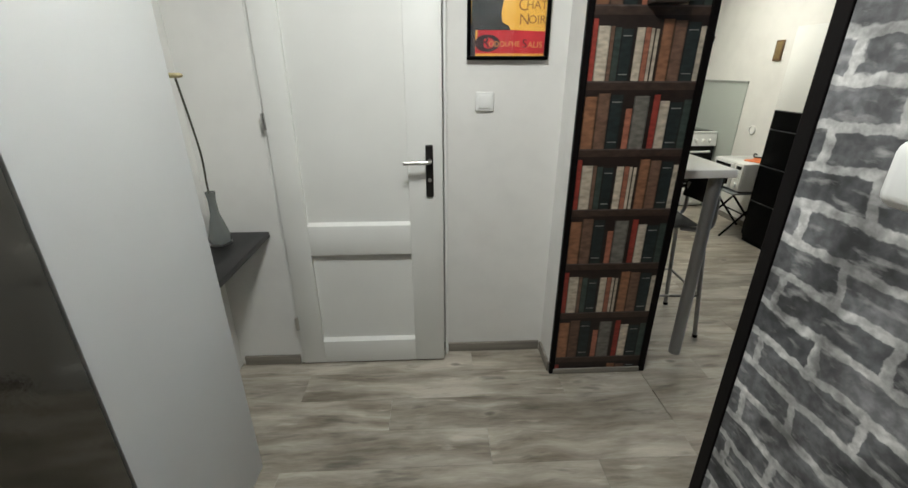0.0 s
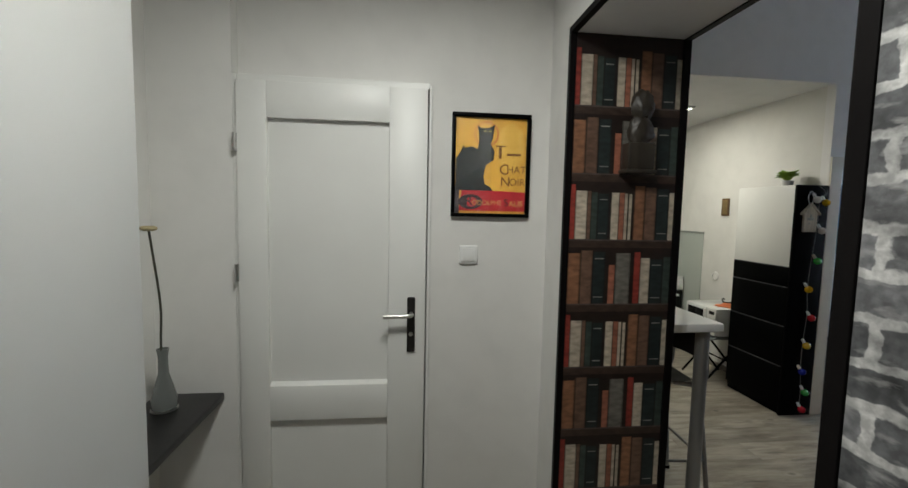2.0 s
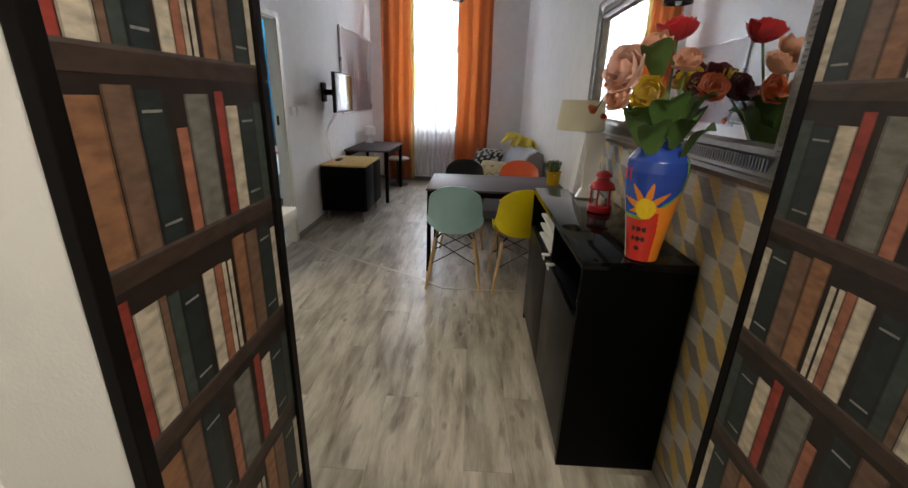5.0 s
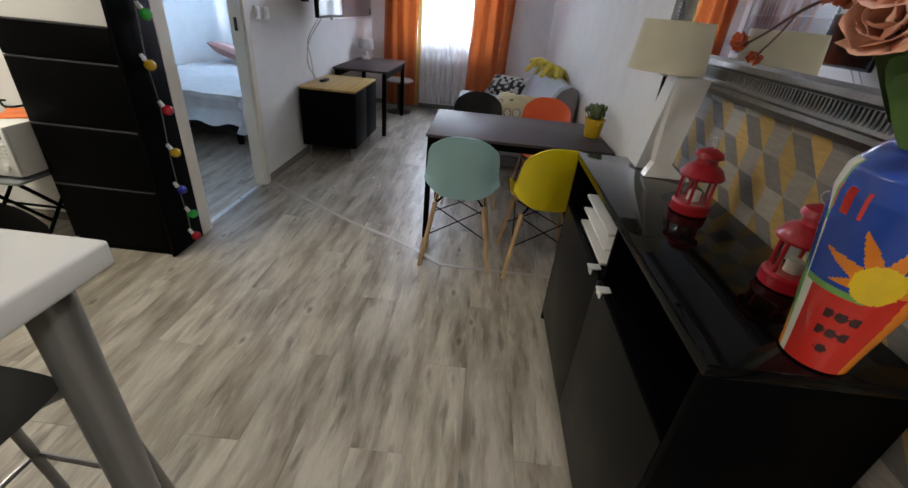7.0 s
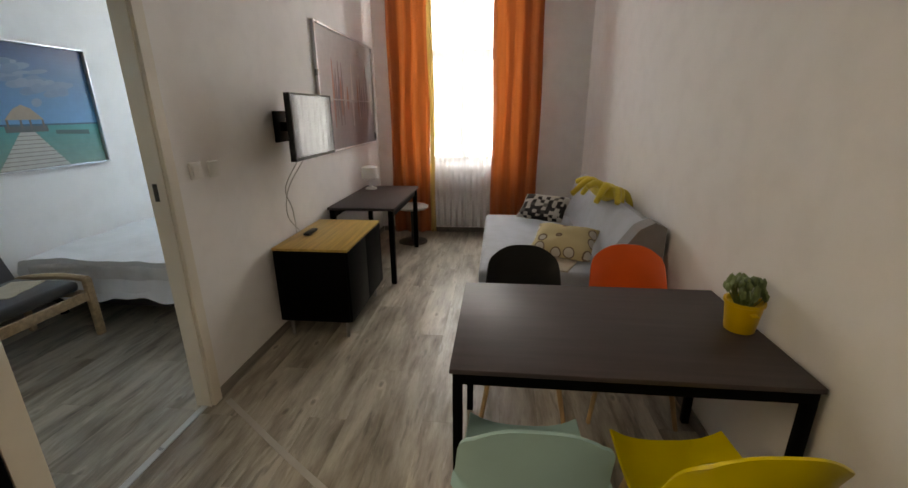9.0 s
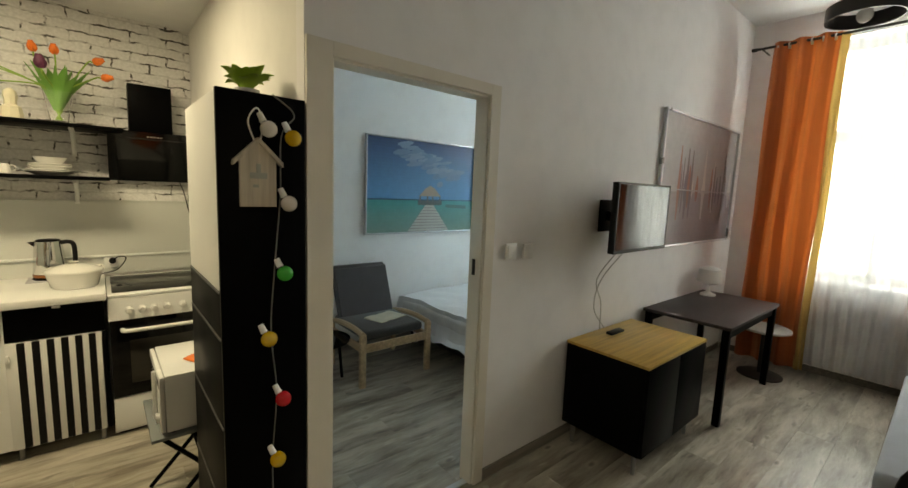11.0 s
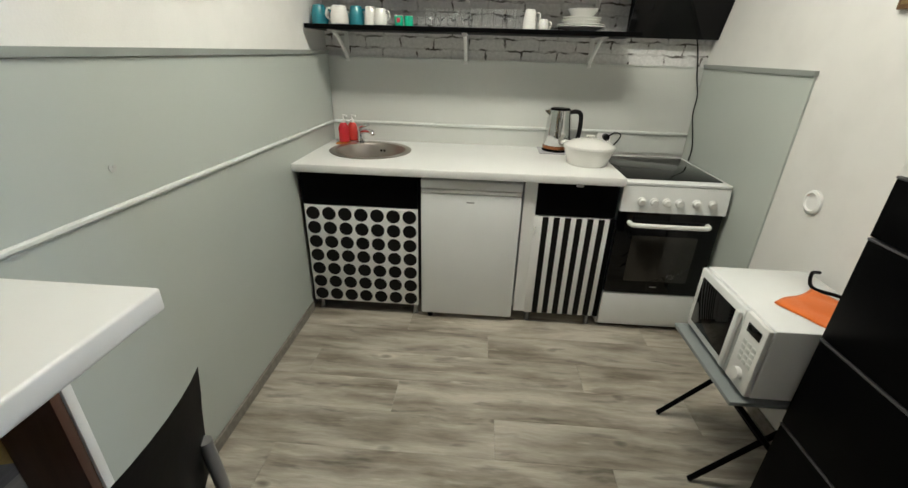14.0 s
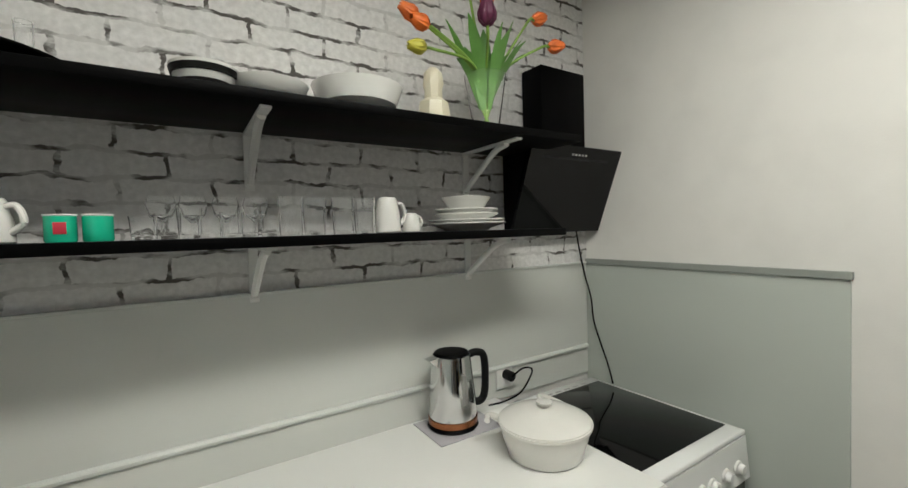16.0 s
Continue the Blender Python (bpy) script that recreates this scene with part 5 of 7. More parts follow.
BULBS = [(3.455, 1.655, (0.62, 0.38, 0.01)), (3.380, 1.675, (0.7, 0.66, 0.6)), (3.440, 1.445, (0.7, 0.64, 0.58)), (3.425, 1.215, (0.03, 0.45, 0.05)), (3.372, 1.0, (0.62, 0.38, 0.01)), (3.415, 0.78, (0.55, 0.01, 0.02)), (3.395, 0.565, (0.62, 0.38, 0.01)), (3.375, 0.36, (0.02, 0.03, 0.30)), (3.415, 0.195, (0.03, 0.40, 0.06)), (3.40, 0.06, (0.55, 0.01, 0.03))]
ls = thing("string_lights", pose(0, 3.420, 0), "string of coloured bulbs hanging down the black cabinet", "string lights")
part("cord", tube(bend([(3.40, -0.006, 1.786), (3.465, -0.012, 1.73), (3.425, -0.008, 1.66), (3.42, -0.006, 1.47), (3.40, -0.006, 1.24), (3.385, -0.006, 1.02), (3.40, -0.006, 0.80), (3.385, -0.006, 0.58), (3.385, -0.006, 0.38), (3.40, -0.006, 0.21), (3.40, -0.006, 0.08)]), 0.0025, 6), plain("grey_cord", (0.14, 0.14, 0.13), 0.6), ls)
for i, (x, z, c) in enumerate(BULBS):
    d = 1 if i % 2 == 0 else -1
    b = part("bulb", blob(0.026, 0.026, 0.026, (x, -0.030, z), 0, 3), plain("coloured_bulb", c, 0.12, 0, 0.05, coat=0.5), ls)
    part("socket", tube([(x - 0.012, -0.020, z + 0.022), (x - 0.022, -0.012, z + 0.048)], 0.011, 12, r1=0.009), M_WHITE, b, "white bulb socket")
wh = thing("wooden_house", pose(3.352, 3.4205, 1.54) @ Matrix.Diagonal((0.86, 1, 0.92, 1)), "pale wooden house ornament hanging on the black cabinet", "ornament")
M_PALE = timber("pale_plywood", (0.55, 0.48, 0.38), 0.6, 2)
part("wall", prism([(-0.062, -0.115), (0.062, -0.115), (0.062, 0.045), (0.0, 0.105), (-0.062, 0.045)], "y", -0.016, -0.002), M_PALE, wh)
for s in (-1, 1):
    part("roof", prism([(0.0, 0.118), (s * 0.085, 0.038), (s * 0.085, 0.022), (0.0, 0.100)], "y", -0.026, 0.0), M_PALE, wh)
part("motif", boxes((-0.03, 0.03, -0.0175, -0.0162, -0.02, 0.0), (-0.008, 0.008, -0.0175, -0.0162, 0.0, 0.03), (-0.02, 0.0, -0.0175, -0.0162, -0.05, -0.04), bevel=0.0004), plain("grey_ink", (0.33, 0.34, 0.30), 0.6), wh)
part("loop", tube(bend([(-0.01, -0.008, 0.105), (-0.03, -0.008, 0.17), (0.0, -0.008, 0.215), (0.02, -0.008, 0.17), (0.01, -0.008, 0.105)]), 0.003, 6), M_WHITE, wh)
gp = thing("small_plant", pose(3.385, 3.66, 1.784), "small bright green potted plant on the tall cabinet", "plant")
part("pot", lathe([(0.035, 0), (0.045, 0.05), (0.042, 0.05), (0.033, 0.01), (0, 0.01)], 24), M_WHITE, gp)
M_LIME = plain("lime_leaf", (0.26, 0.42, 0.04), 0.5, 0, 0.25)
for i in range(44):
    a, bm = lr.uniform(0, 6.28), bmesh.new()
    r = lr.uniform(0.02, 0.095)
    leaf(bm, (0.01 * math.cos(a), 0.01 * math.sin(a), 0.045), (r * math.cos(a), r * math.sin(a), lr.uniform(0.075, 0.135)), 0.040, 0.015, 5)
    part("leaf", bm, M_LIME, gp)

# bar
br = thing("breakfast_bar", pose(0, 0, 0), "white narrow breakfast bar against the diamond wallpaper", "bar")
part("top", B(1.465, 1.79, 2.29, 3.492, 1.010, 1.050, 0.006, 3), M_WHITE, br, "white bar top")
part("leg", lathe([(0.030, 0), (0.030, 1.009)], 20, at=(1.728, 2.345, 0)), M_GREYMETAL, br, "round grey steel leg")
part("end_panel", B(1.468, 1.60, 3.425, 3.443, 0, 1.009, 0.002), timber("walnut_panel", (0.11, 0.055, 0.04), 0.45, 2), br, "dark walnut end panel")
part("panel_back", B(1.468, 1.603, 3.444, 3.462, 0, 1.009, 0.002), M_WHITE, br)
for k, (x0, x1, y0, y1, c, lab) in enumerate(((1.475, 1.545, 3.225, 3.352, (0.10, 0.075, 0.055), "dark brown picture card lying on the bar"), (1.470, 1.540, 3.356, 3.462, (0.10, 0.25, 0.38), "blue card lying on the bar"))):
    o = link("card", B(x0, x1, y0, y1, 1.0505, 1.055, 0.0008), plain("printed_card", c, 0.35, 0, 0.35, 25), None)
    tagged(o, lab, "card")
tb = thing("thermostat", pose(1.4645, 3.268, 1.353), "white wall box on the diamond wallpaper", "thermostat")
part("case", B(0, 0.022, -0.036, 0.036, -0.042, 0.042, 0.006, 3), M_WHITE, tb)
part("face", B(0.022, 0.024, -0.026, 0.026, -0.010, 0.030, 0.001), M_RAIL, tb)

# bar stools
st = thing("bar_stool", pose(1.70, 3.23, 0, 0, 0, 90) @ Matrix.Diagonal((0.88, 1, 1, 1)), "black bar stool with grey steel legs", "stool", "bar stools")
# local: +x along the wall, back of the stool towards -y
bm = bmesh.new()
rows = []
for i in range(9):
    u = -1 + 2 * i / 8
    row = []
    for j in range(9):
        v = -1 + 2 * j / 8
        row.append((u * 0.185 * (1 - 0.06 * v * v), 0.03 + v * 0.175 * (1 - 0.10 * u * u), 0.672 + 0.012 * (u * u) + (0.02 * (v < -0.6) * (-v - 0.6)) - 0.018 * max(0, v - 0.55)))
    rows.append(row)
vs = [[bm.verts.new(p) for p in r] for r in rows]
for i in range(8):
    for j in range(8):
        bm.faces.new((vs[i][j], vs[i + 1][j], vs[i + 1][j + 1], vs[i][j + 1]))
bmesh.ops.solidify(bm, geom=bm.faces[:], thickness=0.024)
part("seat", bm, M_BLACKPLASTIC, st, "black moulded seat")
bm = bmesh.new()
vs = []
for i in range(11):
    u = -1 + 2 * i / 10
    vs.append([bm.verts.new((u * 0.185, -0.205 - 0.03 * (j / 5) + 0.035 * u * u, 0.775 + 0.225 * j / 5 - 0.012 * u * u * (j > 3))) for j in range(6)])
for i in range(10):
    for j in range(5):
        bm.faces.new((vs[i][j], vs[i + 1][j], vs[i + 1][j + 1], vs[i][j + 1]))
bmesh.ops.solidify(bm, geom=bm.faces[:], thickness=0.026)
part("backrest", bm, M_BLACKPLASTIC, st, "black curved backrest")
for s in (-1, 1):
    part("back_leg", tube(bend([(s * 0.215, -0.225, 0.012), (s * 0.175, -0.165, 0.62), (s * 0.168, -0.155, 0.655), (s * 0.10, -0.06, 0.655)]), 0.0125, 10), M_GREYMETAL, st)
    part("front_leg", tube(bend([(s * 0.205, 0.215, 0.012), (s * 0.165, 0.145, 0.62), (s * 0.155, 0.135, 0.652), (s * 0.08, 0.06, 0.655)]), 0.0125, 10), M_GREYMETAL, st)
    part("back_support", tube(bend([(s * 0.12, -0.10, 0.655), (s * 0.165, -0.175, 0.672), (s * 0.172, -0.195, 0.72), (s * 0.168, -0.190, 0.86)]), 0.011, 10), M_GREYMETAL, st)
    part("side_rail", tube([(s * 0.20, -0.20, 0.27), (s * 0.192, 0.19, 0.27)], 0.008, 8), M_GREYMETAL, st)
part("footrest", tube(bend([(-0.19, 0.19, 0.27), (0, 0.20, 0.27), (0.19, 0.19, 0.27)]), 0.010, 8), M_GREYMETAL, st)
part("back_rail", tube([(-0.20, -0.205, 0.27), (0.20, -0.205, 0.27)], 0.008, 8), M_GREYMETAL, st)
for sx in (-1, 1):
    for y in (-0.226, 0.216):
        part("foot", lathe([(0.015, 0), (0.015, 0.016), (0.010, 0.02)], 12, at=(sx * (0.215 if y < 0 else 0.205), y, 0)), M_BLACK, st)
copy_thing(st, pose(1.71, 2.68, 0, 0, 0, 87))

kp = thing("framed_picture", pose(1.332, 4.395, 1.735, 0, 0, 90), "small framed picture in yellow, black and grey", "picture")
bm = bmesh.new()
for b in ((-0.105, 0.105, -0.018, 0, 0.18, 0.195), (-0.105, 0.105, -0.018, 0, -0.195, -0.18), (-0.105, -0.09, -0.018, 0, -0.18, 0.18), (0.09, 0.105, -0.018, 0, -0.18, 0.18)):
    box(bm, *b, 0.002)
part("frame", bm, timber("dark_frame_wood", (0.05, 0.03, 0.02), 0.4, 2), kp)
q = [([(-0.09, -0.004, -0.18), (0.09, -0.004, -0.18), (0.09, -0.004, 0.18), (-0.09, -0.004, 0.18)], (0.42, 0.26, 0.03)), ([(-0.09, -0.005, 0.06), (0.09, -0.005, 0.03), (0.09, -0.005, 0.18), (-0.09, -0.005, 0.18)], (0.10, 0.09, 0.09)), ([(-0.05, -0.0056, 0.08), (0.06, -0.0056, 0.07), (0.07, -0.0056, 0.15), (-0.04, -0.0056, 0.15)], (0.25, 0.06, 0.04)), ([(-0.06, -0.006, -0.08), (-0.02, -0.006, -0.10), (0.03, -0.006, 0.06), (-0.02, -0.006, 0.10)], (0.03, 0.025, 0.03)), ([(-0.01, -0.0064, -0.10), (0.02, -0.0064, -0.10), (0.03, -0.0064, 0.09), (0.0, -0.0064, 0.09)], (0.55, 0.52, 0.48)), ([(0.02, -0.0066, -0.12), (0.07, -0.0066, -0.10), (0.06, -0.0066, 0.0), (0.03, -0.0066, 0.01)], (0.03, 0.025, 0.03)), ([(-0.09, -0.0068, -0.18), (0.09, -0.0068, -0.18), (0.09, -0.0068, -0.14), (-0.09, -0.0068, -0.15)], (0.06, 0.05, 0.05))]
coloured("print", q, M_PRINT, kp, "abstract print in yellow and black")
ip = thing("wall_plaque", pose(3.509, 4.45, 1.63, 0, 0, -90), "small wooden plaque with a gilt picture", "plaque")
part("board", B(-0.045, 0.045, -0.016, 0, -0.085, 0.085, 0.003), timber("brown_plaque_wood", (0.16, 0.09, 0.04), 0.5, 2), ip)
part("picture", boxes((-0.033, 0.033, -0.0175, -0.0162, -0.072, 0.072), bevel=0.0004), plain("gilt_print", (0.28, 0.20, 0.09), 0.4, 0.3, 0.4, 40), ip)
M_DECAL = plain("silver_grey_decal", (0.48, 0.48, 0.46), 0.35, 0, 0.1)
for y, z, s, a in ((3.60, 1.62, 0.05, 20), (3.68, 1.47, 0.045, -30), (3.63, 1.20, 0.035, 50), (3.95, 1.10, 0.012, 0), (3.56, 1.72, 0.055, 70)):
    w = bmesh.new()
    for sgn in (-1, 1):
        ring_mesh(w, [[(d, sgn * (s * 0.55 + s * 0.5 * math.cos(t)), s * 0.25 + s * 0.55 * math.sin(t)) for t in np.linspace(0, 2 * math.pi, 14, endpoint=False)] for d in (0.0, 0.0015)])
        ring_mesh(w, [[(d, sgn * (s * 0.40 + s * 0.36 * math.cos(t)), -s * 0.45 + s * 0.36 * math.sin(t)) for t in np.linspace(0, 2 * math.pi, 14, endpoint=False)] for d in (0.0, 0.0015)])
    o = link("wall_sticker", w, M_DECAL, None)
    o.matrix_world = pose(1.3305 if z > 1.36 else 1.3405, y, z, a)
    tagged(o, "pale grey butterfly sticker on the kitchen wall", "sticker", "wall stickers")

kl = thing("ceiling_light", pose(2.36, 4.38, KIT_H - 0.001), "long flat white light panel on the kitchen ceiling", "ceiling light")
part("frame", boxes((-0.60, 0.60, -0.15, -0.135, -0.022, 0), (-0.60, 0.60, 0.135, 0.15, -0.022, 0), (-0.60, -0.585, -0.135, 0.135, -0.022, 0), (0.585, 0.60, -0.135, 0.135, -0.022, 0), bevel=0.002), M_WHITE, kl)
part("diffuser", B(-0.584, 0.584, -0.134, 0.134, -0.018, -0.008, 0), emitter("kitchen_lamp_diffuser", (1.0, 0.92, 0.76), 6.0), kl, "glowing white diffuser")

# ---- living room ----
setting("bedroom_door_frame", boxes((3.512, 3.606, 3.424, 3.4395, 0, 2.0), (4.375, 4.435, 3.424, 3.4395, 0, 2.0), (3.606, 4.375, 3.424, 3.4395, 1.950, 2.0), (3.6045, 3.616, 3.4395, 3.522, 0, 1.950), (4.364, 4.3765, 3.4395, 3.522, 0, 1.950), (3.616, 4.364, 3.4395, 3.522, 1.940, 1.9545), bevel=0.002), M_CASING, "cream painted casing of the open bedroom doorway", "door frame")
setting("threshold_strip", B(3.617, 4.363, 3.46, 3.495, -0.002, 0.006, 0.002), plain("pale_metal_strip", (0.55, 0.58, 0.60), 0.3, 0.4), "pale metal threshold strip in the doorway", "threshold")
sp_ = link("strike_plate", B(4.361, 4.3635, 3.475, 3.497, 1.10, 1.18, 0.001), M_DARKMETAL, None)
tagged(sp_, "dark metal strike plate in the door frame", "strike plate", "", "structure")


def window_unit(name, y0, y1, z0, z1, x, transom, label):
    w = thing(name, pose(x, 0, 0), label, "window")
    w["kind"] = "structure"
    ym = (y0 + y1) / 2
    part("window_frame", boxes((0, 0.06, y0, y0 + 0.06, z0, z1), (0, 0.06, y1 - 0.06, y1, z0, z1), (0, 0.06, y0 + 0.06, y1 - 0.06, z0, z0 + 0.07), (0, 0.06, y0 + 0.06, y1 - 0.06, z1 - 0.07, z1), bevel=0.004), M_WHITE, w)
    part("mullion", B(-0.004, 0.064, ym - 0.045, ym + 0.045, z0 + 0.07, z1 - 0.07, 0.004), M_WHITE, w)
    part("transom", B(-0.006, 0.066, y0 + 0.06, y1 - 0.06, transom - 0.06, transom + 0.06, 0.004), M_WHITE, w)
    for a, b in ((y0 + 0.06, ym - 0.045), (ym + 0.045, y1 - 0.06)):
        for c, d in ((z0 + 0.07, transom - 0.06), (transom + 0.06, z1 - 0.07)):
            g = part("pane", B(0.026, 0.032, a, b, c, d, 0), M_GLASS, w)
            g.visible_shadow = False
    part("window_sill", B(-0.26, -0.001, y0 - 0.04, y1 + 0.04, z0 - 0.03, z0 - 0.001, 0.004), M_WHITE, w)
    return w


window_unit("window_1", 1.85, 2.95, 0.85, 2.92, 8.08, 2.12, "tall white casement window with a transom")
window_unit("window_2", 3.95, 5.05, 0.90, 2.60, 8.08, 2.0, "white bedroom casement window")
bd = setting("backdrop_daylight", B(9.4, 9.42, -1.5, 7.0, -1.0, 5.0, 0), emitter("overcast_daylight", (0.90, 0.95, 1.0), 2.2), "bright hazy daylight outside", "sky")


def curtain(name, y0, y1, x, z0, z1, folds, depth, mat, label, group="", seed=1, gather=0.0):
    c = thing(name, pose(x, 0, 0), label, "curtain", group)
    rng = random.Random(seed)
    n, m = folds * 8, 14
    bm = bmesh.new()
    vs = []
    ph = [rng.uniform(0.75, 1.25) for _ in range(folds + 1)]
    for i in range(n + 1):
        u = i / n
        row = []
        for j in range(m + 1):
            v = j / m
            a = depth * ph[int(u * folds * 0.999)] * (0.75 + 0.35 * (1 - v))
            yy = y0 + (y1 - y0) * (u + gather * (1 - v) * (0.5 - u) * 0.1)
            row.append(bm.verts.new((a * math.sin(2 * math.pi * u * folds + 0.35 * math.sin(5 * v + seed)), yy + 0.008 * math.sin(9 * v + 7 * u), z0 + (z1 - z0) * v)))
        vs.append(row)
    for i in range(n):
        for j in range(m):
            bm.faces.new((vs[i][j], vs[i + 1][j], vs[i + 1][j + 1], vs[i][j + 1]))
    part("fabric", bm, mat, c)
    return c


def satin(name, col, dark):
    m = cloth(name, col, 300, 0.12, 0.55, 0.2)
    n, l = m.node_tree.nodes, m.node_tree.links
    p = n["Principled BSDF"]
    tc = n.new("ShaderNodeTexCoord").outputs["Object"]
    st = noise_tex(n, l, 3.0, 5, tc, (0.1, 9.0, 0.25))
    l.new(mixed(n, l, ramp(n, l, st.outputs[0], [(0.38, 0.0), (0.62, 1.0)]), dark, col), p.inputs["Base Color"])
    return m


M_CURTAIN = satin("burnt_orange_satin", (0.46, 0.115, 0.026), (0.38, 0.09, 0.019))
M_LINING = cloth("gold_lining", (0.50, 0.33, 0.10), 300, 0.1, 0.5, 0.3)
M_SHEER = cloth("white_voile", (0.85, 0.86, 0.88), 600, 0.03, 0.8, 0.10)
sn, sl = M_SHEER.node_tree.nodes, M_SHEER.node_tree.links
weave, clear = sn.new("ShaderNodeMixShader"), sn.new("ShaderNodeBsdfTransparent")
weave.inputs[0].default_value = 0.32
so_ = sn["Material Output"]
sl.new(so_.inputs[0].links[0].from_socket, weave.inputs[1])
sl.new(clear.outputs[0], weave.inputs[2])
sl.new(weave.outputs[0], so_.inputs[0])
for y0, y1, k in ((2.76, 3.215, 3), (1.515, 2.045, 5)):
    c = curtain("curtain", y0, y1, 7.62, 0.06, 2.915, 3, 0.040, M_CURTAIN, "floor-length burnt orange satin curtain on a rod", "orange curtains", k)
    for i in range(6):
        yy = y0 + (y1 - y0) * (i + 0.5) / 6
        part("eyelet", lathe([(0.022, -0.006), (0.028, -0.006), (0.028, 0.006), (0.022, 0.006)], 16, close=True), M_STEEL, c).matrix_local = pose(0.0, yy, 2.872, 90, 0, 0)
curtain("curtain_lining", 2.705, 2.765, 7.625, 0.06, 2.90, 1, 0.02, M_LINING, "gold lining edge beside the orange curtain", "", 7)
sheer = curtain("sheer_curtain", 1.90, 2.90, 7.74, 0.10, 2.86, 14, 0.016, M_SHEER, "sheer white voile curtain across the window", "", 9)
for o in sheer.children:
    o.visible_shadow = False
rd = thing("curtain_rod", pose(7.62, 0, 2.885), "thin dark curtain rod with end caps", "curtain rod")
part("rod", tube([(0, 1.12, 0), (0, 3.36, 0)], 0.011, 12), M_DARKMETAL, rd)
for y in (1.12, 3.36):
    part("finial", lathe([(0.016, -0.02), (0.016, 0.02)], 14), M_DARKMETAL, rd).matrix_local = pose(0, y, 0, 90)
for y in (1.30, 2.40, 3.30):
    part("bracket", tube([(0, y, -0.005), (0.22, y, -0.005)], 0.007, 8), M_DARKMETAL, rd)
ra = thing("radiator", pose(7.80, 2.40, 0.12), "white panel radiator under the window", "radiator")
part("panel", B(-0.03, 0.03, -0.40, 0.40, 0, 0.55, 0.008), M_ENAMEL, ra)
for i in range(19):
    part("fin", B(-0.036, -0.0305, -0.385 + i * 0.041, -0.36 + i * 0.041, 0.03, 0.52, 0.002), M_ENAMEL, ra)
part("valve", tube([(0, -0.42, 0.05), (0, -0.47, 0.05)], 0.02, 14), M_WHITE, ra)
part("pipe", tube([(0, -0.44, 0.05), (0, -0.44, -0.12)], 0.008, 8), M_WHITE, ra)

# console under the mirror
co = thing("console_cabinet", pose(1.873, 0.988, 0), "long glossy black console cabinet with open upper niche", "cabinet")
CL, CD = 1.22, 0.384
part("top", B(0, CL, 0, CD, 0.852, 0.88, 0.002), M_GLOSSBLACK, co, "glossy black top")
part("end_panel", B(0, 0.02, 0, CD - 0.004, 0, 0.851, 0.001), M_BLACK, co)
part("end_panel", B(CL - 0.02, CL, 0, CD - 0.004, 0, 0.851, 0.001), M_BLACK, co)
part("back_panel", B(0.021, CL - 0.021, 0.002, 0.012, 0.05, 0.851, 0), M_BLACK, co)
part("niche_floor", B(0.021, CL - 0.021, 0.013, CD - 0.022, 0.632, 0.65, 0.001), M_BLACK, co)
part("divider", B(0.60, 0.618, 0.013, CD - 0.022, 0.05, 0.851, 0.001), M_BLACK, co)
part("plinth", B(0.021, CL - 0.021, 0.03, CD - 0.04, 0, 0.049, 0), M_BLACK, co)
for a, b, kx in ((0.021, 0.608, 0.545), (0.611, CL - 0.021, 0.68)):
    d = part("door", B(a, b, CD - 0.020, CD - 0.002, 0.052, 0.645, 0.002), plain("satin_black_front", (0.004, 0.0038, 0.0038), 0.36, 0, 0.15, spec=0.16), co, "satin black cabinet door")
    part("pull", boxes((kx - 0.017, kx + 0.017, CD - 0.03, CD + 0.012, 0.6455, 0.651), (kx - 0.017, kx + 0.017, CD - 0.001, CD + 0.005, 0.625, 0.6455), bevel=0.0015), M_WHITE, d, "small white clip-on pull")
for z in (0.66, 0.715, 0.77):
    o = link("tray", B(2.56, 2.90, 1.06, 1.345, z - 0.008, z + 0.003, 0.002), M_WHITE, None)
    tagged(o, "flat white tray in the open console niche", "tray", "trays in the console")

# mirror with a ribbed pewter frame
mi = thing("wall_mirror", pose(2.51, 0.975, 1.565), "large wall mirror in a ribbed pewter frame", "mirror")
MW, MH, FW = 0.965, 0.385, 0.115
part("glass", B(-MW + FW - 0.005, MW - FW + 0.005, 0.002, 0.014, -MH + FW - 0.005, MH - FW + 0.005, 0), M_MIRROR, mi, "silvered mirror glass")


def moulding(a, b, inward, along):
    """One mitred side: steps of a picture-frame profile."""
    prof = [(0.0, 0.004), (0.0, 0.040), (0.018, 0.052), (0.030, 0.044), (0.036, 0.048), (0.080, 0.030), (0.088, 0.036), (0.104, 0.032), (FW, 0.016), (FW, 0.004)]
    rings = []
    for end, s in ((a, 1), (b, -1)):
        rings.append([(end[0] + inward[0] * d + along[0] * d * s, h, end[1] + inward[1] * d + along[1] * d * s) for d, h in prof])
    return ring_mesh(bmesh.new(), rings)


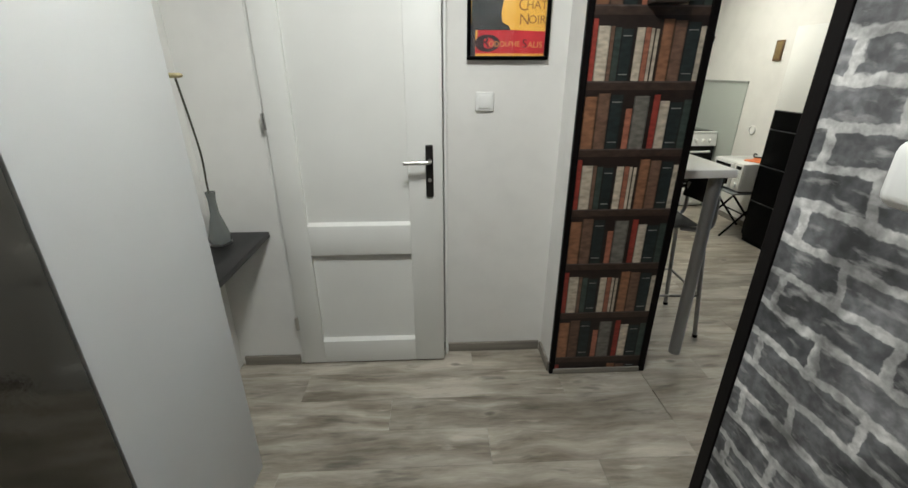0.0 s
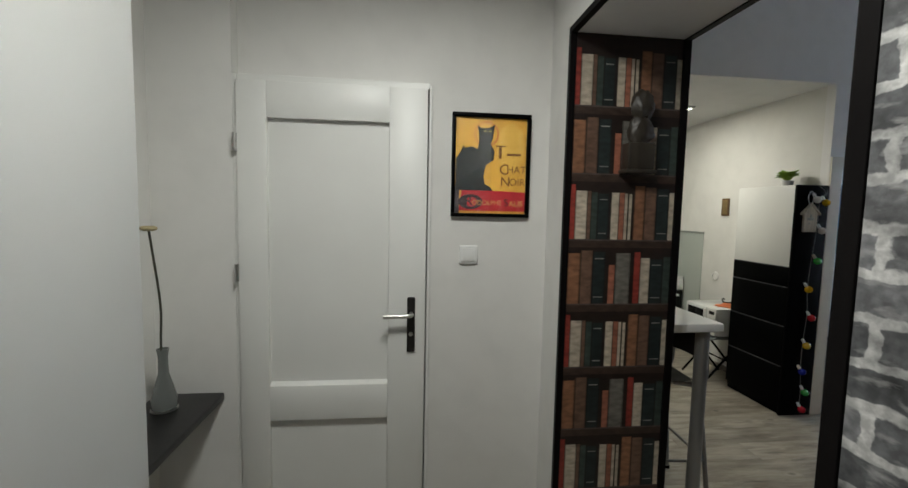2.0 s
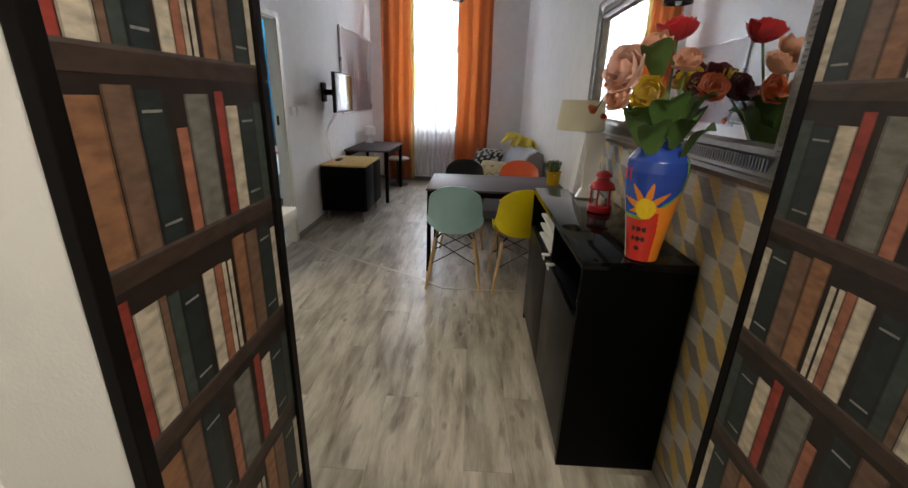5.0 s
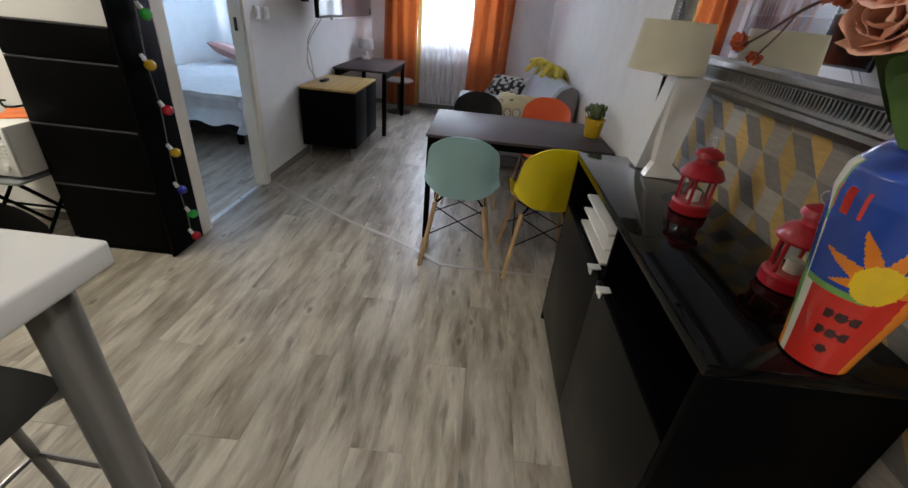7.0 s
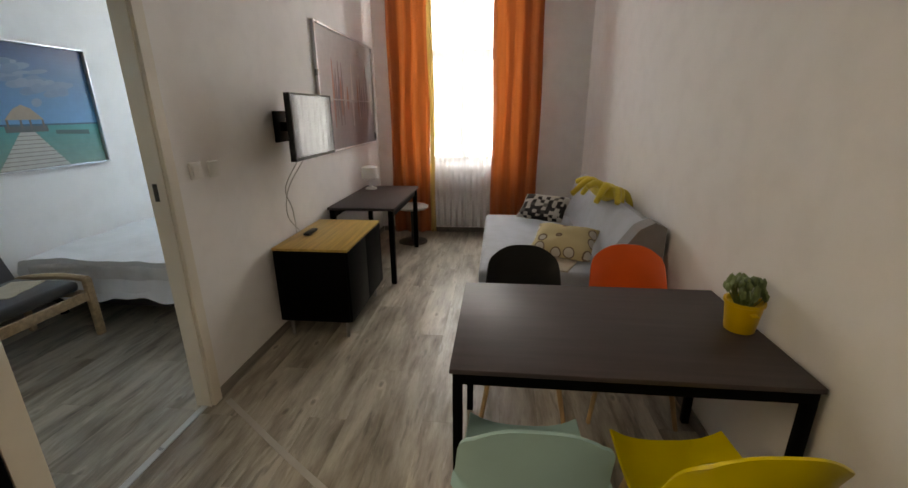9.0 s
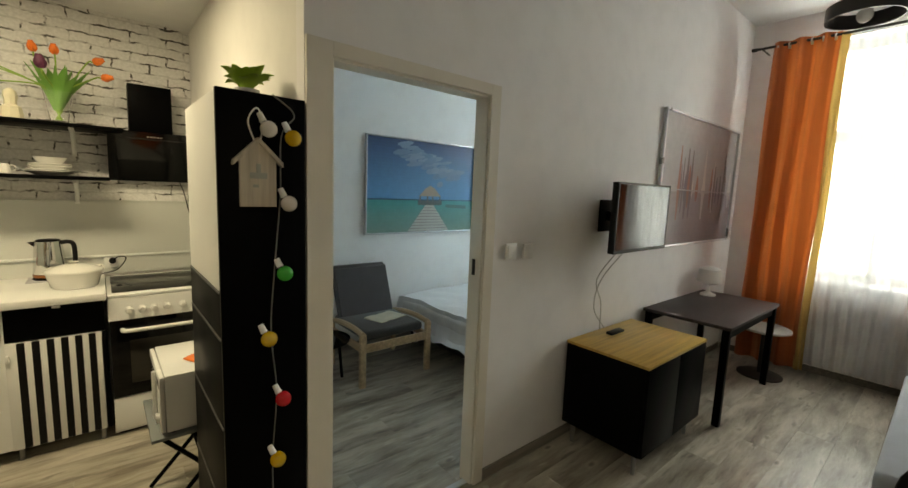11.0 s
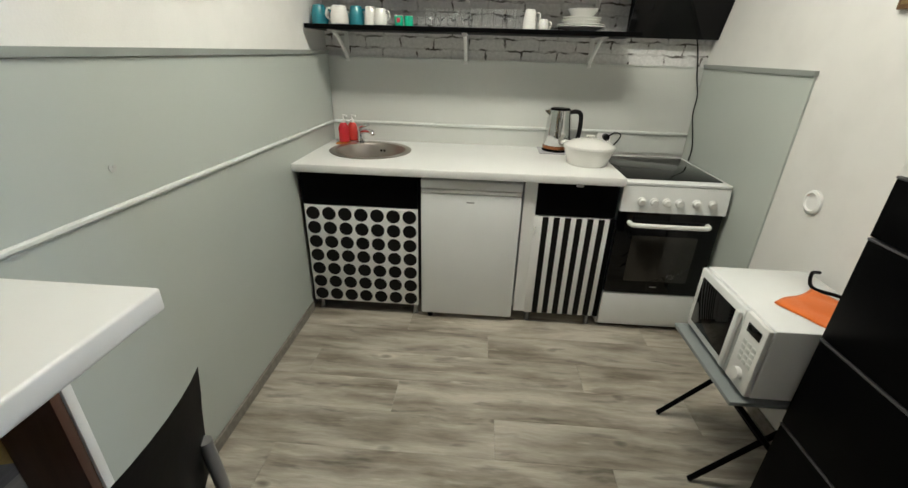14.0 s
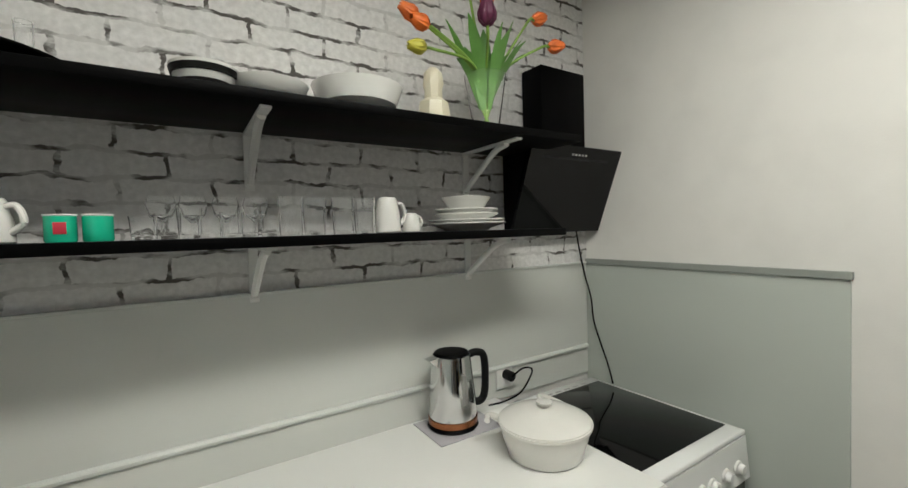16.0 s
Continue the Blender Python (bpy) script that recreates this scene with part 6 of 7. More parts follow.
for a, b, inn, al in (((-MW, -MH), (MW, -MH), (0, 1), (1, 0)), ((MW, MH), (-MW, MH), (0, -1), (-1, 0)), ((MW, -MH), (MW, MH), (-1, 0), (0, 1)), ((-MW, MH), (-MW, -MH), (1, 0), (0, -1))):
    f = part("frame", moulding(a, b, inn, al), M_PEWTER, mi, "ribbed pewter moulding")
    ln = math.dist(a, b) - 2 * 0.09
    rib = bmesh.new()
    nr = int(ln / 0.014)
    for i in range(nr):
        t = 0.09 + ln * (i + 0.5) / nr
        c = Vector((a[0], 0, a[1])) + Vector((al[0], 0, al[1])) * t + Vector((inn[0], 0, inn[1])) * 0.058
        h = 0.0035
        w = 0.022
        if al[0]:
            box(rib, c.x - h, c.x + h, 0.034, 0.0445, c.z - w, c.z + w)
        else:
            box(rib, c.x - w, c.x + w, 0.034, 0.0445, c.z - h, c.z + h)
    part("ribbing", rib, M_PEWTER, f)["kind"] = "stuff"

# painted vase with silk flowers


def painted_vase():
    m = bpy.data.materials.new("painted_glaze")
    n, l, p = nodes_of(m)
    a = n.new("ShaderNodeVertexColor")
    a.layer_name = "Col"
    g = noise_tex(n, l, 25, 5, n.new("ShaderNodeTexCoord").outputs["Object"])
    l.new(mixed(n, l, 0.25, a.outputs[0], ramp(n, l, g.outputs[0], [(0.3, 0.6), (0.7, 1.1)]), "MULTIPLY"), p.inputs["Base Color"])
    p.inputs["Roughness"].default_value = 0.25
    p.inputs["Coat Weight"].default_value = 0.4
    bumped(n, l, p, g.outputs[0], 0.15, 0.002)
    return m


pv = thing("painted_vase", pose(1.932, 1.162, 0.881), "tall vase painted with blue, red and orange sun", "vase")
prof = [(0.046, 0.0), (0.052, 0.004), (0.056, 0.04), (0.066, 0.11), (0.079, 0.19), (0.091, 0.26), (0.096, 0.30), (0.092, 0.335), (0.070, 0.365), (0.056, 0.378), (0.055, 0.390), (0.068, 0.402), (0.064, 0.405), (0.050, 0.388), (0.045, 0.30)]
NS = 200
fine = []
for (r0, z0), (r1, z1) in zip(prof, prof[1:]):
    k = max(1, int(abs(z1 - z0) / 0.0028))
    fine += [(r0 + (r1 - r0) * i / k, z0 + (z1 - z0) * i / k) for i in range(k)]
fine.append(prof[-1])
bm = bmesh.new()
lay = bm.loops.layers.float_color.new("Col")
rings = [[bm.verts.new((r * math.cos(2 * math.pi * i / NS), r * math.sin(2 * math.pi * i / NS), z)) for i in range(NS)] for r, z in fine]
BLUE, RED, ORN, YEL, WHT, GRN = (0.02, 0.06, 0.32), (0.55, 0.03, 0.02), (0.72, 0.22, 0.02), (0.75, 0.52, 0.02), (0.62, 0.60, 0.48), (0.15, 0.32, 0.08)


def glaze(a, z):
    """Painted motif by angle (degrees, 0 at the front) and height: blue sky, a rayed sun, a red panel with dark flowers."""
    u = a * 0.0015
    sun = math.hypot(u, z - 0.185)
    ray = 0.034 + 0.056 * abs((math.atan2(z - 0.185, u) * 9 / (2 * math.pi)) % 1.0 * 2 - 1) ** 1.6
    if sun < 0.034:
        return YEL
    if sun < ray and z > 0.168:
        return ORN
    edge = 0.150 + 0.0011 * a
    if z > max(edge, 0.148) + 0.012 and -70 < a < 75:
        return BLUE if not (a < -38 and 0.27 < z < 0.31 and (a + 60) % 18 < 9) else RED
    if z > max(edge, 0.148) and -70 < a < 90:
        return GRN
    if -75 < a < 38 - 90 * max(0, z - 0.10):
        if a < -58:
            return WHT if z < 0.25 else GRN
        f = math.hypot(((a + 18) % 16 - 8) * 0.0012, (z - 0.03) % 0.034 - 0.017)
        return (0.05, 0.02, 0.02) if f < 0.009 and -30 < a < 10 and 0.02 < z < 0.125 and not (z < 0.06 and abs(a + 12) > 9) else RED
    if 25 <= a < 110:
        return ORN if a < 85 else GRN if z < 0.2 else RED
    return [BLUE, WHT, RED, ORN, GRN][int((a + 360) / 33 + z * 9) % 5]


face_at = 148.0  # the sun faces the passage
for q, (ra_, rb) in enumerate(zip(rings, rings[1:])):
    for i in range(NS):
        f = bm.faces.new((ra_[i], ra_[(i + 1) % NS], rb[(i + 1) % NS], rb[i]))
        a = ((360 * (i + 0.5) / NS - face_at + 180) % 360) - 180
        c = glaze(a, fine[q][1]) if fine[q][1] < 0.345 else BLUE
        for lp in f.loops:
            lp[lay] = (*c, 1)
bm.faces.new(rings[0][::-1])
part("vase", bm, painted_vase(), pv, "painted ceramic vase body")


def rose(size, seed, petals=16):
    """A full silk bloom: rings of cupped petals."""
    rng = random.Random(seed)
    bm = bmesh.new()
    heart = bm.verts.new((0, 0, -0.05 * size))
    for i in range(petals):
        t = i / petals
        a = i * 2.4 + rng.uniform(-0.2, 0.2)
        open_ = 0.12 + 0.62 * t
        w, h = size * (0.42 + 0.50 * t), size * (0.95 - 0.12 * t)
        rows = []
        for j in range(6):
            v = j / 5
            # a cup: out, up, and a lip that curls away at the rim
            r = size * (0.06 + open_ * math.sin(min(1.0, v * 1.25) * 1.57) + 0.16 * t * max(0, v - 0.7) / 0.3)
            z = h * (v ** 1.3) - 0.10 * size * t * max(0, v - 0.8) / 0.2
            ww = w * (0.30 + 0.70 * math.sin(min(1.0, 0.15 + v) * 1.57)) * (1 - 0.45 * max(0, v - 0.8) / 0.2) * 0.75
            row = []
            for k in (-1, -0.5, 0, 0.5, 1):
                rr = r - 0.16 * k * k * size * (0.4 + open_) + 0.02 * size * rng.uniform(-1, 1) * (v > 0.6)
                row.append(bm.verts.new((rr * math.cos(a) - k * ww * math.sin(a), rr * math.sin(a) + k * ww * math.cos(a), z - 0.10 * size * k * k * v + 0.02 * size * rng.uniform(-1, 1))))
            rows.append(row)
        for r0, r1 in zip(rows, rows[1:]):
            for k in range(4):
                bm.faces.new((r0[k], r0[k + 1], r1[k + 1], r1[k]))
        for k in range(4):
            bm.faces.new((heart, rows[0][k + 1], rows[0][k]))
    return bm


silk = {k: cloth("silk_" + k, c, 200, 0.2, 0.7, 0.2) for k, c in (("red", (0.55, 0.015, 0.025)), ("peach", (0.74, 0.40, 0.26)), ("yellow", (0.66, 0.46, 0.03)), ("wine", (0.10, 0.006, 0.012)), ("rust", (0.55, 0.12, 0.03)), ("pink", (0.80, 0.50, 0.40)))}
M_SILKLEAF = plain("silk_leaf_green", (0.07, 0.14, 0.03), 0.6, 0, 0.25)
base = Vector((1.932, 1.162, 0.881))
for k, (x, y, z, s, col) in enumerate(((2.06, 1.12, 1.60, 0.064, "red"), (1.925, 1.225, 1.405, 0.058, "yellow"), (1.975, 1.285, 1.475, 0.076, "pink"), (2.02, 1.20, 1.54, 0.066, "peach"), (2.05, 1.06, 1.45, 0.056, "yellow"), (1.96, 1.30, 1.40, 0.05, "peach"), (2.10, 1.03, 1.47, 0.06, "wine"), (1.99, 1.04, 1.43, 0.055, "wine"), (1.88, 1.07, 1.43, 0.045, "rust"), (1.95, 1.12, 1.50, 0.05, "peach"))):
    p = Vector((x, y, z)) - base
    s *= 1.15
    d = Vector((p.x * 1.5 - 0.22, p.y + 0.16, 0.10 if z < 1.5 else 0.30 if col != "red" else 0.75)).normalized()
    part("stem", tube(bend([(0.2 * p.x, 0.2 * p.y, 0.30), (0.35 * p.x, 0.35 * p.y, 0.42), tuple(p)]), 0.004, 6), M_SILKLEAF, pv)
    b = part("bloom", rose(s, k), silk[col], pv, "full " + ("dark wine red" if col == "wine" else col) + " silk bloom")
    b.matrix_local = Matrix.Translation(p - d * s * 0.3) @ d.to_track_quat("Z", "Y").to_matrix().to_4x4()
# a thin arching sprig with loose rust-orange blossoms
twig = [(0.05, 0.02, 0.40), (0.10, 0.05, 0.56), (0.20, 0.11, 0.55), (0.33, 0.12, 0.49), (0.41, 0.108, 0.465)]
part("sprig", tube(bend(twig), 0.0028, 6), plain("brown_twig", (0.10, 0.05, 0.03), 0.6), pv, "thin brown twig")
part("sprig", tube(bend([(0.26, 0.115, 0.525), (0.36, 0.075, 0.49), (0.43, 0.06, 0.45)]), 0.002, 6), plain("brown_side_twig", (0.10, 0.05, 0.03), 0.6), pv, "thin brown twig")
for k, (p, size) in enumerate((((0.41, 0.108, 0.468), 0.026), ((0.385, 0.125, 0.480), 0.020), ((0.43, 0.058, 0.448), 0.022), ((0.20, 0.12, 0.565), 0.028), ((0.14, 0.09, 0.585), 0.032), ((0.24, 0.06, 0.56), 0.022))):
    b = part("blossom", rose(size, 40 + k, 6), silk["rust"], pv, "small rust-orange silk blossom")
    b.matrix_local = Matrix.Translation(p) @ Vector((-0.5, 0.6, 0.3 - 0.2 * k)).to_track_quat("Z", "Y").to_matrix().to_4x4()
for i in range(16):
    a, r = lr.uniform(0, 6.28), lr.uniform(0.10, 0.19)
    bm = bmesh.new()
    z = lr.uniform(0.42, 0.54) if i else 0.66
    leaf(bm, (0.45 * r * math.cos(a), 0.45 * r * math.sin(a), z - 0.09), (r * math.cos(a), r * math.sin(a) * 0.85, z), lr.uniform(0.08, 0.13), 0.03)
    part("leaf", bm, M_SILKLEAF, pv)


def lantern(x, y, rz, label):
    t = thing("lantern", pose(x, y, 0.881, 0, 0, rz), label, "lantern", "red lanterns")
    M_R = plain("red_enamel", (0.40, 0.008, 0.02), 0.3, 0, 0.1, coat=0.3)
    part("base", lathe([(0.052, 0), (0.056, 0.004), (0.056, 0.030), (0.050, 0.036), (0, 0.036)], 30), M_R, t)
    for i in range(5):
        a = i * 2 * math.pi / 5
        part("post", tube([(0.046 * math.cos(a), 0.046 * math.sin(a), 0.034), (0.046 * math.cos(a), 0.046 * math.sin(a), 0.115)], 0.005, 8), M_R, t)
    g = part("chimney_glass", lathe([(0.040, 0.037), (0.040, 0.112), (0.038, 0.112), (0.038, 0.037)], 24, close=True), M_GLASS, t)
    g.visible_shadow = False
    part("roof", lathe([(0.060, 0.112), (0.062, 0.118), (0.050, 0.140), (0.030, 0.152), (0.028, 0.166), (0.040, 0.172), (0.036, 0.186), (0.012, 0.198), (0, 0.199)], 30), M_R, t)
    part("ring", tube([(0.02 * math.cos(q), 0, 0.212 + 0.016 * math.sin(q)) for q in np.linspace(0, 2 * math.pi, 18, endpoint=False)], 0.002, 6, closed=True), M_STEEL, t)
    part("candle", lathe([(0.018, 0.037), (0.018, 0.065), (0, 0.065)], 16), plain("wax", (0.65, 0.6, 0.5), 0.6), t)


lantern(2.56, 1.13, 0, "small red metal tealight lantern with glass")
lantern(2.17, 1.07, 30, "small red metal tealight lantern with glass")

tl = thing("table_lamp", pose(2.965, 1.15, 0.881), "white table lamp with faceted base and pale shade", "lamp")
M_SHADE = cloth("cream_lampshade", (0.66, 0.62, 0.48), 300, 0.06, 0.8, 0.25)
part("base", ring_mesh(ring_mesh(bmesh.new(), [[(x0, y0, z), (x1, y0, z), (x1, y1, z), (x0, y1, z)] for x0, x1, y0, y1, z in ((-0.11, -0.07, -0.13, 0.025, 0.0), (-0.08, -0.04, -0.075, -0.01, 0.045), (-0.10, -0.01, -0.10, 0.01, 0.345))]),
     [[(x0, y0, z), (x1, y0, z), (x1, y1, z), (x0, y1, z)] for x0, x1, y0, y1, z in ((-0.005, 0.105, -0.105, 0.022, 0.0), (-0.085, -0.005, -0.09, 0.008, 0.344))]), M_WHITE, tl, "white folded lamp base on two leaning legs")
part("neck", tube([(-0.03, -0.02, 0.34), (0.0, 0.015, 0.37), (0.005, 0.02, 0.46)], 0.012, 12), M_STEEL, tl)
part("shade", lathe([(0.128, 0.352), (0.114, 0.508), (0.111, 0.508), (0.125, 0.352)], 44, at=(0.005, 0.02, 0), close=True), M_SHADE, tl, "pale cream fabric shade")
part("spider", tube([(-0.110, 0.02, 0.46), (0.120, 0.02, 0.46)], 0.003, 6), M_STEEL, tl)

# dining table and chairs
dt = thing("dining_table", pose(4.147, 1.545, 0), "dark dining table with thin square black legs", "table")
part("tabletop", B(-0.36, 0.36, -0.555, 0.56, 0.682, 0.70, 0.003), M_TABLETOP, dt, "dark veneered tabletop")
part("apron", boxes((-0.35, 0.35, -0.545, -0.525, 0.64, 0.681), (-0.35, 0.35, 0.53, 0.55, 0.64, 0.681), (-0.35, -0.33, -0.525, 0.53, 0.64, 0.681), (0.33, 0.35, -0.525, 0.53, 0.64, 0.681)), M_BLACK, dt)
for sx in (-0.335, 0.335):
    for sy in (-0.53, 0.535):
        part("leg", B(sx - 0.016, sx + 0.016, sy - 0.016, sy + 0.016, 0, 0.64, 0.002), M_BLACK, dt)


def shell_chair(m, mat, label, leg_mat):
    """Moulded shell on splayed wooden legs with a wire brace; it faces +y."""
    c = thing("shell_chair", m, label, "chair", "chairs round the table")
    bm = bmesh.new()
    n, k = 16, 22
    vs = []
    for i in range(n + 1):
        u = -1 + 2 * i / n
        row = []
        for j in range(k + 1):
            v = j / k
            if v < 0.5:
                t = v / 0.5
                y, z, w = 0.215 - 0.40 * t, 0.435 - 0.030 * math.sin(math.pi * t) - 0.018 * (1 - t) ** 3, 0.205 + 0.030 * t
            else:
                t = (v - 0.5) / 0.5
                y, z, w = -0.185 - 0.065 * t, 0.435 + 0.365 * t, (0.235 - 0.035 * t) * (1 - max(0, (t - 0.6) / 0.4) ** 4 * 0.20)
            rim = abs(u) ** 3.0
            lift = rim * (0.045 + 0.050 * math.exp(-((v - 0.52) / 0.17) ** 2))
            fwd = rim * 0.085 * (1 / (1 + math.exp(-(v - 0.52) * 16))) * (1 - 0.8 * max(0, (v - 0.6) / 0.4))
            row.append(bm.verts.new((u * w * 0.9, y + fwd, z + lift * (1 if v < 0.5 else math.exp(-((v - 0.5) / 0.14) ** 2)) - abs(u) ** 3 * 0.045 * max(0, (v - 0.75) / 0.25) ** 2)))
        vs.append(row)
    for i in range(n):
        for j in range(k):
            bm.faces.new((vs[i][j], vs[i + 1][j], vs[i + 1][j + 1], vs[i][j + 1]))
    bmesh.ops.recalc_face_normals(bm, faces=bm.faces)
    bmesh.ops.solidify(bm, geom=bm.faces[:], thickness=0.008)
    part("shell", bm, mat, c)
    top = {}
    for sx in (-1, 1):
        for sy in (-1, 1):
            a, b = Vector((sx * 0.14, sy * 0.12 - 0.01, 0.385)), Vector((sx * 0.205, sy * 0.205 - 0.015, 0.0))
            top[sx, sy] = (a, b)
            part("leg", tube([b, a.lerp(b, 0.35), a], 0.011, 12, r1=0.015), leg_mat, c)
            part("mount", tube([a + Vector((0, 0, -0.01)), (sx * 0.10, sy * 0.09 - 0.01, 0.412)], 0.006, 8), M_BLACK, c)
    for p, q in (((-1, -1), (1, -1)), ((-1, 1), (1, 1)), ((-1, -1), (-1, 1)), ((1, -1), (1, 1))):
        for e in (0, 1):
            a, b = top[p], top[q]
            part("wire", tube([a[0].lerp(a[1], 0.05 if e else 0.50), b[0].lerp(b[1], 0.50 if e else 0.05)], 0.0035, 6), M_BLACK, c)
    return c


shell_chair(pose(3.665, 1.86, 0, 0, 0, -90), M_TEAL, "pale teal shell chair on beech legs", M_BEECH)
shell_chair(pose(3.64, 1.375, 0, 0, 0, -86), M_YELLOW, "yellow shell chair on beech legs", M_BEECH)
shell_chair(pose(4.555, 1.82, 0, 0, 0, 90), M_BLACKPLASTIC, "black shell chair on beech legs", M_BEECH)
shell_chair(pose(4.61, 1.28, 0, 0, 0, 88), M_ORANGE, "orange-red shell chair on beech legs", M_BEECH)

yp = thing("potted_plant", pose(4.142, 1.06, 0.701), "leafy succulent in a yellow metal pot", "plant")
part("pot", lathe([(0.048, 0), (0.050, 0.003), (0.062, 0.105), (0.067, 0.108), (0.067, 0.118), (0.060, 0.118), (0.056, 0.10), (0, 0.095)], 32), plain("yellow_enamel", (0.66, 0.42, 0.01), 0.4), yp)
part("ear", B(-0.085, -0.062, -0.012, 0.012, 0.085, 0.092, 0.002), plain("yellow_tab", (0.66, 0.42, 0.01), 0.4), yp)
M_SUCC = plain("grey_green_leaf", (0.12, 0.17, 0.06), 0.55, 0, 0.3)
for i in range(46):
    a, r, bm = lr.uniform(0, 6.28), lr.uniform(0.015, 0.085), bmesh.new()
    z = 0.20 - 0.9 * r * lr.uniform(0.3, 0.8)
    blob(0.016, 0.010, 0.020, (r * math.cos(a), r * math.sin(a), z), 0.25, 1, i, bm)
    tube([(0.4 * r * math.cos(a), 0.4 * r * math.sin(a), 0.095), (r * math.cos(a), r * math.sin(a), z)], 0.002, 5, bm)
    part("leaf", bm, M_SUCC, yp)

# pendant and spot lamps
pd = thing("pendant_lamp", pose(3.295, 2.24, 2.135), "wide dark conical pendant lamp, lit, hanging on a cord", "pendant lamp")
part("shade", lathe([(0.262, -0.012), (0.265, -0.004), (0.18, 0.062), (0.035, 0.150), (0.028, 0.175), (0.018, 0.178), (0.025, 0.148), (0.17, 0.058), (0.24, 0.012), (0.205, 0.004), (0.205, -0.012)], 56, close=True), plain("dark_brown_shade", (0.085, 0.058, 0.042), 0.5), pd)
part("diffuser", lathe([(0.203, -0.004), (0.19, -0.010), (0.0, -0.012)], 48), emitter("pendant_diffuser", (1.0, 0.90, 0.74), 4.0), pd, "glowing opal diffuser")
part("cord", tube([(0, 0, 0.17), (0, 0, 1.00)], 0.0035, 8), M_BLACK, pd)
part("ceiling_cup", lathe([(0.05, 1.034), (0.05, 1.01), (0.02, 0.995), (0, 0.995)], 24), M_BLACK, pd)

cs = thing("ceiling_lamp", pose(6.28, 2.19, 3.168), "black ceiling lamp with jointed arms and drum heads", "ceiling lamp")
part("canopy", lathe([(0.09, 0), (0.09, -0.035), (0.02, -0.045), (0, -0.045)], 28), M_DARKMETAL, cs)
for pts in ([(0.0, 0.04, -0.04), (0.0, 0.05, -0.40), (-0.30, 0.17, -0.43), (-0.48, 0.25, -0.44)], [(0.0, 0.0, -0.04), (-0.02, 0.02, -0.50), (-0.25, 0.12, -0.62), (-0.43, 0.204, -0.70)], [(0.0, -0.03, -0.04), (0.0, -0.04, -0.50), (-0.08, -0.18, -0.55), (-0.08, -0.19, -0.60)]):
    part("arm", tube(pts, 0.008, 8), M_DARKMETAL, cs)
for (x, y, z), r, h in (((-0.48, 0.25, -0.478), 0.15, 0.10), ((-0.43, 0.204, -0.722), 0.150, 0.065), ((-0.08, -0.19, -0.66), 0.075, 0.11)):
    hd_ = part("drum_head", lathe([(r, -h / 2), (r, h / 2), (r * 0.3 if h > 0.08 else r - 0.006, h / 2 + 0.004), (r * 0.25 if h > 0.08 else r - 0.006, h / 2), (r - 0.008, h / 2 - 0.006), (r - 0.008, -h / 2)], 36, at=(x, y, z), close=True), M_DARKMETAL, cs)
    part("spokes", tube([(x - r, y, z + h / 2 - 0.01), (x + r, y, z + h / 2 - 0.01)], 0.004, 6, tube([(x, y - r, z + h / 2 - 0.01), (x, y + r, z + h / 2 - 0.01)], 0.004, 6)), M_DARKMETAL, hd_)
    part("bulb", blob(0.032, 0.032, 0.036, (x, y, z - h * 0.25), 0, 3), plain("opal_bulb", (0.7, 0.7, 0.68), 0.2), hd_)
    part("holder", tube([(x, y, z), (x, y, z + h / 2 + 0.045)], 0.02, 14), M_DARKMETAL, hd_)

# television wall
tvs = thing("television", pose(5.515, 3.215, 1.39, 0, 0, 0.8), "flat black television on a wall arm", "television")
part("case", B(-0.335, 0.335, 0.006, 0.040, -0.205, 0.205, 0.005), M_BLACKPLASTIC, tvs)
part("bezel", boxes((-0.335, 0.335, 0, 0.006, 0.192, 0.205), (-0.335, 0.335, 0, 0.006, -0.205, -0.185), (-0.335, -0.322, 0, 0.006, -0.185, 0.192), (0.322, 0.335, 0, 0.006, -0.185, 0.192)), M_BLACKPLASTIC, tvs)
part("screen", B(-0.322, 0.322, 0.002, 0.006, -0.185, 0.192, 0), M_GLOSSBLACK, tvs, "dark glossy screen")
part("wall_arm", boxes((-0.12, 0.02, 0.042, 0.07, -0.08, 0.08), (-0.10, -0.06, 0.07, 0.20, -0.03, 0.03), (-0.16, 0.0, 0.20, 0.214, -0.10, 0.10), bevel=0.003), M_BLACK, tvs, "black pivoting wall arm")
for k, pts in enumerate((((5.36, 3.28, 1.19), (5.30, 3.37, 1.0), (5.42, 3.40, 0.83), (5.38, 3.37, 0.665)), ((5.45, 3.28, 1.19), (5.40, 3.40, 0.98), (5.36, 3.41, 0.80), (5.45, 3.38, 0.66)))):
    o = link("cable", tube(bend(pts), 0.0035, 7), plain("pale_cable", (0.45, 0.44, 0.42), 0.5), None)
    tagged(o, "thin pale cable hanging from the television", "cable", "television cables")
wa = thing("framed_art", pose(6.898, 3.438, 1.652), "large silver-framed misty harbour picture", "picture")
AW, AH = 0.778, 0.516
bm = bmesh.new()
for b in ((-AW, AW, -0.03, 0, AH - 0.018, AH), (-AW, AW, -0.03, 0, -AH, -AH + 0.018), (-AW, -AW + 0.018, -0.03, 0, -AH + 0.018, AH - 0.018), (AW - 0.018, AW, -0.03, 0, -AH + 0.018, AH - 0.018)):
    box(bm, *b, 0.002)
